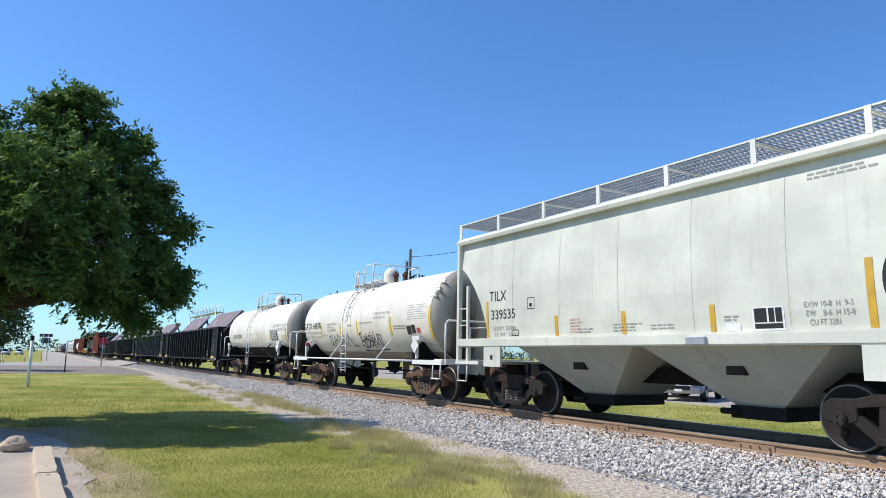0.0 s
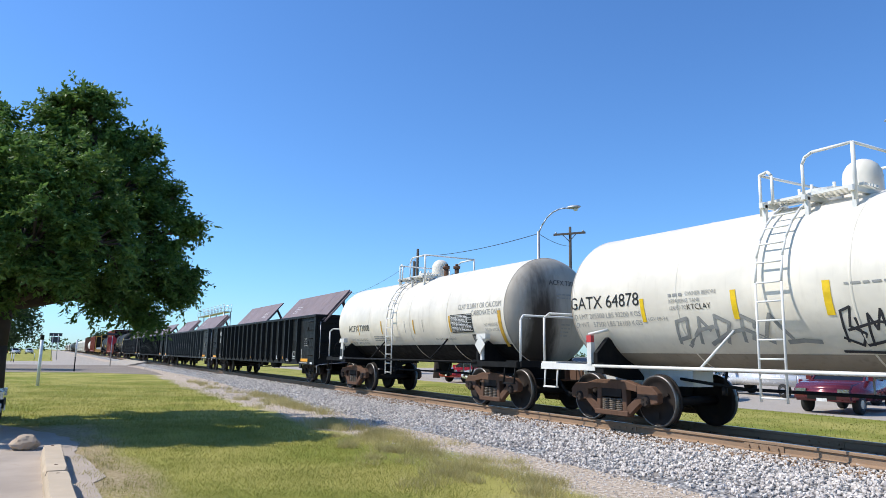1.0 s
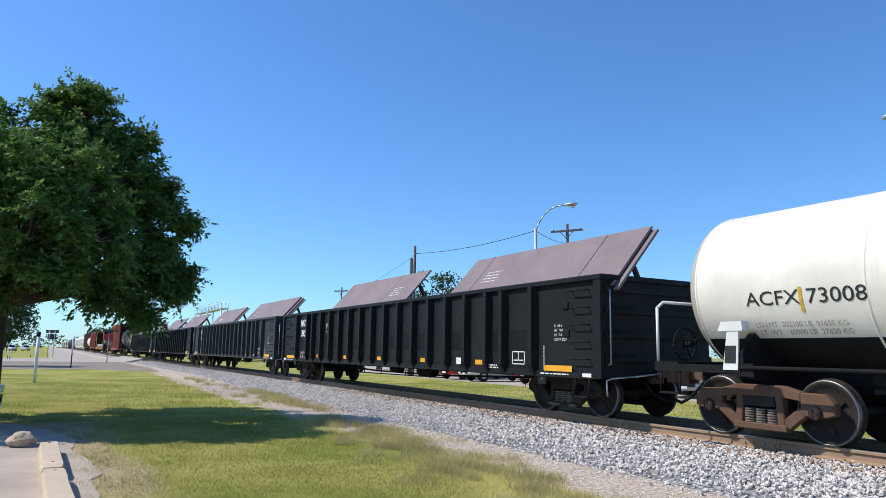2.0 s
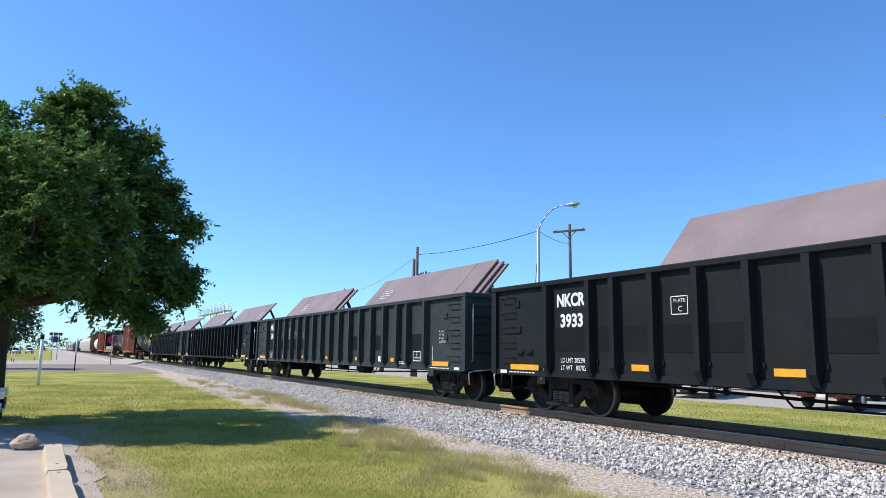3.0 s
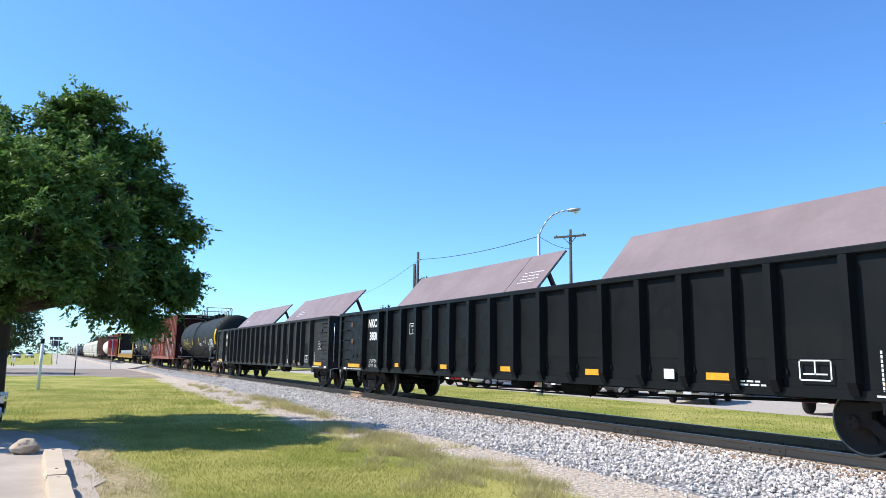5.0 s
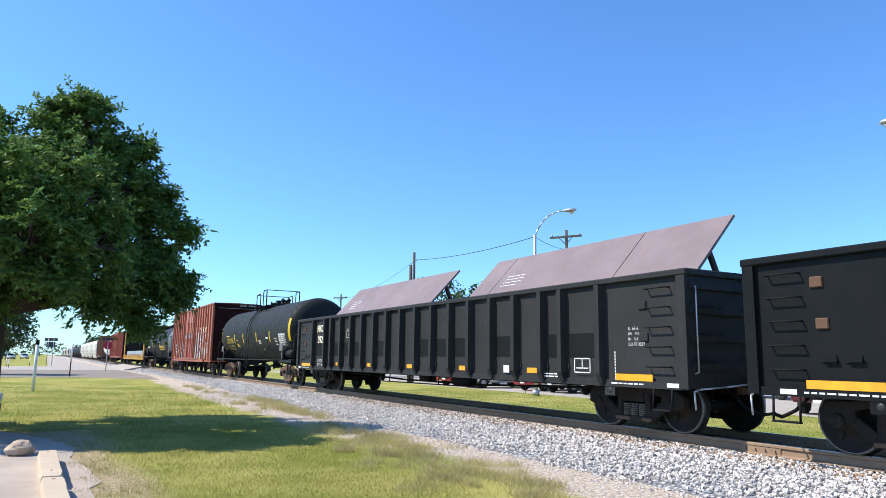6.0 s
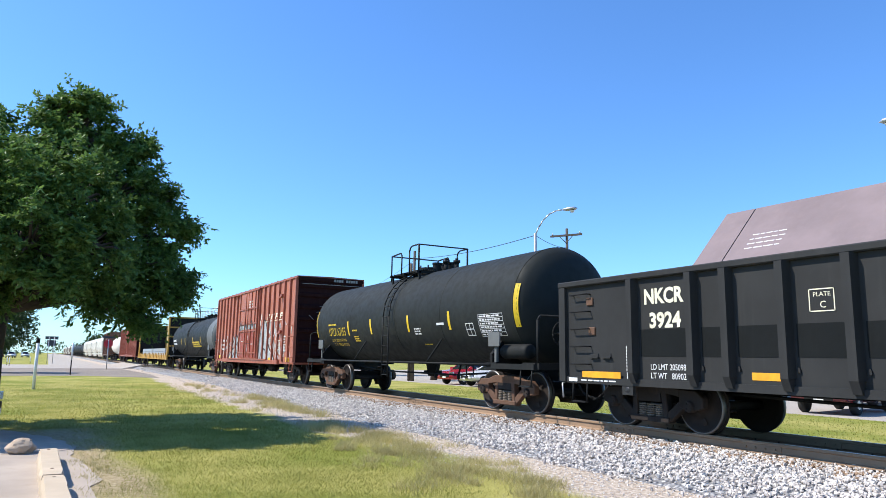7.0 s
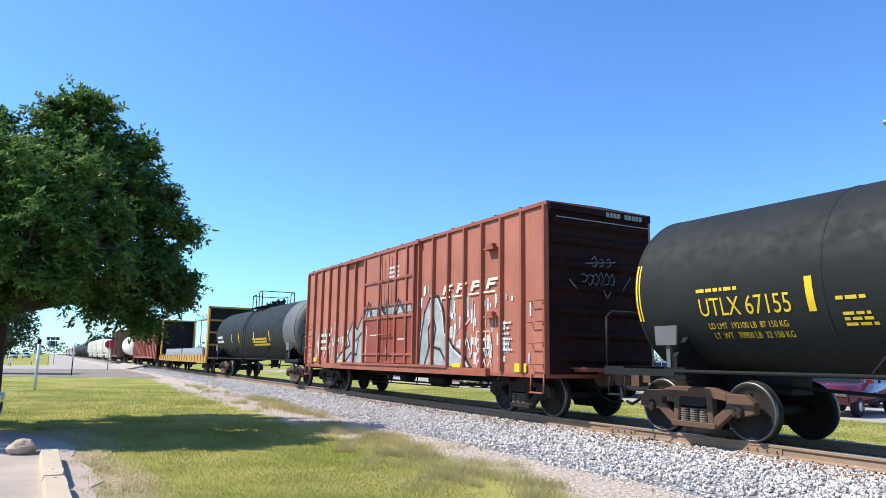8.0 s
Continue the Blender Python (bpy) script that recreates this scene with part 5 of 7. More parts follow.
def box_car(name, label, u0, u1, z1, body, door, rib, near=True):
    car, h = new_car(name, label, u0, u1, "boxcar")
    W, Z0 = 1.46, 0.92
    bm = bmesh.new()
    box(bm, -h, h, -W, W, Z0, z1)
    part("car_body", bm, body, car)
    bm = bmesh.new()
    slab(bm, [(-W - 0.05, z1 - 0.06), (-W - 0.05, z1 + 0.02), (0, z1 + 0.05), (W + 0.05, z1 + 0.02), (W + 0.05, z1 - 0.06)], -h - 0.03, h + 0.03, "yz")
    for i in range(int(2 * h)):
        slab(bm, [(-W - 0.05, z1 + 0.02), (0, z1 + 0.05), (W + 0.05, z1 + 0.02), (W + 0.05, z1 + 0.05), (0, z1 + 0.075), (-W - 0.05, z1 + 0.05)], -h + 0.5 + i, -h + 0.55 + i, "yz")
    part("roof", bm, rib, car, "ridged steel roof")
    xd0, xd1 = -1.78, 1.86
    bm = bmesh.new()
    slab(bm, [(-0.055, 0), (-0.035, -0.085), (0.035, -0.085), (0.055, 0)], Z0 + 0.02, z1 - 0.06, "xy")
    rm = mesh_of("rib", bm, rib)
    xs = [xd1 + 0.12 + i * (h - 0.06 - xd1 - 0.12) / 7 for i in range(8)] + [-h + 0.06 + i * (h - 0.18 + xd0) / 7 for i in range(8)]
    for x in xs:
        for s in (-1, 1):
            o = new("rib", rm)
            o.parent = car
            o.matrix_basis = pose(x, s * W, 0, 0, 0, 0 if s < 0 else 180)
    bm = bmesh.new()
    box(bm, xd0, xd1, -W - 0.10, -W + 0.02, Z0 + 0.14, z1 - 0.12)
    d = part("door", bm, body, car, "sliding plug door with locking bars")
    bm = bmesh.new()
    box(bm, xd0 + 0.03, xd1 - 0.03, -W - 0.104, -W - 0.09, Z0 + 0.16, 2.40)
    part("door_panel", bm, door, d, "darker red repainted lower panel")
    for x in (xd0 + 0.06, -0.55, 0.62, 1.35, xd1 - 0.06):
        bm = bmesh.new()
        box(bm, x - 0.04, x + 0.04, -W - 0.15, -W - 0.098, Z0 + 0.16, z1 - 0.14)
        part("stiffener", bm, rib, d)
    for z in (1.32, 2.42, 2.78, 3.55):
        bm = bmesh.new()
        box(bm, xd0, xd1, -W - 0.143, -W - 0.098, z - 0.035, z + 0.035)
        part("stiffener", bm, rib, d)
    bm = bmesh.new()
    for x in (-0.25, 0.25):
        rod(bm, (x, -W - 0.19, Z0 + 0.2), (x, -W - 0.19, z1 - 0.2), 0.022, 6)
    rod(bm, (-0.5, -W - 0.19, 1.9), (0.5, -W - 0.19, 1.9), 0.02, 6)
    part("locking_bar", bm, rib, d)
    bm = bmesh.new()
    box(bm, -h + 2.2, h - 2.2, -W - 0.12, -W + 0.02, Z0 - 0.10, Z0 + 0.08)
    box(bm, xd0 - 1.9, xd1 + 1.9, -W - 0.16, -W - 0.10, Z0 + 0.06, Z0 + 0.12)
    box(bm, xd0 - 1.9, xd1 + 0.2, -W - 0.14, -W - 0.02, z1 - 0.12, z1 - 0.04)
    box(bm, -h, h, -W - 0.02, W + 0.02, Z0 - 0.08, Z0)
    part("side_sill", bm, rib, car)
    for sx in (-1, 1):
        bm = bmesh.new()
        box(bm, *sorted((sx * h, sx * (h + 0.012))), -W + 0.02, W - 0.02, Z0, z1 - 0.05)
        for z in (1.25, 1.75, 2.25, 2.75, 3.25, 3.75, 4.15):
            slab(bm, [(sx * h, z - 0.13), (sx * (h + 0.07), z - 0.05), (sx * (h + 0.07), z + 0.05), (sx * h, z + 0.13)], -W + 0.08, W - 0.08)
        box(bm, *sorted((sx * h, sx * (h + 0.08))), -W, W, z1 - 0.16, z1 - 0.02)
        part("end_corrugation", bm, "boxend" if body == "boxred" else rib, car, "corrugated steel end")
        grab_irons(car, sx * (h - 0.32), -W - 0.02, 1.12, 4, 0.44, 0.24, rib, 0.11)
        sill_step(car, sx * (h - 0.32), -W - 0.04, Z0, 0.22, rib)
        bm = bmesh.new()
        tube(bm, [(sx * (h + 0.02), -0.9, 1.05), (sx * (h + 0.4), -0.9, 1.05), (sx * (h + 0.4), 0.9, 1.05), (sx * (h + 0.02), 0.9, 1.05)], 0.02, 6)
        box(bm, *sorted((sx * h, sx * (h + 0.42))), -0.8, 0.8, 0.98, 1.03)
        part("crossover_platform", bm, rib, car)
        coupler(car, sx * (h + 0.15), sx)
        truck(car, sx * (h - 1.62), True, near)
    underframe(car, h, Z0)
    return car, h, W


def graffiti_boxcar():
    car, h, W = box_car("boxcar", "faded red-brown steel boxcar with grey graffiti along its side", -26.95, -11.46, 4.53, "boxred", "boxdoor", "boxrib")
    rng = random.Random(11)
    face, proud = ("flat", -W - 0.006), ("flat", -W - 0.106)
    # sign of the owner: slanting plain bars
    vs, fs = [], []
    for i in range(4):
        x = 3.32 + i * 0.70
        for a, b, z0, z1 in ((0.0, 0.12, 2.86, 3.10), (0.12, 0.42, 3.03, 3.10), (0.12, 0.36, 2.93, 2.99), (-0.06, 0.44, 2.76, 2.80)):
            k = len(vs)
            q = (z1 - z0) * 0.45
            o = (z0 - 2.86) * 0.45
            vs += [(x + a + o, z0, 0), (x + b + o, z0, 0), (x + b + o + q, z1, 0), (x + a + o + q, z1, 0)]
            fs.append((k, k + 1, k + 2, k + 3))
    me = raw_mesh("owner_mark", vs, fs, "cream_ink")
    wrap(me, 0, 0, ("flat", -W - 0.040))
    part("owner_mark", me, None, car, "slanted cream bars of the owner's mark")
    mark("reflector", car, [(6.58, 7.02, 0.94, 1.13), (3.86, 4.28, 0.98, 1.10), (-6.75, -6.4, 1.03, 1.18), (-4.05, -3.72, 1.0, 1.1), (0.4, 0.75, 1.12, 1.2)], "yellow_strip", ("flat", -W - 0.038), "yellow reflective strip")
    mark("stencil", car, [(0.1, 0.8, 3.72, 3.80), (0.1, 0.8, 3.86, 3.94), (0.1, 0.8, 3.58, 3.66)], "graf_white", proud)
    mark("stencil", car, lines_of(rng, h - 1.75, h - 1.25, 2.0, 6, 0.12, 0.045), "graf_white", ("flat", -W - 0.032))
    mark("stencil", car, [(5.0, 5.6, 1.45, 1.47), (5.0, 5.6, 1.85, 1.87), (5.0, 5.02, 1.45, 1.87), (5.58, 5.6, 1.45, 1.87), (5.2, 5.22, 1.45, 1.87), (5.4, 5.42, 1.45, 1.87), (5.0, 5.6, 1.65, 1.67)], "cream_ink", ("flat", -W - 0.034))
    mark("stencil", car, lines_of(rng, -h + 1.5, -h + 2.9, 1.95, 3, 0.24, 0.11), "graf_white", ("flat", -W - 0.036))
    # big letters of the graffiti: grey fills, dark edges, white blocks
    fills = [[(2.0, 0.98), (4.75, 0.98), (4.5, 1.22), (3.9, 1.5), (3.45, 1.9), (3.32, 2.5), (3.05, 2.85), (2.6, 2.82), (2.3, 2.45), (2.12, 1.8)],
             [(-4.5, 0.98), (-1.9, 0.98), (-1.86, 2.3), (-2.1, 2.52), (-2.5, 2.12), (-2.9, 2.38), (-3.3, 1.95), (-3.1, 1.6), (-3.9, 1.35), (-4.25, 1.15)],
             [(-1.7, 2.48), (1.7, 2.52), (1.6, 2.75), (0.6, 2.8), (-0.4, 2.72), (-1.6, 2.7)]]
    for i, f in enumerate(fills):
        me = raw_mesh("graffiti", [(x, z, 0) for x, z in f], [tuple(range(len(f)))], "graf_grey")
        wrap(me, 0, 0, ("flat", -W - 0.108) if i == 2 else ("flat", -W - 0.020))
        part("graffiti", me, None, car, "large grey spray-painted letters")
    edge = [f + [f[0]] for f in fills[:2]]
    scribble(car, "graffiti", edge + [[(2.35, 1.05), (2.6, 1.5), (2.55, 2.0), (2.8, 2.35), (2.95, 2.0), (2.85, 1.6)], [(2.6, 1.55), (3.2, 1.45), (3.6, 1.05)], [(-3.6, 1.0), (-3.0, 1.35), (-2.5, 1.3), (-2.35, 1.8)], [(-2.6, 1.75), (-2.1, 2.0)]], 0.075, "graf_dark", ("flat", -W - 0.026), "dark outlines of the letters")
    scribble(car, "graffiti", [[(x - 0.06, z - 0.05) for x, z in f] for f in edge], 0.05, "graf_white", ("flat", -W - 0.023))
    scribble(car, "graffiti", [[(-1.6, 2.5), (-1.3, 2.95), (-1.1, 2.5)], [(-0.6, 2.5), (-0.5, 2.9), (-0.1, 2.55), (0.1, 2.95)], [(0.6, 2.5), (0.9, 2.9), (1.3, 2.5)]], 0.08, "graf_dark", ("flat", -W - 0.152))
    for i in range(170):
        x = rng.choice((rng.uniform(-h + 0.3, -2.3), rng.uniform(2.0, h - 0.5), rng.uniform(3.2, 6.2)))
        z = rng.uniform(1.02, 2.55 if x > 0 else 2.15)
        if 1.9 < x < 2.7 and rng.random() < 0.6:
            z = rng.uniform(2.5, 3.1)
        w, q = rng.uniform(0.03, 0.13), rng.uniform(0.08, 0.36)
        mark("graffiti", car, [(x, x + w, z, z + q)], rng.choice(("graf_white", "graf_white", "graf_grey")), ("flat", -W - 0.002 - 0.0001 * i), "pale spray-painted block")
    mark("graffiti", car, [(-4.6, -3.5, 0.95, 1.25), (1.9, 4.7, 0.94, 1.06), (-1.7, 1.8, 1.07, 1.13)], "graf_grey", ("flat", -W - 0.0195), "grey spray-painted base line")
    scribble(car, "graffiti", [[(-5.6, 1.3), (-5.3, 1.9), (-5.0, 1.3)], [(-4.8, 1.25), (-4.6, 1.85), (-4.3, 1.6), (-4.5, 1.3)], [(-3.9, 1.4), (-3.6, 2.0), (-3.45, 1.6)], [(4.4, 1.3), (4.55, 1.75), (4.75, 1.3)], [(4.3, 1.9), (4.7, 2.2)]], 0.035, "graf_white", ("flat", -W - 0.028))
    scribble(car, "graffiti", [[(-1.55, 1.1), (-1.5, 2.2)], [(-1.2, 1.9), (-0.7, 1.9), (-0.5, 2.05)], [(0.0, 1.3), (0.1, 2.2)], [(0.8, 1.75), (1.4, 1.75)]], 0.035, "graf_white", ("flat", -W - 0.107))
    scribble(car, "graffiti", [[(5.0 + 0.25 * i, 1.05 + 0.25 * j), (5.1 + 0.25 * i, 1.22 + 0.25 * j), (5.15 + 0.25 * i, 1.05 + 0.25 * j)] for i in range(3) for j in range(3)], 0.03, "graf_white", ("flat", -W - 0.030))
    bm = bmesh.new()
    for z in (2.15, 3.75):
        box(bm, h - 2.25, h - 1.85, -W - 0.16, -W, z, z + 0.05)
        box(bm, h - 2.15, h - 1.95, -W - 0.12, -W, z + 0.05, z + 0.15)
    part("bracket", bm, "boxrib", car)
    # writing on the end
    vs, fs = [], []
    for y0, y1, z0, z1 in [(0.1 + 0.11 * i, 0.19 + 0.11 * i, 4.36, 4.47) for i in range(10) if i != 4]:
        k = len(vs)
        vs += [(h + 0.085, y0, z0), (h + 0.085, y1, z0), (h + 0.085, y1, z1), (h + 0.085, y0, z1)]
        fs.append((k, k + 1, k + 2, k + 3))
    part("stencil", raw_mesh("stencil", vs, fs, "grey_ink"), None, car)
    bm = bmesh.new()
    rod(bm, (h + 0.10, -1.3, 4.22), (h + 0.10, 1.42, 4.22), 0.012, 6)
    part("end_handhold", bm, "grey_ink", car, "pale handhold across the end")
    bm = bmesh.new()
    rnd = random.Random(17)
    tag = []
    for i in range(9):                                     # a quick scrawl of loops, and a smaller one above it
        y, z, r2 = (-0.55 + 0.16 * i, 2.95, 0.11) if i < 6 else (-0.25 + 0.2 * (i - 6), 3.32, 0.10)
        tag.append([(y + r2 * rnd.uniform(0.5, 1.1) * math.cos(a), z + r2 * 1.3 * rnd.uniform(0.5, 1.1) * math.sin(a)) for a in (2.6, 1.4, 0.2, -1.2, -2.4)])
    tag += [[(-0.95, 2.9), (-0.75, 2.72)], [(0.55, 2.75), (0.8, 3.05)], [(-0.5, 3.28), (0.35, 3.36)], [(0.0, 2.72), (0.1, 2.55), (0.2, 2.7)]]
    for pts in tag:
        for (a, b), (c, d) in zip(pts, pts[1:]):
            rod(bm, (h + 0.072, a, b), (h + 0.072, c, d), 0.014, 4)
    part("graffiti", bm, "graf_faint", car, "pale scrawl on the car end")


def white_tanks():
    rng = random.Random(4)
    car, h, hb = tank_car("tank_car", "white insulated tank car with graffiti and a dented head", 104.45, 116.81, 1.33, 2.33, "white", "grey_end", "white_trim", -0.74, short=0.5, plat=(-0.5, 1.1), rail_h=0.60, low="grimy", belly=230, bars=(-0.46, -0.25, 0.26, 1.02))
    f = ("tank", 1.338, 2.33, hb)
    lettering(car, "GATX 64878", -5.30, 2.15, 0.34, "black_ink", f, 1.88)
    lettering(car, "LD LMT 205500 LBS 93200 KGS", -5.26, 1.96, 0.135, "grey_ink", f, 1.85)
    lettering(car, "LT WT   57500 LBS 26100 KGS", -5.22, 1.80, 0.135, "grey_ink", f, 1.8)
    lettering(car, "LGV 09-94", -3.25, 1.86, 0.10, "grey_ink", f)
    mark("reflector", car, [(-5.46, -5.37, 1.75, 2.6), (-3.38, -3.29, 1.85, 2.26), (-1.48, -1.38, 1.83, 2.28), (0.0, 0.11, 1.83, 2.3), (2.6, 2.71, 1.82, 2.35), (5.08, 5.19, 1.60, 2.56)], "yellow_strip", f, "yellow upright reflective strip")
    lettering(car, "4' FIBERGLASS INSULATION", 1.42, 2.46, 0.115, "grey_ink", f, 1.15)
    lettering(car, "DO NOT EXCEED 450", 1.42, 2.33, 0.115, "grey_ink", f, 0.85)
    mark("stencil", car, lines_of(rng, -2.72, -2.40, 2.25, 1, 0.085, 0.05) + lines_of(rng, 2.85, 3.7, 2.05, 2, 0.07, 0.03)
         + lines_of(rng, 3.8, 4.6, 1.55, 5, 0.055, 0.03) + lines_of(rng, 0.3, 1.4, 2.22, 1, 0.1, 0.03), "grey_ink", f)
    for x, z, w, wide in ((-2.36, 2.25, "OWNER BEFORE", 0.62), (-2.72, 2.14, "REPAIRING TANK", 0.66), (-2.72, 2.03, "LEASED TO", 0.36)):
        lettering(car, w, x, z, 0.095, "grey_ink", f, wide)
    lettering(car, "KTCLAY", -2.35, 2.02, 0.13, "black_ink", f)
    mark("stencil", car, [(3.72, 3.98, 1.80, 2.05), (4.01, 4.24, 1.83, 2.07)], "black_ink", f, "black and white data panel")
    mark("stencil", car, [(4.32, 4.52, 1.84, 1.98)], "red_mark", f, "small red notice")
    mark("stencil", car, lines_of(rng, 3.8, 5.0, 2.62, 7, 0.065, 0.012), "grey_ink", f, "faint ruled table")
    A, B = [[(0.9, 1.75), (0.95, 2.15), (1.15, 2.2), (1.05, 1.95), (1.3, 1.85), (1.15, 1.7), (0.85, 1.8)], [(1.35, 1.7), (1.45, 2.1), (1.55, 1.9), (1.7, 2.15), (1.75, 1.7)],
            [(1.85, 2.0), (1.9, 1.75), (2.1, 1.8), (2.05, 2.1), (1.85, 2.05)], [(2.2, 2.2), (2.2, 1.75)], [(2.4, 2.1), (2.22, 1.95), (2.45, 1.72)], [(2.55, 2.2), (2.6, 1.8), (2.75, 1.9)],
            [(2.9, 2.15), (2.85, 1.95), (3.05, 1.95)], [(3.02, 2.15), (3.0, 1.7)], [(3.15, 2.1), (3.3, 2.1), (3.15, 1.75), (3.4, 1.75)], [(0.7, 1.62), (2.0, 1.6), (3.5, 1.66)],
            [(1.0, 1.9), (1.6, 2.0), (2.3, 1.9)], [(1.2, 2.05), (1.25, 1.7), (1.6, 1.75), (2.0, 1.95)], [(2.1, 1.68), (2.5, 2.0), (2.8, 1.75)]], \
           [[(-2.9, 1.7), (-2.8, 2.05), (-2.5, 2.1), (-2.6, 1.8), (-2.9, 1.75)], [(-2.35, 1.7), (-2.2, 2.1), (-2.0, 1.9)], [(-1.9, 1.7), (-1.8, 2.12), (-1.5, 2.0), (-1.7, 1.7)],
            [(-1.3, 1.72), (-1.2, 2.1), (-0.95, 2.0), (-1.1, 1.75)], [(-0.4, 1.7), (-0.1, 1.72), (0.2, 1.7)], [(-0.8, 1.8), (-0.6, 2.1), (-0.3, 1.75)], [(-2.7, 1.65), (-2.3, 1.9), (-1.9, 1.95)], [(-2.1, 1.68), (-1.6, 1.85), (-1.2, 1.9), (-0.7, 1.7)]]
    scribble(car, "graffiti", [[(0.11 + (x - 0.85) * 0.69, z - 0.27) for x, z in q] for q in A], 0.035, "graf_dark", f, "black spray tag")
    scribble(car, "graffiti", [[(-2.72 + (x + 2.9) * 0.8, z - 0.22) for x, z in q] for q in B], 0.06, "grey_ink", f, "faded grey spray tag")
    placards(car, h, "white_trim", True)
    # crumpled cladding at the shoulder of the head
    bm = bmesh.new()
    rnd = random.Random(5)
    for i in range(7):
        a = radians(22 + 4.0 * i)
        y, z = -1.315 * math.cos(a), 2.33 + 1.315 * math.sin(a)
        lump = Matrix.Translation((hb - 0.47 + rnd.uniform(-0.09, 0.03), y, z)) @ Matrix.Rotation(rnd.uniform(-0.6, 0.6), 4, "X") @ Matrix.Diagonal((rnd.uniform(0.10, 0.20), 0.045, rnd.uniform(0.05, 0.075), 1))
        bmesh.ops.create_icosphere(bm, subdivisions=2, radius=1.0, matrix=lump)
    for v in bm.verts:
        v.co += Vector((0.02 * noise.noise(v.co * 9), 0.02 * noise.noise(v.co * 11 + Vector((5, 0, 0))), 0.02 * noise.noise(v.co * 10)))
    part("dent", bm, "white", car, "crumpled dent in the cladding")

    car, h, hb = tank_car("tank_car", "white tank car with a black belly and a sooty, shade-darkened grey end", 91.43, 103.76, 1.30, 2.30, "white", "grey_end", "black", -0.75, low="black", short=0.36, top_trim="white_trim", plat=(-0.5, 1.3), rail_h=0.58, belly=218, bars=(-0.46, -0.28, 0.27, 1.25))
    f = ("tank", 1.308, 2.30, hb)
    lettering(car, "ACFX 73008", -4.40, 1.97, 0.29, "black_ink", f, 1.80)
    lettering(car, "CLAY SLURRY OR CALCIUM", 3.22, 2.38, 0.19, "grey_ink", f, 1.98)
    lettering(car, "CARBONATE ONLY", 3.88, 2.20, 0.19, "grey_ink", f, 1.30)
    lettering(car, "NO PRESSURE", 4.42, 1.92, 0.11, "grey_ink", f, 0.58)
    lettering(car, "RELIEF VALVE", 4.44, 1.80, 0.11, "grey_ink", f, 0.58)
    lettering(car, "VENT TANK WHEN UNLOADING", 1.79, 1.62, 0.08, "grey_ink", f, 1.08)
    mark("reflector", car, [(-3.54, -3.49, 1.85, 2.2), (-1.66, -1.59, 1.85, 2.25), (0.60, 0.67, 1.82, 2.22), (2.72, 2.80, 1.82, 2.24), (5.06, 5.19, 1.44, 2.28)], "ochre_strip", f, "ochre upright reflective strip")
    mark("stencil", car, [(2.83, 3.89, 1.80, 2.26)], "black_ink", f, "dark ruled table")
    mark("stencil", car, [(2.85, 3.87, 1.835 + 0.065 * i, 1.845 + 0.065 * i) for i in range(7)] + [(2.84 + 0.27 * i, 2.85 + 0.27 * i, 1.82, 2.24) for i in range(1, 4)]
         + [r for i in range(6) for r in lines_of(rng, 2.88, 3.84, 1.86 + 0.065 * i, 1, 0.05, 0.02)], "white_ink", ("tank", 1.312, 2.30, hb))
    mark("stencil", car, [(3.75, 4.12, 1.50, 1.74)], "black_ink", f)
    mark("stencil", car, [(3.78, 3.88, 1.54, 1.71), (3.90, 3.99, 1.58, 1.71), (4.01, 4.09, 1.58, 1.71)], "grey_ink", ("tank", 1.312, 2.30, hb))
    lettering(car, "LD LMT  202100 LB  91650 KG", -4.33, 1.655, 0.105, "grey_ink", f, 1.38)
    lettering(car, "LT  WT    60900 LB  27650 KG", -4.30, 1.545, 0.105, "grey_ink", f, 1.38)
    mark("stencil", car, lines_of(rng, -2.35, -1.2, 1.76, 3, 0.06, 0.03), "grey_ink", f)
    for x in (0.05, 1.2):
        mark("stencil", car, [(x, x + 0.02, 1.85, 2.2)], "grey_ink", f)
    placards(car, h, "white_trim")
    handbrake(car, -h + 0.30, -0.95, 1.42, -1, "black")
    part("lettering", on_head(word_mesh("ACFX 73008", 0.17), -0.30, 2.90, hb, 1.30, 2.30), None, car)
    for y, z, rows, wide in ((-0.12, 2.66, 2, 0.5), (0.0, 1.95, 4, 0.34), (-0.95, 2.15, 2, 0.16)):
        vs, fs = [], []
        for x0, x1, z0, z1 in lines_of(rng, 0, wide, 0, rows, 0.085, 0.035):
            k = len(vs)
            vs += [(x0, z0, 0), (x1, z0, 0), (x1, z1, 0), (x0, z1, 0)]
            fs.append((k, k + 1, k + 2, k + 3))
        part("stencil", on_head(raw_mesh("stencil", vs, fs, "grey_ink"), y, z, hb, 1.30, 2.30), None, car)


def on_head(me, y, z, hb, r, zc, hd=HEAD):
    """Lays a flat drawing on the domed head of a tank."""
    for v in me.vertices:
        yy, zz = y + v.co.x, z + v.co.y
        k = min(0.999, math.hypot(yy, zz - zc) / r)
        v.co = (hb - hd * (1 - math.sqrt(1 - k * k)) + 0.012, yy, zz)
    if not me.materials:
        me.materials.append(M["black_ink"])
    return me


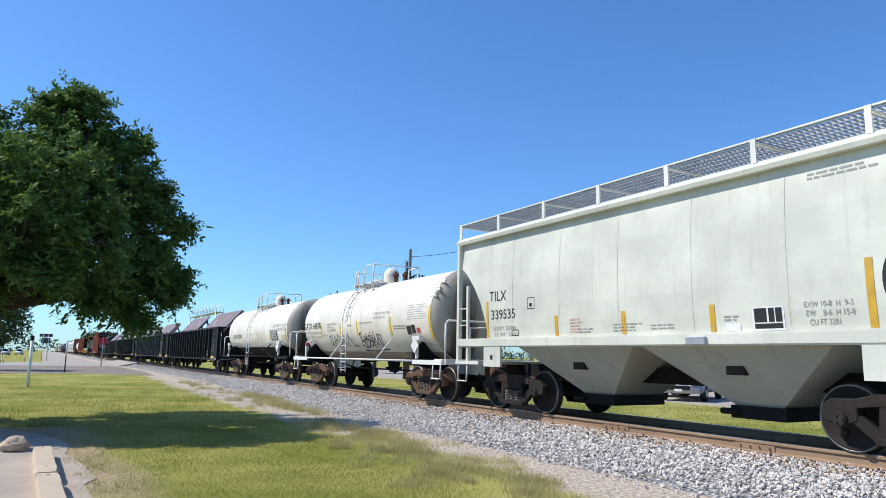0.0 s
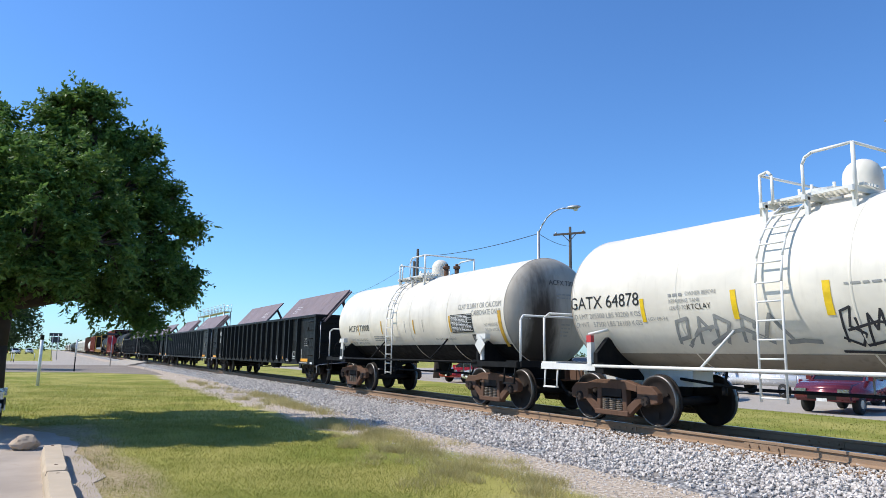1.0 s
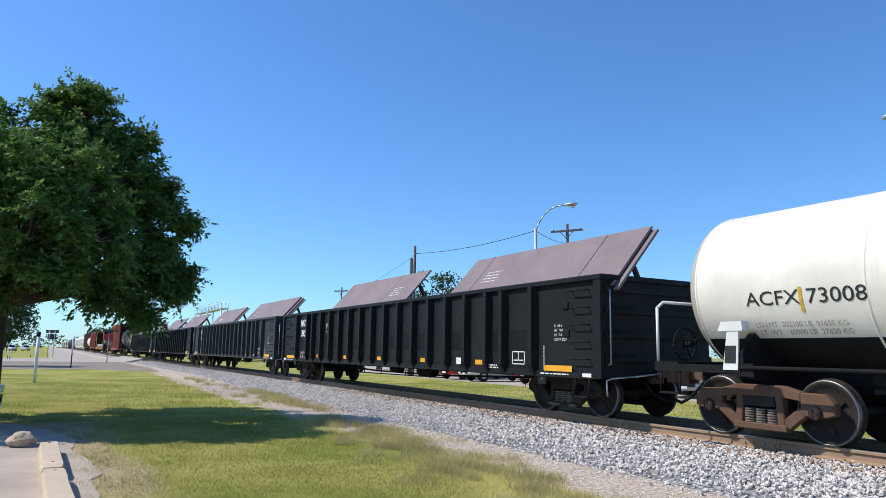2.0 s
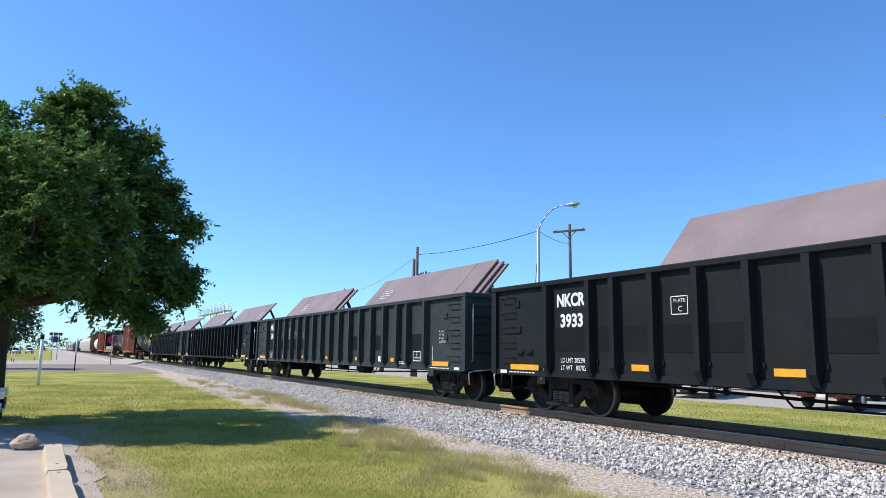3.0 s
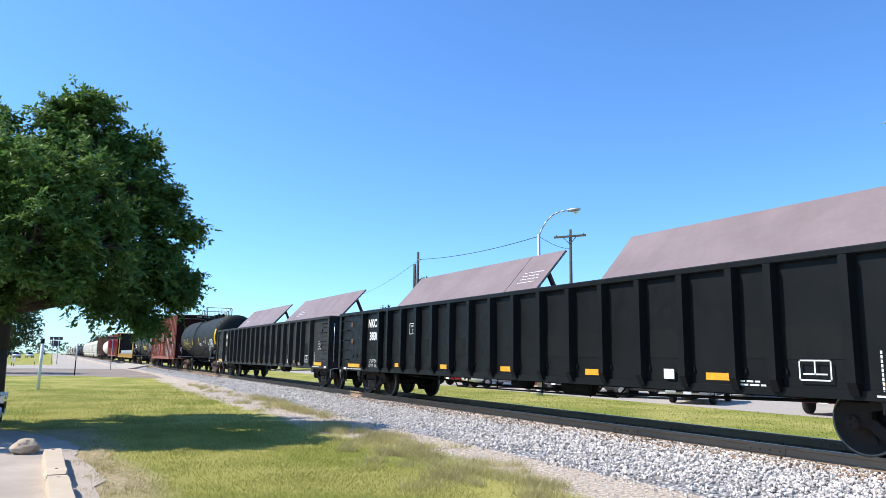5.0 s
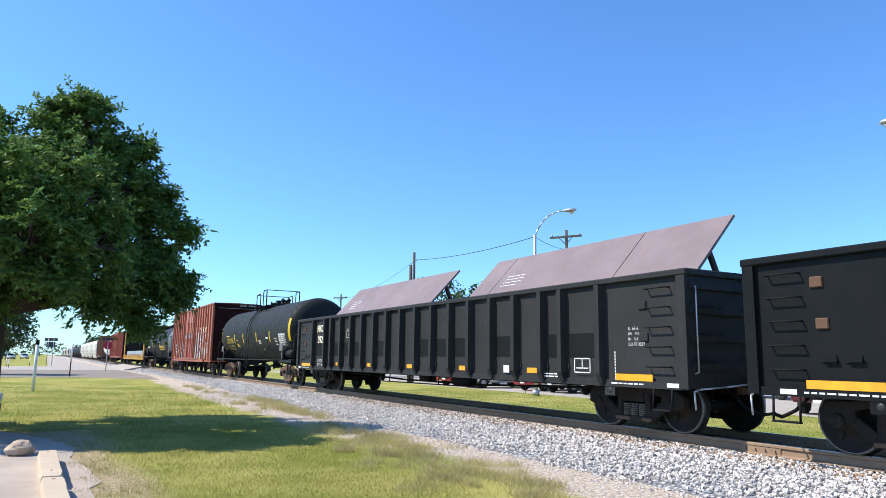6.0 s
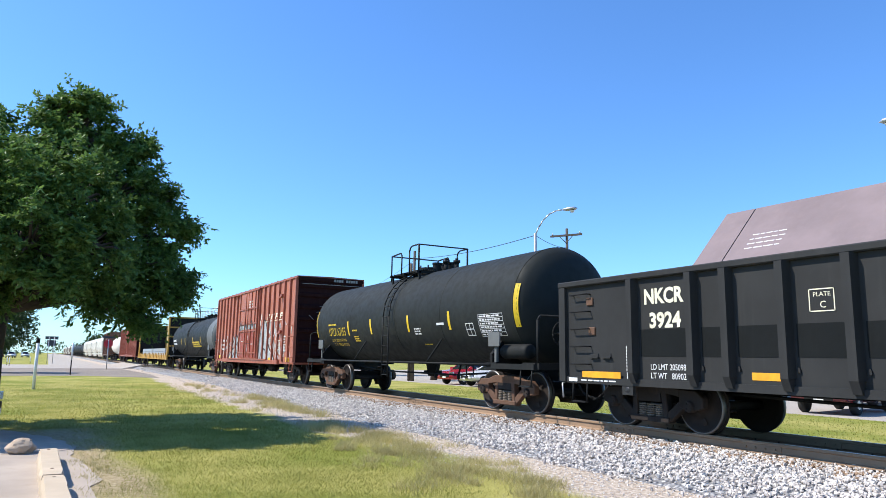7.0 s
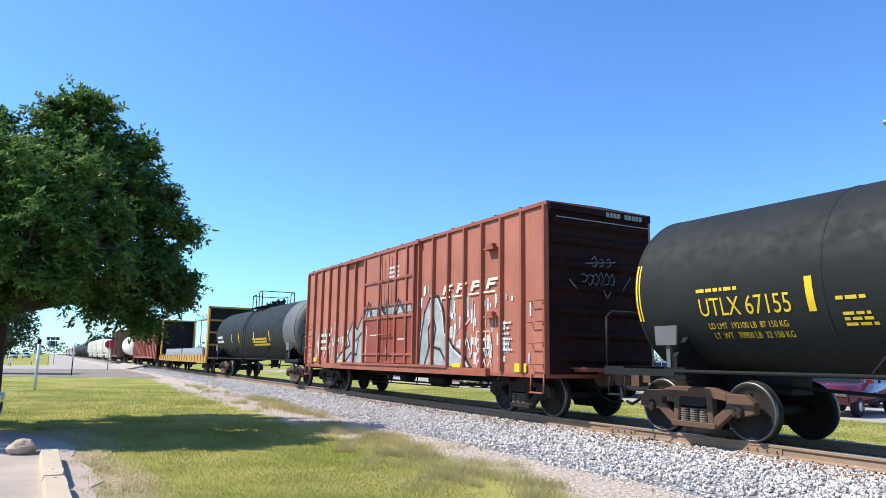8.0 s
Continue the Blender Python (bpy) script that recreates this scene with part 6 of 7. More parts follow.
def placards(car, h, material, post=False):
    for sx in (-1, 1):
        x = sx * (h - 1.6)
        bm = bmesh.new()
        box(bm, x - 0.04, x + 0.04, -1.42, -1.36, 1.1, 1.5)
        if post and sx < 0:
            box(bm, x - 0.06, x + 0.06, -1.47, -1.40, 1.08, 1.50)
            rod(bm, (x - 0.05, -1.43, 1.65), (x + 0.24, -1.20, 1.74), 0.03, 6)
            cap = bmesh.new()
            box(cap, x - 0.063, x + 0.063, -1.475, -1.395, 1.50, 1.63)
            part("reflector", cap, "red_mark", car, "red band on the post")
        elif material == "white_trim" and sx < 0:
            slab(bm, [(x - 0.14, 1.02), (x + 0.12, 1.02), (x + 0.16, 1.62), (x - 0.04, 1.62)], -1.47, -1.44)
            slab(bm, [(x - 0.20, 1.60), (x + 0.24, 1.60), (x + 0.22, 1.74), (x - 0.14, 1.74)], -1.48, -1.32)
            tab = bmesh.new()
            slab(tab, [(x - 0.10, 1.12), (x + 0.09, 1.12), (x + 0.11, 1.38), (x - 0.08, 1.38)], -1.476, -1.47)
            part("notice", tab, "black_ink", car, "dark notice on the bracket")
        elif material == "white_trim":
            slab(bm, [(x - 0.22, 1.48), (x, 1.26), (x + 0.22, 1.48), (x, 1.70)], -1.47, -1.455)
            slab(bm, [(x - 0.2, 1.62), (x + 0.2, 1.62), (x + 0.2, 1.74), (x - 0.2, 1.74)], -1.44, -1.30)
        else:
            slab(bm, [(x - 0.22, 1.48), (x + 0.22, 1.48), (x + 0.24, 1.80), (x - 0.24, 1.80)], -1.47, -1.44)
        part("placard_holder", bm, material, car, "placard holder on a bracket")


def dark_tanks():
    rng = random.Random(6)
    for u0, u1, first in ((-9.92, 5.0, True), (-45.6, -27.9, False)):
        label = "charcoal grey tank car with yellow markings" if first else "charcoal grey tank car with a mid grey band and worn lettering"
        car, h, hb = tank_car("tank_car", label, u0, u1, 1.41, 2.41, "charcoal", "charcoal" if first else "midgrey", "charcoal_low", 0.0 if first else -0.5, dome_white=False, short=0.45, plat=(-1.05, 1.0), rail_h=0.78, bars=(-1.05, -0.32, 0.22, 0.85))
        f = ("tank", 1.418, 2.41, hb)
        if first:
            lettering(car, "UTLX 67155", -5.24, 1.93, 0.40, "yellow_ink", f, 1.57)
            lettering(car, "LD LMT  192100 LB  87 150 KG", -5.14, 1.73, 0.13, "yellow_ink", f, 1.36)
            lettering(car, "LT  WT   70900 LB  32 150 KG", -5.10, 1.58, 0.13, "yellow_ink", f, 1.36)
            mark("stencil", car, lines_of(rng, -5.25, -4.3, 2.30, 1, 0.1, 0.055) + lines_of(rng, -3.0, -2.5, 2.05, 1, 0.1, 0.05)
                 + lines_of(rng, -2.95, -2.5, 1.85, 3, 0.07, 0.04) + lines_of(rng, 1.9, 2.4, 1.55, 1, 0.06, 0.03), "yellow_ink", f)
            mark("stencil", car, lines_of(rng, 1.6, 2.05, 1.98, 3, 0.07, 0.04) + [(4.42, 4.44, 1.75, 2.06), (4.42, 4.78, 1.75, 1.77), (4.42, 4.78, 2.04, 2.06), (4.76, 4.78, 1.75, 2.06), (4.6, 4.62, 1.75, 2.06), (4.42, 4.78, 1.9, 1.92),
                                                                            (2.95, 3.35, 2.06, 2.12)], "white_ink", f)
            mark("stencil", car, [(5.05, 6.1, 1.72 + 0.085 * i, 1.732 + 0.085 * i) for i in range(7)] + [(5.05, 5.06, 1.72, 2.23), (6.09, 6.1, 1.72, 2.23), (5.5, 5.51, 1.72, 2.23), (5.75, 5.76, 1.72, 2.23)]
                 + [r for i in range(6) for r in lines_of(rng, 5.1, 6.05, 1.75 + 0.085 * i, 1, 0.05, 0.035)], "white_ink", f, "white ruled table")
            xs = [-hb + 0.44, -3.40, -1.48, 1.2, 3.58, hb - 0.46]
        else:
            mark("stencil", car, lines_of(rng, -hb + 0.9, -hb + 2.6, 2.2, 2, 0.25, 0.14), "white_ink", f)
            mark("stencil", car, lines_of(rng, 0.8, 4.2, 2.0, 3, 0.14, 0.09), "yellow_ink", f)
            bm = bmesh.new()
            lathe(bm, [(hb - 2.2, 1.413), (hb - HEAD, 1.413)], (0, 0, 2.41), "x", 72)
            part("pale_band", bm, "midgrey", car, "mid grey band round the shell")
            xs = [-3.9, -2.2, 1.05, 3.9]
        mark("reflector", car, [(x, x + 0.11, 1.92 if abs(x) < 5 else 1.9, 2.4 if abs(x) < 5 else 2.88) for x in xs], "yellow_strip", f, "yellow upright reflective strips")
        placards(car, h, "midgrey")
        if first:
            bm = bmesh.new()
            lathe(bm, [(-0.5, 0), (-0.5, 0.15), (-0.45, 0.17), (0.45, 0.17), (0.5, 0.15), (0.5, 0)], (h - 1.1, -1.15, 1.36), "x", 20)
            part("air_reservoir", bm, "charcoal_low", car, "air reservoir on the end platform")
            handbrake(car, h - 0.25, -0.55, 1.75, 1, "charcoal_low")


def bulkhead_flat():
    car, h = new_car("bulkhead_flatcar", "weathered yellow bulkhead flatcar with dark end frames", -69.3, -47.4, "flatcar")
    bm = bmesh.new()
    box(bm, -h, h, -1.42, 1.42, 0.98, 1.12)
    box(bm, -h, h, -1.46, -1.36, 0.72, 1.14)
    box(bm, -h, h, 1.36, 1.46, 0.72, 1.14)
    for i in range(20):
        box(bm, -h + 0.6 + i * 1.08, -h + 0.75 + i * 1.08, -1.5, -1.45, 0.8, 1.3)
    part("deck", bm, "yellowcar", car)
    for sx in (-1, 1):
        bm = bmesh.new()
        box(bm, *sorted((sx * h, sx * (h - 0.12))), -1.4, 1.4, 1.1, 4.3)
        # near-black lining colour puts the bulkhead's shade into its paint
        part("bulkhead", bm, "gondola_in", car, "tall end bulkhead, coloured dark for its shaded face")
        bm = bmesh.new()
        for y in (-1.42, 1.36):
            box(bm, *sorted((sx * (h + 0.02), sx * (h - 0.5))), y, y + 0.1, 1.1, 4.4)
        box(bm, *sorted((sx * (h + 0.02), sx * (h - 0.3))), -1.42, 1.46, 4.3, 4.42)
        for z in (1.9, 2.7, 3.5):
            box(bm, *sorted((sx * (h + 0.03), sx * (h - 0.05))), -1.4, 1.4, z - 0.06, z + 0.06)
        part("bulkhead_frame", bm, "yellowcar", car)
        coupler(car, sx * h, sx)
        truck(car, sx * (h - 2.0), True, False)
    underframe(car, h, 0.98)
    load = thing("beam_load", "low stack of grey beams on the flatcar", "load")
    load.location = (-58.3, DC, RT)
    TRAIN.append((load, -58.3))
    for i, (a, b) in enumerate(((-8.5, -0.2), (0.2, 8.5))):
        for k in range(2):
            for j in range(4):
                bm = bmesh.new()
                box(bm, a + 0.1 * k, b - 0.1 * k, -1.25 + 0.63 * j, -0.66 + 0.63 * j, 1.13 + 0.30 * k, 1.41 + 0.30 * k)
                part("beam", bm, "galv", load)


def far_hopper(name, u0, u1, body, label):
    car, h = new_car(name, label, u0, u1, "hopper car")
    bm = bmesh.new()
    sec = [(-1.42, 1.5), (-1.52, 2.2), (-1.52, 3.4), (-1.40, 4.0), (-0.9, 4.3), (0.9, 4.3), (1.40, 4.0), (1.52, 3.4), (1.52, 2.2), (1.42, 1.5)]
    slab(bm, sec, -h + 0.9, h - 0.9, "yz")
    part("hopper_body", bm, body, car)
    bm = bmesh.new()
    for i in range(9):
        x = -h + 1.2 + i * (2 * h - 2.4) / 8
        box(bm, x - 0.05, x + 0.05, -1.56, -1.50, 1.6, 3.5)
    box(bm, -h, h, -1.3, 1.3, 1.05, 1.2)
    box(bm, -h + 0.3, h - 0.3, -0.5, 0.5, 4.4, 4.46)
    part("frame", bm, body, car)
    for i in range(3):
        x = (i - 1) * (h - 1.5) * 0.62
        bm = bmesh.new()
        slab(bm, [(x - 1.9, 1.5), (x + 1.9, 1.5), (x + 0.4, 0.5), (x - 0.4, 0.5)], -1.2, 1.2)
        part("discharge_bay", bm, body, car)
    for sx in (-1, 1):
        coupler(car, sx * h, sx)
        truck(car, sx * (h - 1.8), True, False)
    return car


def far_tank(u0, u1, body, label):
    car, h = new_car("tank_car", label, u0, u1, "tank car")
    hb, r, zc = h - 0.7, 1.42, 2.42
    bm = bmesh.new()
    lathe(bm, [(-hb, 0), (-hb + 0.06, 0.7), (-hb + 0.4, r), (hb - 0.4, r), (hb - 0.06, 0.7), (hb, 0)], (0, 0, zc), "x", 32)
    part("tank_shell", bm, body, car)
    bm = bmesh.new()
    box(bm, -h, -h + 3, -1.3, 1.3, 0.95, 1.08)
    box(bm, h - 3, h, -1.3, 1.3, 0.95, 1.08)
    lathe(bm, [(3.8, 0.3), (4.15, 0.3), (4.2, 0)], (0, 0, 0), "z", 12)
    tube(bm, [(-1.2, -0.8, 3.8), (-1.2, -0.8, 4.5), (1.2, -0.8, 4.5), (1.2, -0.8, 3.8)], 0.03, 5)
    part("platform", bm, "black", car)
    for sx in (-1, 1):
        coupler(car, sx * h, sx)
        truck(car, sx * (h - 1.8), True, False)


def build_train():
    covered_hopper("covered_hopper", 117.55, 129.35)
    white_tanks()
    rng = random.Random(2)
    tops = ((-0.17, 3.76), (-0.20, 3.71), (-0.15, 3.75), (-0.05, 3.80))
    colours = ("black-green", "dark green", "glossy black", "faded dark grey")
    fronts = ((3.65, 10.1, (4.6, 8.9), 2), (2.4, 9.6, (2.95, 8.6), 3), (2.8, 9.85, (8.3,), 1), (2.5, 9.93, (3.4, 7.8), 1))
    backs = ((-5.4, 0.95, (-1.0,), 1), (-6.95, -0.65, (-5.65, -1.25), 2), (-6.6, 0.7, (-0.6,), 1), (-7.1, 0.4, (-6.5,), 1))
    for i, (u0, u1, num) in enumerate(((70.15, 90.2, "3933"), (48.75, 68.82, "3906"), (27.0, 47.35, "3830"), (5.9, 25.78, "3924"))):
        gondola("gondola", u0, u1, num, rng, "gondola_" + "abcd"[i], colours[i] + " steel gondola loaded with leaning steel plates", tag=i == 1)
        for x0, x1, cuts, count in (fronts[i], backs[i]):
            plate_load((u0 + u1) / 2, x0, x1, cuts, count, rng, tops[i], 0.33 if i == 1 and x0 < 0 else 0.17)
    dark_tanks()
    graffiti_boxcar()
    bulkhead_flat()
    box_car("boxcar", "weathered red boxcar far along the train", -92.2, -71.6, 4.4, "boxred", "boxdoor", "boxrib", False)
    far_tank(-110.2, -94.0, "white", "pale tank car far along the train")
    box_car("boxcar", "brown boxcar far along the train", -127.5, -111.9, 4.7, "browncar", "browncar", "browncar", False)
    for k in range(4):
        far_hopper("covered_hopper", -149.0 - 20.2 * k, -129.6 - 20.2 * k, "white", "white covered hopper far along the train")
    for k in range(6):
        far_tank(-229.0 - 18.4 * k, -211.4 - 18.4 * k, "charcoal", "dark tank car far along the train")
    for k in range(10):
        far_hopper("covered_hopper", -341.0 - 19.4 * k, -322.4 - 19.4 * k, ("hopper", "browncar", "white")[k % 3], "covered hopper near the far end of the train")


build_train()


# ---- trees ----
def leaf_cloud(name, centres, radii, per, size, rng, material, droop=0.25):
    """Small pointed leaves in clumps, two triangles each, as one mesh."""
    per = np.broadcast_to(per, (len(centres),))
    n = int(per.sum())
    c = np.repeat(centres, per, 0)
    r = np.repeat(radii, per, 0)[:, None]
    off = rng.normal(size=(n, 3))
    off /= np.linalg.norm(off, axis=1)[:, None]
    off *= (rng.random((n, 1)) ** 0.45) * r
    off[:, 2] *= 0.75
    p = c + off
    a = rng.normal(size=(n, 3)) + off / r * 0.6
    a[:, 2] -= droop
    a /= np.linalg.norm(a, axis=1)[:, None]
    up = rng.normal(size=(n, 3)) + np.array((0, 0, 0.8))
    b = np.cross(a, up)
    b /= np.linalg.norm(b, axis=1)[:, None] + 1e-9
    s = size * (0.6 + 0.8 * rng.random((n, 1)))
    fold = np.cross(a, b) * s * 0.12
    v = np.stack([p - a * s * 0.5, p + b * s * 0.26 + fold, p + a * s * 0.5, p - b * s * 0.26 + fold], 1).reshape(-1, 3)
    f = np.arange(n * 4).reshape(n, 4)
    me = bpy.data.meshes.new(name)
    me.from_pydata(v.tolist(), [], f.tolist())
    me.materials.append(M[material])
    return me


def limb(bm, pts, r0, r1, seg=9):
    n = len(pts) - 1
    for i, (a, b) in enumerate(zip(pts, pts[1:])):
        rod(bm, a, b, r0 + (r1 - r0) * i / n, seg, r0 + (r1 - r0) * (i + 1) / n)


def spray_leaves(name, roots, ways, lengths, per, size, rng, material):
    """Leafy twigs: leaves set in turn along each twig, two triangles a leaf, in one mesh."""
    n = len(roots)
    k = (np.arange(per) + 0.6) / per
    t = np.repeat(k[None], n, 0) * (0.9 + 0.2 * rng.random((n, per)))
    p = roots[:, None, :] + ways[:, None, :] * (lengths[:, None] * t)[:, :, None]
    p[:, :, 2] -= (0.22 * lengths[:, None] * t ** 2)
    side = np.cross(ways, np.array((0, 0, 1.0)) + 0.3 * rng.normal(size=(n, 3)))
    side /= np.linalg.norm(side, axis=1)[:, None] + 1e-9
    sgn = np.where(np.arange(per) % 2 == 0, 1.0, -1.0)[None, :, None]
    a = ways[:, None, :] * 0.6 + side[:, None, :] * sgn * 0.8 + 0.45 * rng.normal(size=(n, per, 3))
    a[:, :, 2] -= 0.25
    a /= np.linalg.norm(a, axis=2)[:, :, None]
    b = np.cross(a, np.array((0, 0, 1.0)) + 0.55 * rng.normal(size=(n, per, 3)))
    b /= np.linalg.norm(b, axis=2)[:, :, None] + 1e-9
    sz = size * (0.65 + 0.7 * rng.random((n, per, 1)))
    fold = np.cross(a, b) * sz * 0.10
    v = np.stack([p, p + a * sz * 0.55 + b * sz * 0.24 + fold, p + a * sz, p + a * sz * 0.55 - b * sz * 0.24 + fold], 2).reshape(-1, 3)
    me = bpy.data.meshes.new(name)
    me.from_pydata(v.tolist(), [], np.arange(n * per * 4).reshape(-1, 4).tolist())
    me.materials.append(M[material])
    return me


def big_tree():
    rng = np.random.default_rng(12)
    base = Vector((-19.6, -1.25, 0))
    tree = thing("broadleaf_tree", "tall dark green broadleaf tree with low drooping boughs on the lawn", "tree", m=Matrix.Translation(base))
    # lobes of the crown: across, height, radius, depth
    lobes = [(1.25, 7.92, 0.50, 0.0), (1.75, 7.98, 0.33, 0.1), (1.70, 7.15, 0.95, 0.2), (0.75, 7.2, 0.85, -0.3), (2.40, 6.75, 0.80, 0.0), (2.9, 7.25, 0.28, 0.0), (2.70, 6.0, 0.80, 0.3), (3.15, 5.35, 0.70, -0.2),
             (3.50, 4.75, 0.85, 0.2), (3.30, 4.0, 0.80, 0.5), (3.25, 3.35, 0.75, 0.2), (4.05, 3.45, 0.42, 0.2), (2.85, 2.75, 0.62, 0.4), (3.35, 2.55, 0.42, 0.4), (2.3, 3.2, 0.7, 1.2), (4.30, 5.05, 0.28, 0.0), (3.75, 5.75, 0.28, 0.0),
             (1.70, 5.7, 1.35, 2.3), (1.70, 5.7, 1.3, -2.0), (0.40, 5.9, 1.35, 2.6), (0.40, 5.9, 1.3, -2.3), (2.10, 4.4, 1.20, 2.9), (2.00, 4.5, 1.1, -2.4), (0.70, 4.3, 1.15, 3.3), (0.60, 4.4, 1.1, -2.6), (1.1, 3.5, 0.6, 3.2),
             (-0.70, 6.5, 1.25, 0.4), (-0.80, 4.9, 1.30, 2.6), (-0.9, 4.9, 1.3, -1.8), (-1.90, 5.9, 1.45, 0.6), (-2.40, 4.4, 1.3, 2.4), (-2.4, 4.3, 1.2, -1.4), (-3.2, 4.6, 1.2, 0.5), (0.15, 3.5, 0.55, 1.0), (1.55, 3.25, 0.5, 0.2), (-0.6, 3.5, 0.5, 1.6),
             (4.25, 3.55, 0.36, 0.0), (3.85, 3.25, 0.50, 0.3), (-0.9, 3.15, 0.60, 0.8), (-0.1, 3.05, 0.42, 1.2)]
    heart = np.array((0.2, 0.4, 4.2))
    roots, ways, lens = [], [], []
    tips = []
    for y, z, r, dx in lobes:
        dx += 0.5
        k = (19.6 - dx) / 19.6                            # a lobe that stands nearer is lower and smaller
        c = np.array((dx, (y - 1.25) * k + 1.25, 1.64 + (z - 1.64) * k))
        r = r * k
        n = int(17 * r * r) + 5
        d = rng.normal(size=(n, 3))
        d /= np.linalg.norm(d, axis=1)[:, None]
        hub = c + d * (r * (0.45 + 0.5 * rng.random((n, 1)) ** 0.7)) * np.array((1.25, 1.0, 0.92))
        tips.append((c, r, hub))
        for q, o in zip(hub, d):
            m = 13
            out = o * 0.8 + (q - heart) / np.linalg.norm(q - heart) * 0.5
            w = out[None] * 0.75 + rng.normal(size=(m, 3)) * 0.62
            w[:, 2] = w[:, 2] * 0.7 + 0.10
            w /= np.linalg.norm(w, axis=1)[:, None]
            roots.append(q[None] - out[None] * 0.12 + rng.normal(size=(m, 3)) * 0.09)
            ways.append(w)
            lens.append(0.30 + 0.32 * rng.random(m) ** 2)
    roots, ways, lens = np.concatenate(roots), np.concatenate(ways), np.concatenate(lens)
    keep = roots[:, 2] + ways[:, 2] * lens > 2.0
    part("crown", spray_leaves("crown", roots[keep], ways[keep], lens[keep], 20, 0.125, rng, "leaf"), None, tree, "dense dark green leaves")
    bm = bmesh.new()
    limb(bm, [(0, 0, -0.1), (0.05, 0.03, 0.7), (0.02, 0.04, 1.7), (-0.05, 0.12, 2.7)], 0.36, 0.25, 12)
    part("trunk", bm, "bark", tree)
    for c, r, hub in tips:
        bm = bmesh.new()
        a, b = Vector((-0.05, 0.12, 2.6)), Vector(c)
        mid = a.lerp(b, 0.5) + Vector((0.1, 0.0, 0.35))
        limb(bm, [a, mid, b], 0.12, 0.045, 7)
        for q in hub[:7]:
            e = Vector(q)
            limb(bm, [b.lerp(mid, 0.25), b.lerp(e, 0.6) + Vector((0, 0, 0.08)), e], 0.04, 0.012, 5)
        part("limb", bm, "bark", tree)


def far_tree(x, y, height, spread, seed, per=60, leaf=0.3, label="green tree in the distance"):
    rng = np.random.default_rng(seed)
    tree = thing("broadleaf_tree", label, "tree", "far trees", m=pose(x, y, 0))
    n = 46
    d = rng.normal(size=(n, 3))
    d /= np.linalg.norm(d, axis=1)[:, None]
    c = d * (0.3 + 0.7 * rng.random((n, 1)) ** 0.6) * np.array((spread, spread, height * 0.36)) + np.array((0, 0, height * 0.60))
    part("crown", leaf_cloud("crown", c, np.full(n, spread * 0.34), per, leaf, rng, "leaf_far"), None, tree)
    bm = bmesh.new()
    limb(bm, [(0, 0, -0.1), (0.1, 0.05, height * 0.25), (0, 0, height * 0.7)], height * 0.035, height * 0.012, 8)
    part("trunk", bm, "bark", tree)


def far_trees():
    far_tree(-66.0, -3.8, 7.0, 3.0, 31, 170, 0.24, "small round tree beside the road")
    far_tree(-74.0, -9.5, 6.5, 3.0, 32, 90, 0.3)
    for i, (x, y, h) in enumerate(((-46.5, 25.5, 8.2), (-41.0, 25.4, 7.2), (-52.0, 31.0, 7.5), (-60, 27, 6.5), (-33.0, 50.0, 6.0), (-27.5, 47.5, 5.2), (-22.0, 52.0, 5.6))):
        far_tree(x, y, h, h * 0.3, 40 + i)
    for i in range(9):
        far_tree(-330 - 22 * i, 21 + 3.5 * (i % 3), 9 + 2 * (i % 2), 4.5, 60 + i, 40, 0.8)
    for i in range(8):
        far_tree(-180 - 14 * i, -10 - 7 * (i % 4) - 4 * i, 6 + (i % 3), 3.5, 80 + i, 40, 0.6)
    rng = np.random.default_rng(9)
    c = []
    for i in range(420):
        ang = rng.uniform(radians(20), radians(190))
        rad = rng.uniform(520, 700)
        c.append((rad * math.cos(ang + math.pi * 0.15) , rad * math.sin(ang), rng.uniform(1, 7)))
    me = leaf_cloud("far_wood", np.array(c), np.full(len(c), 7.0), 34, 2.2, rng, "leaf_far")
    tagged(new("far_wood", me), "low belt of distant trees on the horizon", "woodland", kind="stuff")


# ---- poles, lamps, signs ----
def street_lamp(x, y, top, arm_x, arm_y, label):
    lamp = thing("street_lamp", label, "street lamp", "street lamps", m=pose(x, y, 0))
    bm = bmesh.new()
    rod(bm, (0, 0, 0), (0, 0, top), 0.11, 12, 0.07)
    rod(bm, (0, 0, 0), (0, 0, 0.25), 0.17, 12)
    part("pole", bm, "galv", lamp)
    bm = bmesh.new()
    d = Vector((arm_x, arm_y, 0))
    pts = [Vector((0, 0, top - 0.1)) + d * k + Vector((0, 0, z)) for k, z in ((0, 0), (0.12, 0.4), (0.28, 0.75), (0.48, 1.0), (0.7, 1.12), (0.9, 1.13))]
    tube(bm, pts, 0.035, 7)
    part("arm", bm, "galv", lamp, "curved tube arm")
    bm = bmesh.new()
    e = pts[-1]
    u = d.normalized()
    lathe(bm, [(0, 0.03), (0.06, 0.08), (0.3, 0.14), (0.58, 0.12), (0.72, 0.0)], (0, 0, 0), "x", 14)
    bmesh.ops.transform(bm, matrix=Matrix.Translation(e) @ u.to_track_quat("X", "Z").to_matrix().to_4x4() @ Matrix.Diagonal((1.1, 1.2, 0.7, 1)), verts=bm.verts)
    head = part("lamp_head", bm, "galv", lamp, "grey cobra-head lamp")
    bm = bmesh.new()
    lathe(bm, [(0.32, 0.0), (0.30, 0.09), (0.22, 0.12)], (0, 0, 0), "z", 12)
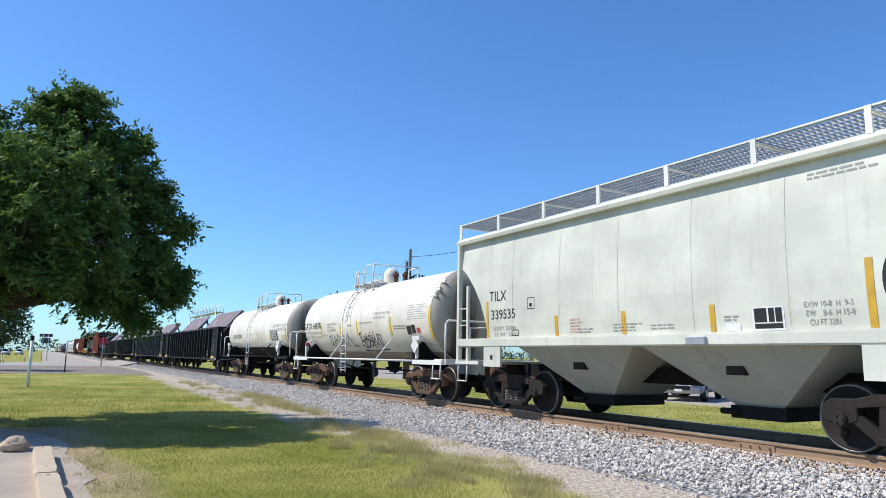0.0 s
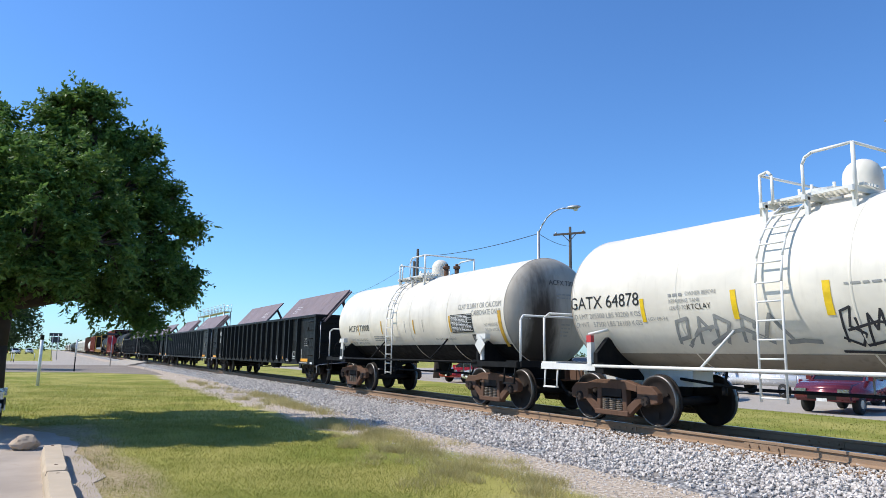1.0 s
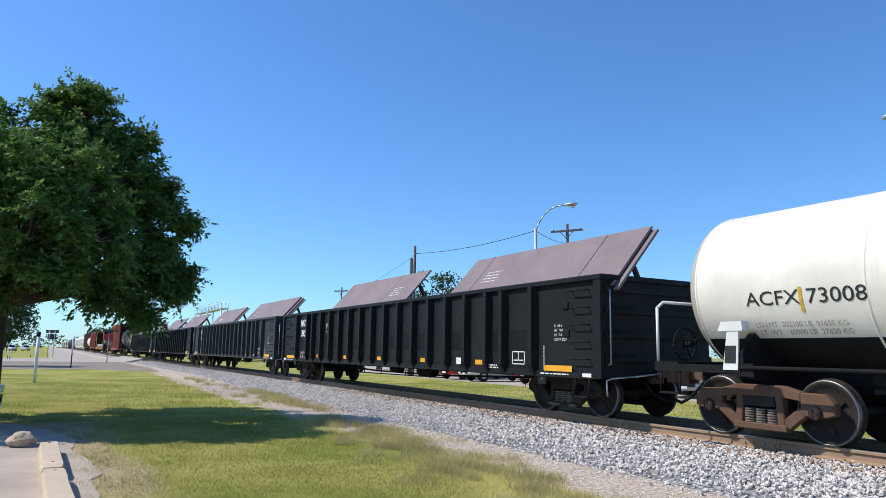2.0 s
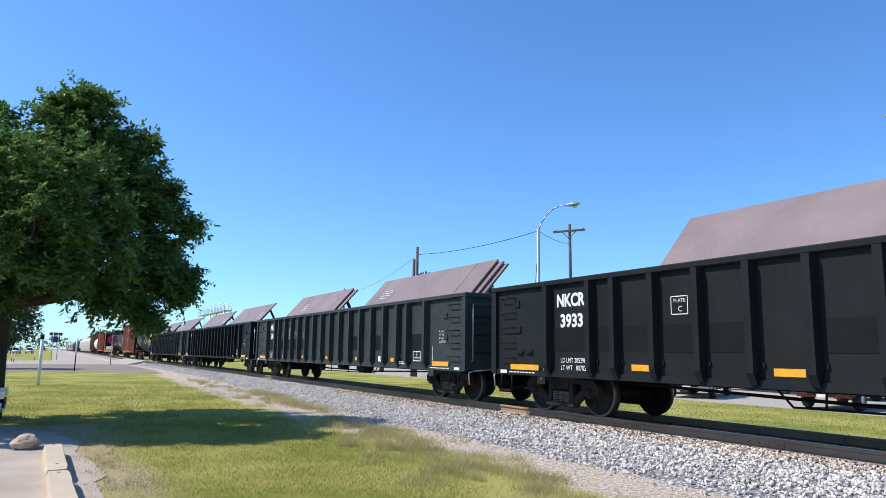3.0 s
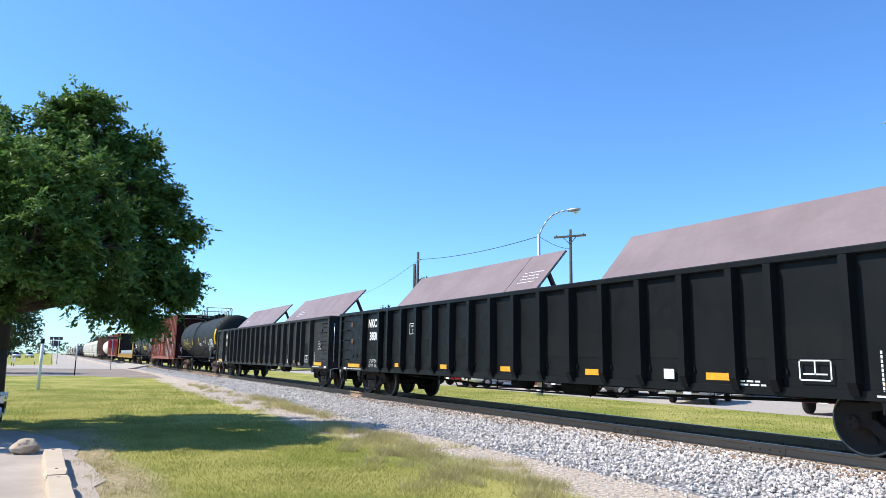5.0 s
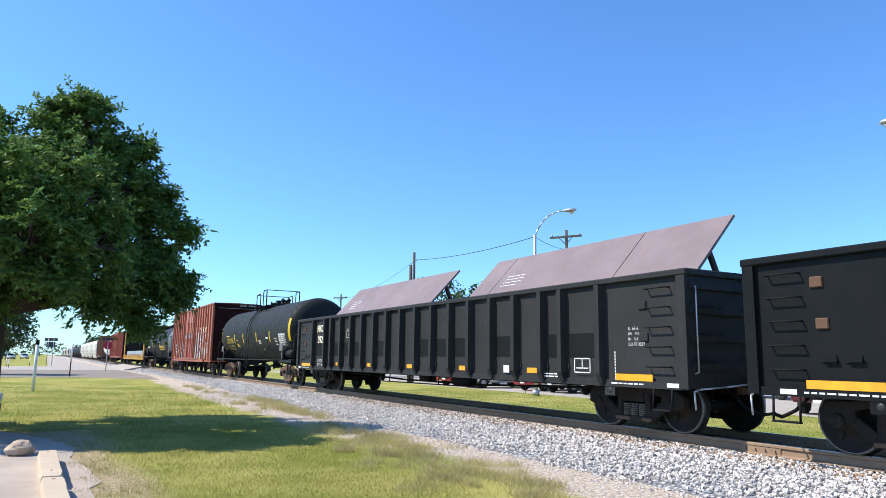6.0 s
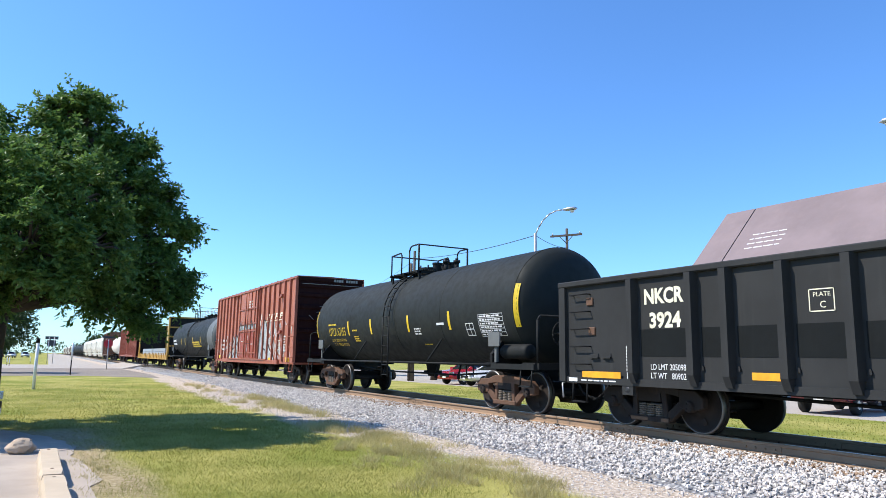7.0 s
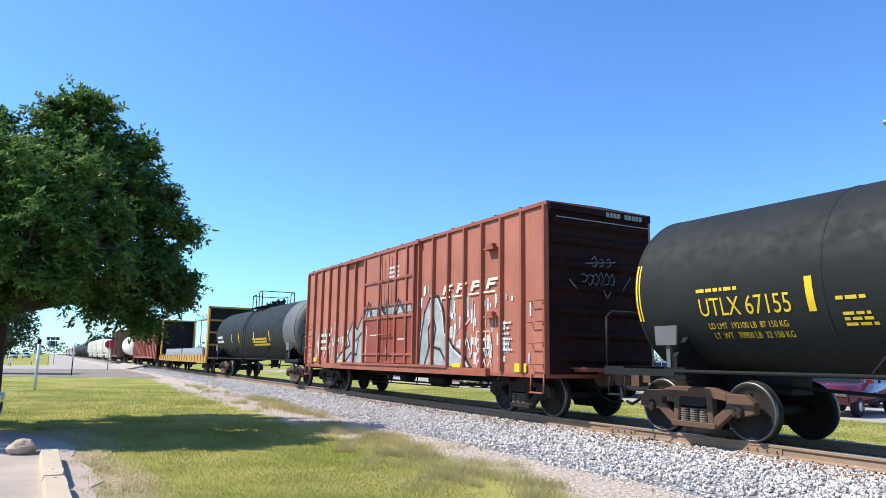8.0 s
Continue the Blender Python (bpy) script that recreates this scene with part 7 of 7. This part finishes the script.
    bmesh.ops.transform(bm, matrix=Matrix.Translation(e + u * 0.5 + Vector((0, 0, -0.36))) @ Matrix.Rotation(math.pi, 4, "X") @ Matrix.Translation((0, 0, -0.48)), verts=bm.verts)
    part("lens", bm, "white_trim", head)


def utility_pole(x, y, top, cross, label, turn=30):
    pole = thing("utility_pole", label, "utility pole", "utility poles", m=pose(x, y, 0, 0, 0, turn))
    bm = bmesh.new()
    rod(bm, (0, 0, 0), (0, 0, top), 0.14, 10, 0.09)
    part("pole", bm, "pole_wood", pole)
    if cross:
        bm = bmesh.new()
        box(bm, -1.1, 1.1, -0.2, -0.1, top - 0.55, top - 0.42)
        part("crossarm", bm, "pole_wood", pole)
        for s in (-1, 1):
            bm = bmesh.new()
            rod(bm, (s * 0.5, -0.15, top - 0.5), (0, -0.13, top - 1.0), 0.025, 5)
            part("brace", bm, "pole_wood", pole)
            bm = bmesh.new()
            lathe(bm, [(0, 0.03), (0.03, 0.06), (0.1, 0.05), (0.14, 0.0)], (s * 0.95, -0.15, top - 0.42), "z", 8)
            part("insulator", bm, "galv", pole)
    else:
        bm = bmesh.new()
        rod(bm, (-0.28, 0, 0), (-0.28, 0, top - 0.9), 0.11, 8)
        part("stub_pole", bm, "pole_wood", pole)
        bm = bmesh.new()
        rod(bm, (0.1, -0.1, top - 0.6), (0.35, -0.1, top - 0.6), 0.03, 5)
        part("bracket", bm, "galv", pole)


def cable(a, b, sag, r=0.018):
    a, b = Vector(a), Vector(b)
    bm = bmesh.new()
    pts = [a.lerp(b, i / 14) - Vector((0, 0, sag * 4 * (i / 14) * (1 - i / 14))) for i in range(15)]
    tube(bm, pts, r, 5)
    solid("overhead_cable", bm, "wire", "thin black overhead cable between poles", "cable", "overhead cables")


def poles_and_cables():
    street_lamp(-27.3, 20.6, 7.85, 1.5, 0.72, "grey steel street lamp with a curved arm beyond the track")
    street_lamp(-9.0, 21.7, 7.9, -1.5, -0.2, "grey steel street lamp beside the car park")
    utility_pole(-35.5, 29.4, 10.3, True, "timber utility pole with a crossarm")
    utility_pole(-44.6, 22.7, 9.35, False, "double timber utility pole beyond the track")
    utility_pole(-84.0, 32.3, 9.8, True, "timber utility pole far along the track")
    cable((-44.6, 22.7, 8.8), (-27.3, 20.6, 7.75), 0.25)
    cable((-27.3, 20.6, 7.75), (-35.5, 29.4, 9.0), 0.15, 0.014)
    cable((-27.3, 20.6, 7.2), (-27.6, 20.2, 0.1), 0.0, 0.014)
    cable((-44.6, 22.7, 8.7), (-84.0, 32.3, 9.2), 0.6, 0.012)


def post(x, y, h, r, label, dark_from=None):
    p = thing("marker_post", label, "marker post", "marker posts", m=pose(x, y, 0, 0, 1.5, 0))
    bm = bmesh.new()
    rod(bm, (0, 0, -0.1 if dark_from is None else dark_from), (0, 0, h), r, 10)
    part("post", bm, "whitepost", p)
    bm = bmesh.new()
    if dark_from is None:
        rod(bm, (0, 0, h), (0, 0, h + 0.22), r * 1.15, 10)
    else:
        rod(bm, (0, 0, -0.1), (0, 0, dark_from), r * 0.7, 8)
    part("cap" if dark_from is None else "stake", bm, "black", p)


def signs():
    post(-36.6, -0.42, 2.05, 0.07, "white marker post with a dark cap on the lawn")
    post(-59.5, 1.60, 2.35, 0.06, "white marker tube on a dark stake", 1.1)
    s = thing("stop_sign", "red octagonal road sign on a metal post at the crossing", "road sign", m=pose(-79.5, 5.35, 0, 0, 0, -84))
    bm = bmesh.new()
    rod(bm, (0, 0.03, 0), (0, 0.03, 3.05), 0.045, 8)
    part("post", bm, "galv", s)
    bm = bmesh.new()
    slab(bm, [(0.46 * math.cos(radians(22.5 + 45 * i)), 2.62 + 0.46 * math.sin(radians(22.5 + 45 * i))) for i in range(8)], -0.03, -0.01)
    part("sign_plate", bm, "signred", s, "red octagonal plate")
    w = word_mesh("STOP", 0.3, 0.62)
    for v in w.vertices:
        v.co = (v.co.x - 0.31, -0.036, 2.52 + v.co.y)
    w.materials.append(M["white_ink"])
    part("lettering", w, None, s)
    bm = bmesh.new()
    box(bm, -0.55, 0.55, -0.03, -0.01, 3.16, 3.36)
    part("name_plate", bm, "signgreen", s, "dark plate above the octagon")
    b = thing("road_sign", "dark road sign board over a square plate on posts", "road sign", m=pose(-119, 0.35, 0, 0, 0, -88))
    for x in (-0.35, 0.35):
        bm = bmesh.new()
        rod(bm, (x, 0, 0), (x, 0, 3.9), 0.05, 8)
        part("post", bm, "galv", b)
    bm = bmesh.new()
    box(bm, -0.85, 0.85, -0.07, -0.04, 3.55, 4.0)
    part("board", bm, "signgreen", b)
    bm = bmesh.new()
    box(bm, -0.58, 0.58, -0.07, -0.04, 2.6, 3.45)
    q = part("board", bm, "signgreen", b)
    bm = bmesh.new()
    for r0, r1, z0, z1 in ((-0.45, -0.38, 2.75, 3.3), (-0.45, 0.4, 3.23, 3.3), (0.33, 0.4, 2.95, 3.3), (-0.1, 0.4, 2.95, 3.02), (-0.2, 0.1, 2.7, 2.85)):
        box(bm, r0, r1, -0.08, -0.072, z0, z1)
    part("sign_symbol", bm, "white_ink", q)
    for k, (x, y) in enumerate(((-96, -3.8), (-100, -4.2), (-112, -2.0))):
        post(x, y, 1.0, 0.05, "short pale post beside the road", 0.4)


def catwalk(x, y, z, long, turn):
    """A raised service walkway with a pipe railing beyond the track."""
    w = thing("service_catwalk", "raised grey steel catwalk with a pipe railing beyond the track", "catwalk", m=pose(x, y, 0, 0, 0, turn))
    bm = bmesh.new()
    box(bm, -long / 2, long / 2, -0.6, 0.6, z - 0.12, z)
    part("deck", bm, "galv", w)
    for px_ in (-long / 2 + 0.3, 0, long / 2 - 0.3):
        for py_ in (-0.5, 0.5):
            bm = bmesh.new()
            rod(bm, (px_, py_, 0), (px_, py_, z - 0.12), 0.09, 8)
            part("leg", bm, "galv", w)
    for py_ in (-0.58, 0.58):
        for k in (0.55, 1.1):
            bm = bmesh.new()
            rod(bm, (-long / 2, py_, z + k), (long / 2, py_, z + k), 0.035, 6)
            part("rail", bm, "galv", w)
        n = int(long / 2.5)
        bm = bmesh.new()
        rod(bm, (0, 0, z), (0, 0, z + 1.1), 0.035, 6)
        post_mesh = mesh_of("railing_post", bm, "galv")
        for i in range(n + 1):
            part("railing_post", post_mesh, None, w).location = (-long / 2 + long * i / n, py_, 0)


# ---- lawn edge: kerbs, rock, grass ----
def parking_block(x, y, turn, seed):
    rng = random.Random(seed)
    bm = bmesh.new()
    sec = [(-0.14, 0), (-0.135, 0.12), (-0.11, 0.19), (0.11, 0.19), (0.135, 0.12), (0.14, 0)]
    n = 14
    rings = []
    for i in range(n + 1):
        xx = -1.3 + 2.6 * i / n
        k = 0.9 if i in (0, n) else 1.0
        rings.append([bm.verts.new((xx + (0.02 * rng.random()), a * k + rng.uniform(-0.006, 0.006), b * k + rng.uniform(-0.007, 0.004))) for a, b in sec])
    for a, b in zip(rings, rings[1:]):
        for i in range(len(sec)):
            j = (i + 1) % len(sec)
            bm.faces.new((a[i], a[j], b[j], b[i]))
    bm.faces.new(rings[0])
    bm.faces.new(rings[-1][::-1])
    ob = solid("parking_block", bm, "block", "worn pale concrete wheel stop on the parking apron", "wheel stop", "parking blocks")
    ob.matrix_basis = pose(x, y, 0.012, 0, 0, turn)
    bm = bmesh.new()
    for s in (-1.0, 1.0):
        rod(bm, (s, 0, 0.17), (s, 0, 0.193), 0.02, 8)
    part("anchor_pin", bm, "rust", ob)


def boulder():
    bm = bmesh.new()
    bmesh.ops.create_icosphere(bm, subdivisions=3, radius=0.20)
    for v in bm.verts:
        n = v.co.normalized()
        v.co *= 1 + 0.30 * noise.noise(n * 1.6 + Vector((3, 1, 0))) + 0.10 * noise.noise(n * 5)
        v.co.z *= 0.68
        v.co.x *= 1.1
    ob = solid("boulder", bm, "stone", "rough tan rock lying at the edge of the parking apron", "rock")
    ob.location = (-13.5, -0.24, 0.11)


def grass(name, xs, ys, per, h, w, rng, material, label, keep=None, lean=0.5):
    """Blades as slim triangles in one mesh."""
    n = int((xs[1] - xs[0]) * (ys[1] - ys[0]) * per)
    x, y = rng.uniform(xs[0], xs[1], n), rng.uniform(ys[0], ys[1], n)
    if keep is not None:
        k = keep(x, y, rng)
        x, y = x[k], y[k]
    return blades(name, x, y, h, w, rng, material, label, lean)


def blades(name, x, y, h, w, rng, material, label, lean):
    n = len(x)
    a = rng.uniform(0, 2 * np.pi, n)
    hh = h * (0.5 + rng.random(n))
    dx, dy = np.cos(a) * w / 2, np.sin(a) * w / 2
    lx, ly = rng.normal(size=n) * lean * hh, rng.normal(size=n) * lean * hh
    z0 = np.zeros(n) - 0.005
    v = np.stack([np.stack([x - dx, y - dy, z0], 1), np.stack([x + dx, y + dy, z0], 1), np.stack([x + lx, y + ly, hh], 1)], 1).reshape(-1, 3)
    me = bpy.data.meshes.new(name)
    me.from_pydata(v.tolist(), [], np.arange(3 * n).reshape(n, 3).tolist())
    me.materials.append(M[material])
    return tagged(new(name, me), label, "grass", kind="stuff")


def lawn_edge(x):
    return np.interp(x, (-60, -36, -26, -22, -14, -11, -7, -3), (7.1, 6.1, 5.75, 5.1, 5.15, 4.95, 4.6, 4.3)) + 0.12 * np.sin(x * 1.3) + 0.10 * np.sin(x * 3.1)


def on_lawn(x, y, rng):
    ok = ~((x > -17.0) & (x < -3) & (y < 0.75 + 0.25 * np.sin(x * 2.3)))
    ok &= ~((x > -17.5) & (rng.random(len(x)) > np.clip((y - 0.5) / 1.2, 0.15, 1)))
    edge = lawn_edge(x) + 0.25
    return ok & (y < edge) & (rng.random(len(x)) < np.clip((edge - y) / 0.8 + 0.1, 0, 1))


def tufts(rng, centres, spread, count):
    xs, ys = [], []
    for cx, cy in centres:
        m = int(rng.integers(count[0], count[1]))
        s = rng.uniform(*spread)
        xs.append(cx + rng.normal(size=m) * s * 1.3)
        ys.append(cy + rng.normal(size=m) * s)
    return np.concatenate(xs), np.concatenate(ys)


def lawn():
    rng = np.random.default_rng(21)
    grass("lawn_grass", (-10, -1), (0.3, 6.9), 2300, 0.026, 0.007, rng, "blade", "short mown yellow-green lawn grass", on_lawn, 0.8)
    grass("lawn_grass", (-18, -10), (-1.0, 6.9), 1100, 0.03, 0.009, rng, "blade", "short mown yellow-green lawn grass", on_lawn, 0.8)
    grass("lawn_grass", (-50, -18), (-8, 6.9), 210, 0.035, 0.018, rng, "blade", "short mown yellow-green lawn grass",
          lambda x, y, r: on_lawn(x, y, r) & (r.random(len(x)) < np.clip((x + 50) / 24, 0, 1) ** 1.6), 0.7)
    # a belt of taller, half dry tufts between the lawn and the bare strip
    c = [(x, float(lawn_edge(x)) + 0.62 + rng.normal() * 0.42) for x in rng.uniform(-14.2, -2.5, 150)]
    x, y = tufts(rng, c, (0.06, 0.15), (90, 220))
    blades("grass_tufts", x, y, 0.105, 0.007, rng, "dry_blade", "dry tufts of taller grass along the gravel edge", 0.8)
    # weeds on the bare strip, in the tree's shade and beyond
    c = [(-15.3 + rng.normal() * 0.5, 5.75 + rng.normal() * 0.2) for i in range(26)] + [(-12.6 + rng.normal() * 0.8, 5.9 + rng.normal() * 0.15) for i in range(16)]
    c += [(-21.0 + rng.normal() * 1.5, 6.75 + rng.normal() * 0.22) for i in range(30)] + [(-26.5 + rng.normal() * 1.6, 7.2 + rng.normal() * 0.15) for i in range(18)]
    c += [(x, float(lawn_edge(x)) + 0.4 + abs(rng.normal()) * 0.4) for x in rng.uniform(-40, -16, 26)]
    x, y = tufts(rng, c, (0.06, 0.20), (50, 140))
    blades("grass_tufts", x, y, 0.15, 0.010, rng, "dry_blade", "low weedy tufts on the bare strip beside the track", 0.5)
    c = [(rng.uniform(-16.5, -8.5), 0.75 + rng.normal() * 0.16) for i in range(60)]
    x, y = tufts(rng, c, (0.05, 0.14), (14, 40))
    blades("grass_tufts", x, y, 0.05, 0.009, rng, "dry_blade", "thin grass creeping over the apron's edge", 0.7)
    grass("verge_grass", (-34, 0), (14.0, 21.5), 70, 0.03, 0.028, rng, "blade", "mown grass strip beyond the track", None, 0.6)


# ---- parked vehicles ----
def vehicle(name, label, kind, colour, m, group="parked vehicles"):
    """Body along x (nose to +x); kind gives the outline."""
    car = thing(name, label, "car" if kind != "pickup" else "pickup truck", group, m=m)
    shapes = {
        "sedan": ([(-2.3, 0.35), (-2.35, 0.62), (-2.2, 0.92), (-1.45, 1.0), (1.0, 0.96), (2.0, 0.80), (2.3, 0.62), (2.3, 0.32)], [(-1.6, 0.97), (-1.0, 1.40), (0.25, 1.43), (1.05, 0.95)], 1.43),
        "suv": ([(-2.25, 0.4), (-2.3, 0.75), (-2.2, 1.08), (0.9, 1.08), (2.0, 0.98), (2.25, 0.8), (2.28, 0.4)], [(-2.15, 1.06), (-1.9, 1.66), (0.2, 1.70), (0.95, 1.06)], 1.70),
        "pickup": ([(-2.8, 0.5), (-2.8, 1.08), (0.75, 1.08), (2.4, 1.05), (2.65, 0.9), (2.7, 0.5)], [(-0.75, 1.06), (-0.6, 1.72), (0.45, 1.74), (1.2, 1.06)], 1.74)}
    low, cab, top = shapes[kind]
    W = 0.9
    bm = bmesh.new()
    slab(bm, low, -W, W)
    bmesh.ops.bevel(bm, geom=list(bm.edges), offset=0.07, segments=3, affect="EDGES")
    for f in bm.faces:
        f.smooth = True
    paint_m = car_paint(f"{name}_paint", colour)
    body = part("body", bm, paint_m, car)
    bm = bmesh.new()
    a = [bm.verts.new((x, -W + 0.08, z)) for x, z in (cab[0], cab[3])] + [bm.verts.new((x, W - 0.08, z)) for x, z in (cab[3], cab[0])]
    b = [bm.verts.new((x, -W + 0.25, z)) for x, z in (cab[1], cab[2])] + [bm.verts.new((x, W - 0.25, z)) for x, z in (cab[2], cab[1])]
    for i in range(4):
        bm.faces.new((a[i], a[(i + 1) % 4], b[(i + 1) % 4], b[i]))
    bm.faces.new(b)
    part("window_glass", bm, "glass", car, "dark tinted windows")
    bm = bmesh.new()
    box(bm, cab[1][0] - 0.05, cab[2][0] + 0.05, -W + 0.23, W - 0.23, top - 0.05, top + 0.02)
    for s in (-1, 1):
        for p, q in ((cab[0], cab[1]), (cab[3], cab[2]), (((cab[0][0] + cab[3][0]) / 2, cab[0][1]), ((cab[1][0] + cab[2][0]) / 2, top))):
            rod(bm, (p[0], s * (W - 0.075), p[1]), (q[0], s * (W - 0.245), q[1]), 0.035, 6)
    bmesh.ops.bevel(bm, geom=[e for e in bm.edges if e.calc_length() > 0.3 and len(bm.verts) < 40], offset=0.01, segments=1, affect="EDGES")
    part("roof", bm, paint_m, car)
    for x in (low[0][0] + 0.85, low[-1][0] - 0.85):
        for s in (-1, 1):
            bm = bmesh.new()
            lathe(bm, [(-0.1, 0.0), (-0.1, 0.2), (-0.11, 0.30), (-0.08, 0.33), (0.08, 0.33), (0.11, 0.30), (0.1, 0.0)], (x, s * (W - 0.1), 0.33), "y", 20)
            wheel = part("wheel", bm, "tyre", car)
            bm = bmesh.new()
            lathe(bm, [(0, 0.0), (0.01, 0.1), (-0.02, 0.19), (0.0, 0.2)], (x, s * (W + 0.012), 0.33), "y", 14)
            part("rim", bm, "rim", wheel)
    for s in (-1, 1):
        bm = bmesh.new()
        box(bm, low[-2][0] - 0.10, low[-2][0] + 0.03, s * 0.66 - 0.17, s * 0.66 + 0.17, 0.66, 0.80)
        part("headlight", bm, "chrome", car)
        bm = bmesh.new()
        box(bm, low[1][0] - 0.03, low[1][0] + 0.08, s * 0.72 - 0.1, s * 0.72 + 0.1, 0.70, 0.88)
        part("tail_light", bm, "signred", car)
        bm = bmesh.new()
        box(bm, cab[3][0] - 0.3, cab[3][0] - 0.12, s * (W + 0.09) - 0.09, s * (W + 0.09) + 0.09, cab[3][1], cab[3][1] + 0.13)
        part("mirror", bm, paint_m, car)
    bm = bmesh.new()
    box(bm, low[-2][0] - 0.05, low[-2][0] + 0.03, -0.45, 0.45, 0.46, 0.62)
    part("grille", bm, "black", car)
    bm = bmesh.new()
    box(bm, low[-2][0] + 0.02, low[-2][0] + 0.04, -0.16, 0.16, 0.40, 0.50)
    part("plate_bar", bm, "whitepost", car)
    return car


def vehicles():
    V = [("red_car", "red sedan parked beyond the track", "sedan", (0.45, 0.02, 0.03), -39.0, 24.2, -80), ("white_car", "white sedan parked beyond the track", "sedan", (0.7, 0.7, 0.7), -35.6, 24.0, -95),
         ("red_hatchback", "red sedan parked in a row of cars", "sedan", (0.42, 0.02, 0.03), -31.9, 25.3, -85), ("grey_suv", "silver-grey sport utility car with its nose to the grass", "suv", (0.25, 0.27, 0.28), -29.2, 25.2, -90),
         ("dark_suv", "black sport utility car parked nose to the grass", "suv", (0.02, 0.02, 0.025), -26.6, 25.2, -88), ("dark_sedan", "dark blue-black sedan parked at the grass edge", "sedan", (0.02, 0.025, 0.035), -23.6, 24.6, -150),
         ("silver_sedan", "silver sedan parked beside the grass", "sedan", (0.42, 0.43, 0.43), -20.9, 24.3, -62), ("white_pickup", "white pickup parked deep in the car park", "pickup", (0.7, 0.7, 0.68), -22.6, 31.0, 170),
         ("maroon_suv", "maroon sport utility car facing the track", "suv", (0.16, 0.02, 0.03), -14.4, 24.2, -80), ("maroon_sedan", "maroon sedan in the car park", "sedan", (0.2, 0.03, 0.04), -13.4, 29.5, -90), ("black_pickup", "black pickup in the car park", "pickup", (0.02, 0.02, 0.02), -17.0, 30.8, -90),
         ("grey_sedan", "grey sedan in the second row of the car park", "sedan", (0.2, 0.21, 0.22), -27.0, 33.0, -90), ("white_van", "white sport utility car in the second row", "suv", (0.7, 0.7, 0.7), -33.0, 33.5, -90)]
    for n, l, k, c, x, y, a in V:
        vehicle(n, l, k, c, pose(x, y, 0.012, 0, 0, a))
    vehicle("white_hatchback", "white car nosed up to the concrete wheel stops", "sedan", (0.72, 0.72, 0.72), pose(-16.7, -3.06, 0.014, 0, 0, 90))
    vehicle("dark_car", "dark car parked on the concrete apron", "sedan", (0.03, 0.03, 0.035), pose(-9.6, -3.4, 0.014, 0, 0, 90))
    cols = ((0.6, 0.6, 0.6), (0.05, 0.05, 0.06), (0.3, 0.05, 0.05), (0.35, 0.36, 0.38), (0.65, 0.65, 0.62))
    first = [vehicle("far_car", "car parked far off beyond the road", "sedan" if i % 2 else "suv", cols[i], pose(-230 - 5 * i, -9.0 - 3.5 * i, 0.0, 0, 0, 15), "far parked cars") for i in range(5)]
    for i in range(9):
        copy_thing(first[i % 5], pose(-250 - 6 * i, -6.0 - 3.6 * i, 0.0, 0, 0, 10))


def porch():
    """The low grey stairs and board fence seen beyond the red car."""
    st = thing("entrance_stairs", "small pale entrance stairs with rails beside a white wall", "stairs", m=pose(-37.0, 27.0, 0, 0, 0, 10))
    for i in range(4):
        bm = bmesh.new()
        box(bm, -0.9, 0.9, 0.28 * i, 0.28 * i + 0.3, 0.18 * i, 0.18 * i + 0.18)
        part("step", bm, "concrete", st)
    for s in (-1, 1):
        bm = bmesh.new()
        tube(bm, [(s * 0.9, 0, 0), (s * 0.9, 0, 0.95), (s * 0.9, 1.1, 1.65), (s * 0.9, 1.1, 0.6)], 0.025, 6)
        part("rail", bm, "galv", st)


big_tree()
far_trees()
poles_and_cables()
signs()
catwalk(-125.0, 24.0, 8.1, 23.0, 0)
vehicles()
porch()
parking_block(-11.25, 0.16, 1.0, 1)
parking_block(-8.55, 0.22, 1.5, 2)
boulder()
lawn()
build_track()
build_stones()


def motions():
    """The train rolls past; its wheels turn with it."""
    times = [0.5 * i for i in range(17)]
    for car, u in TRAIN:
        walk(car, [(t, pose(u + train_at(t), DC, RT)) for t in times])
    steps = [i / 30 for i in range(241)]
    turn = [(t, math.degrees(train_at(t) / WHEEL_R)) for t in steps]
    for wheel, ax in WHEELS:
        walk(wheel, [(t, pose(ax, 0, WHEEL_R, 0, a, 0)) for t, a in turn])


motions()
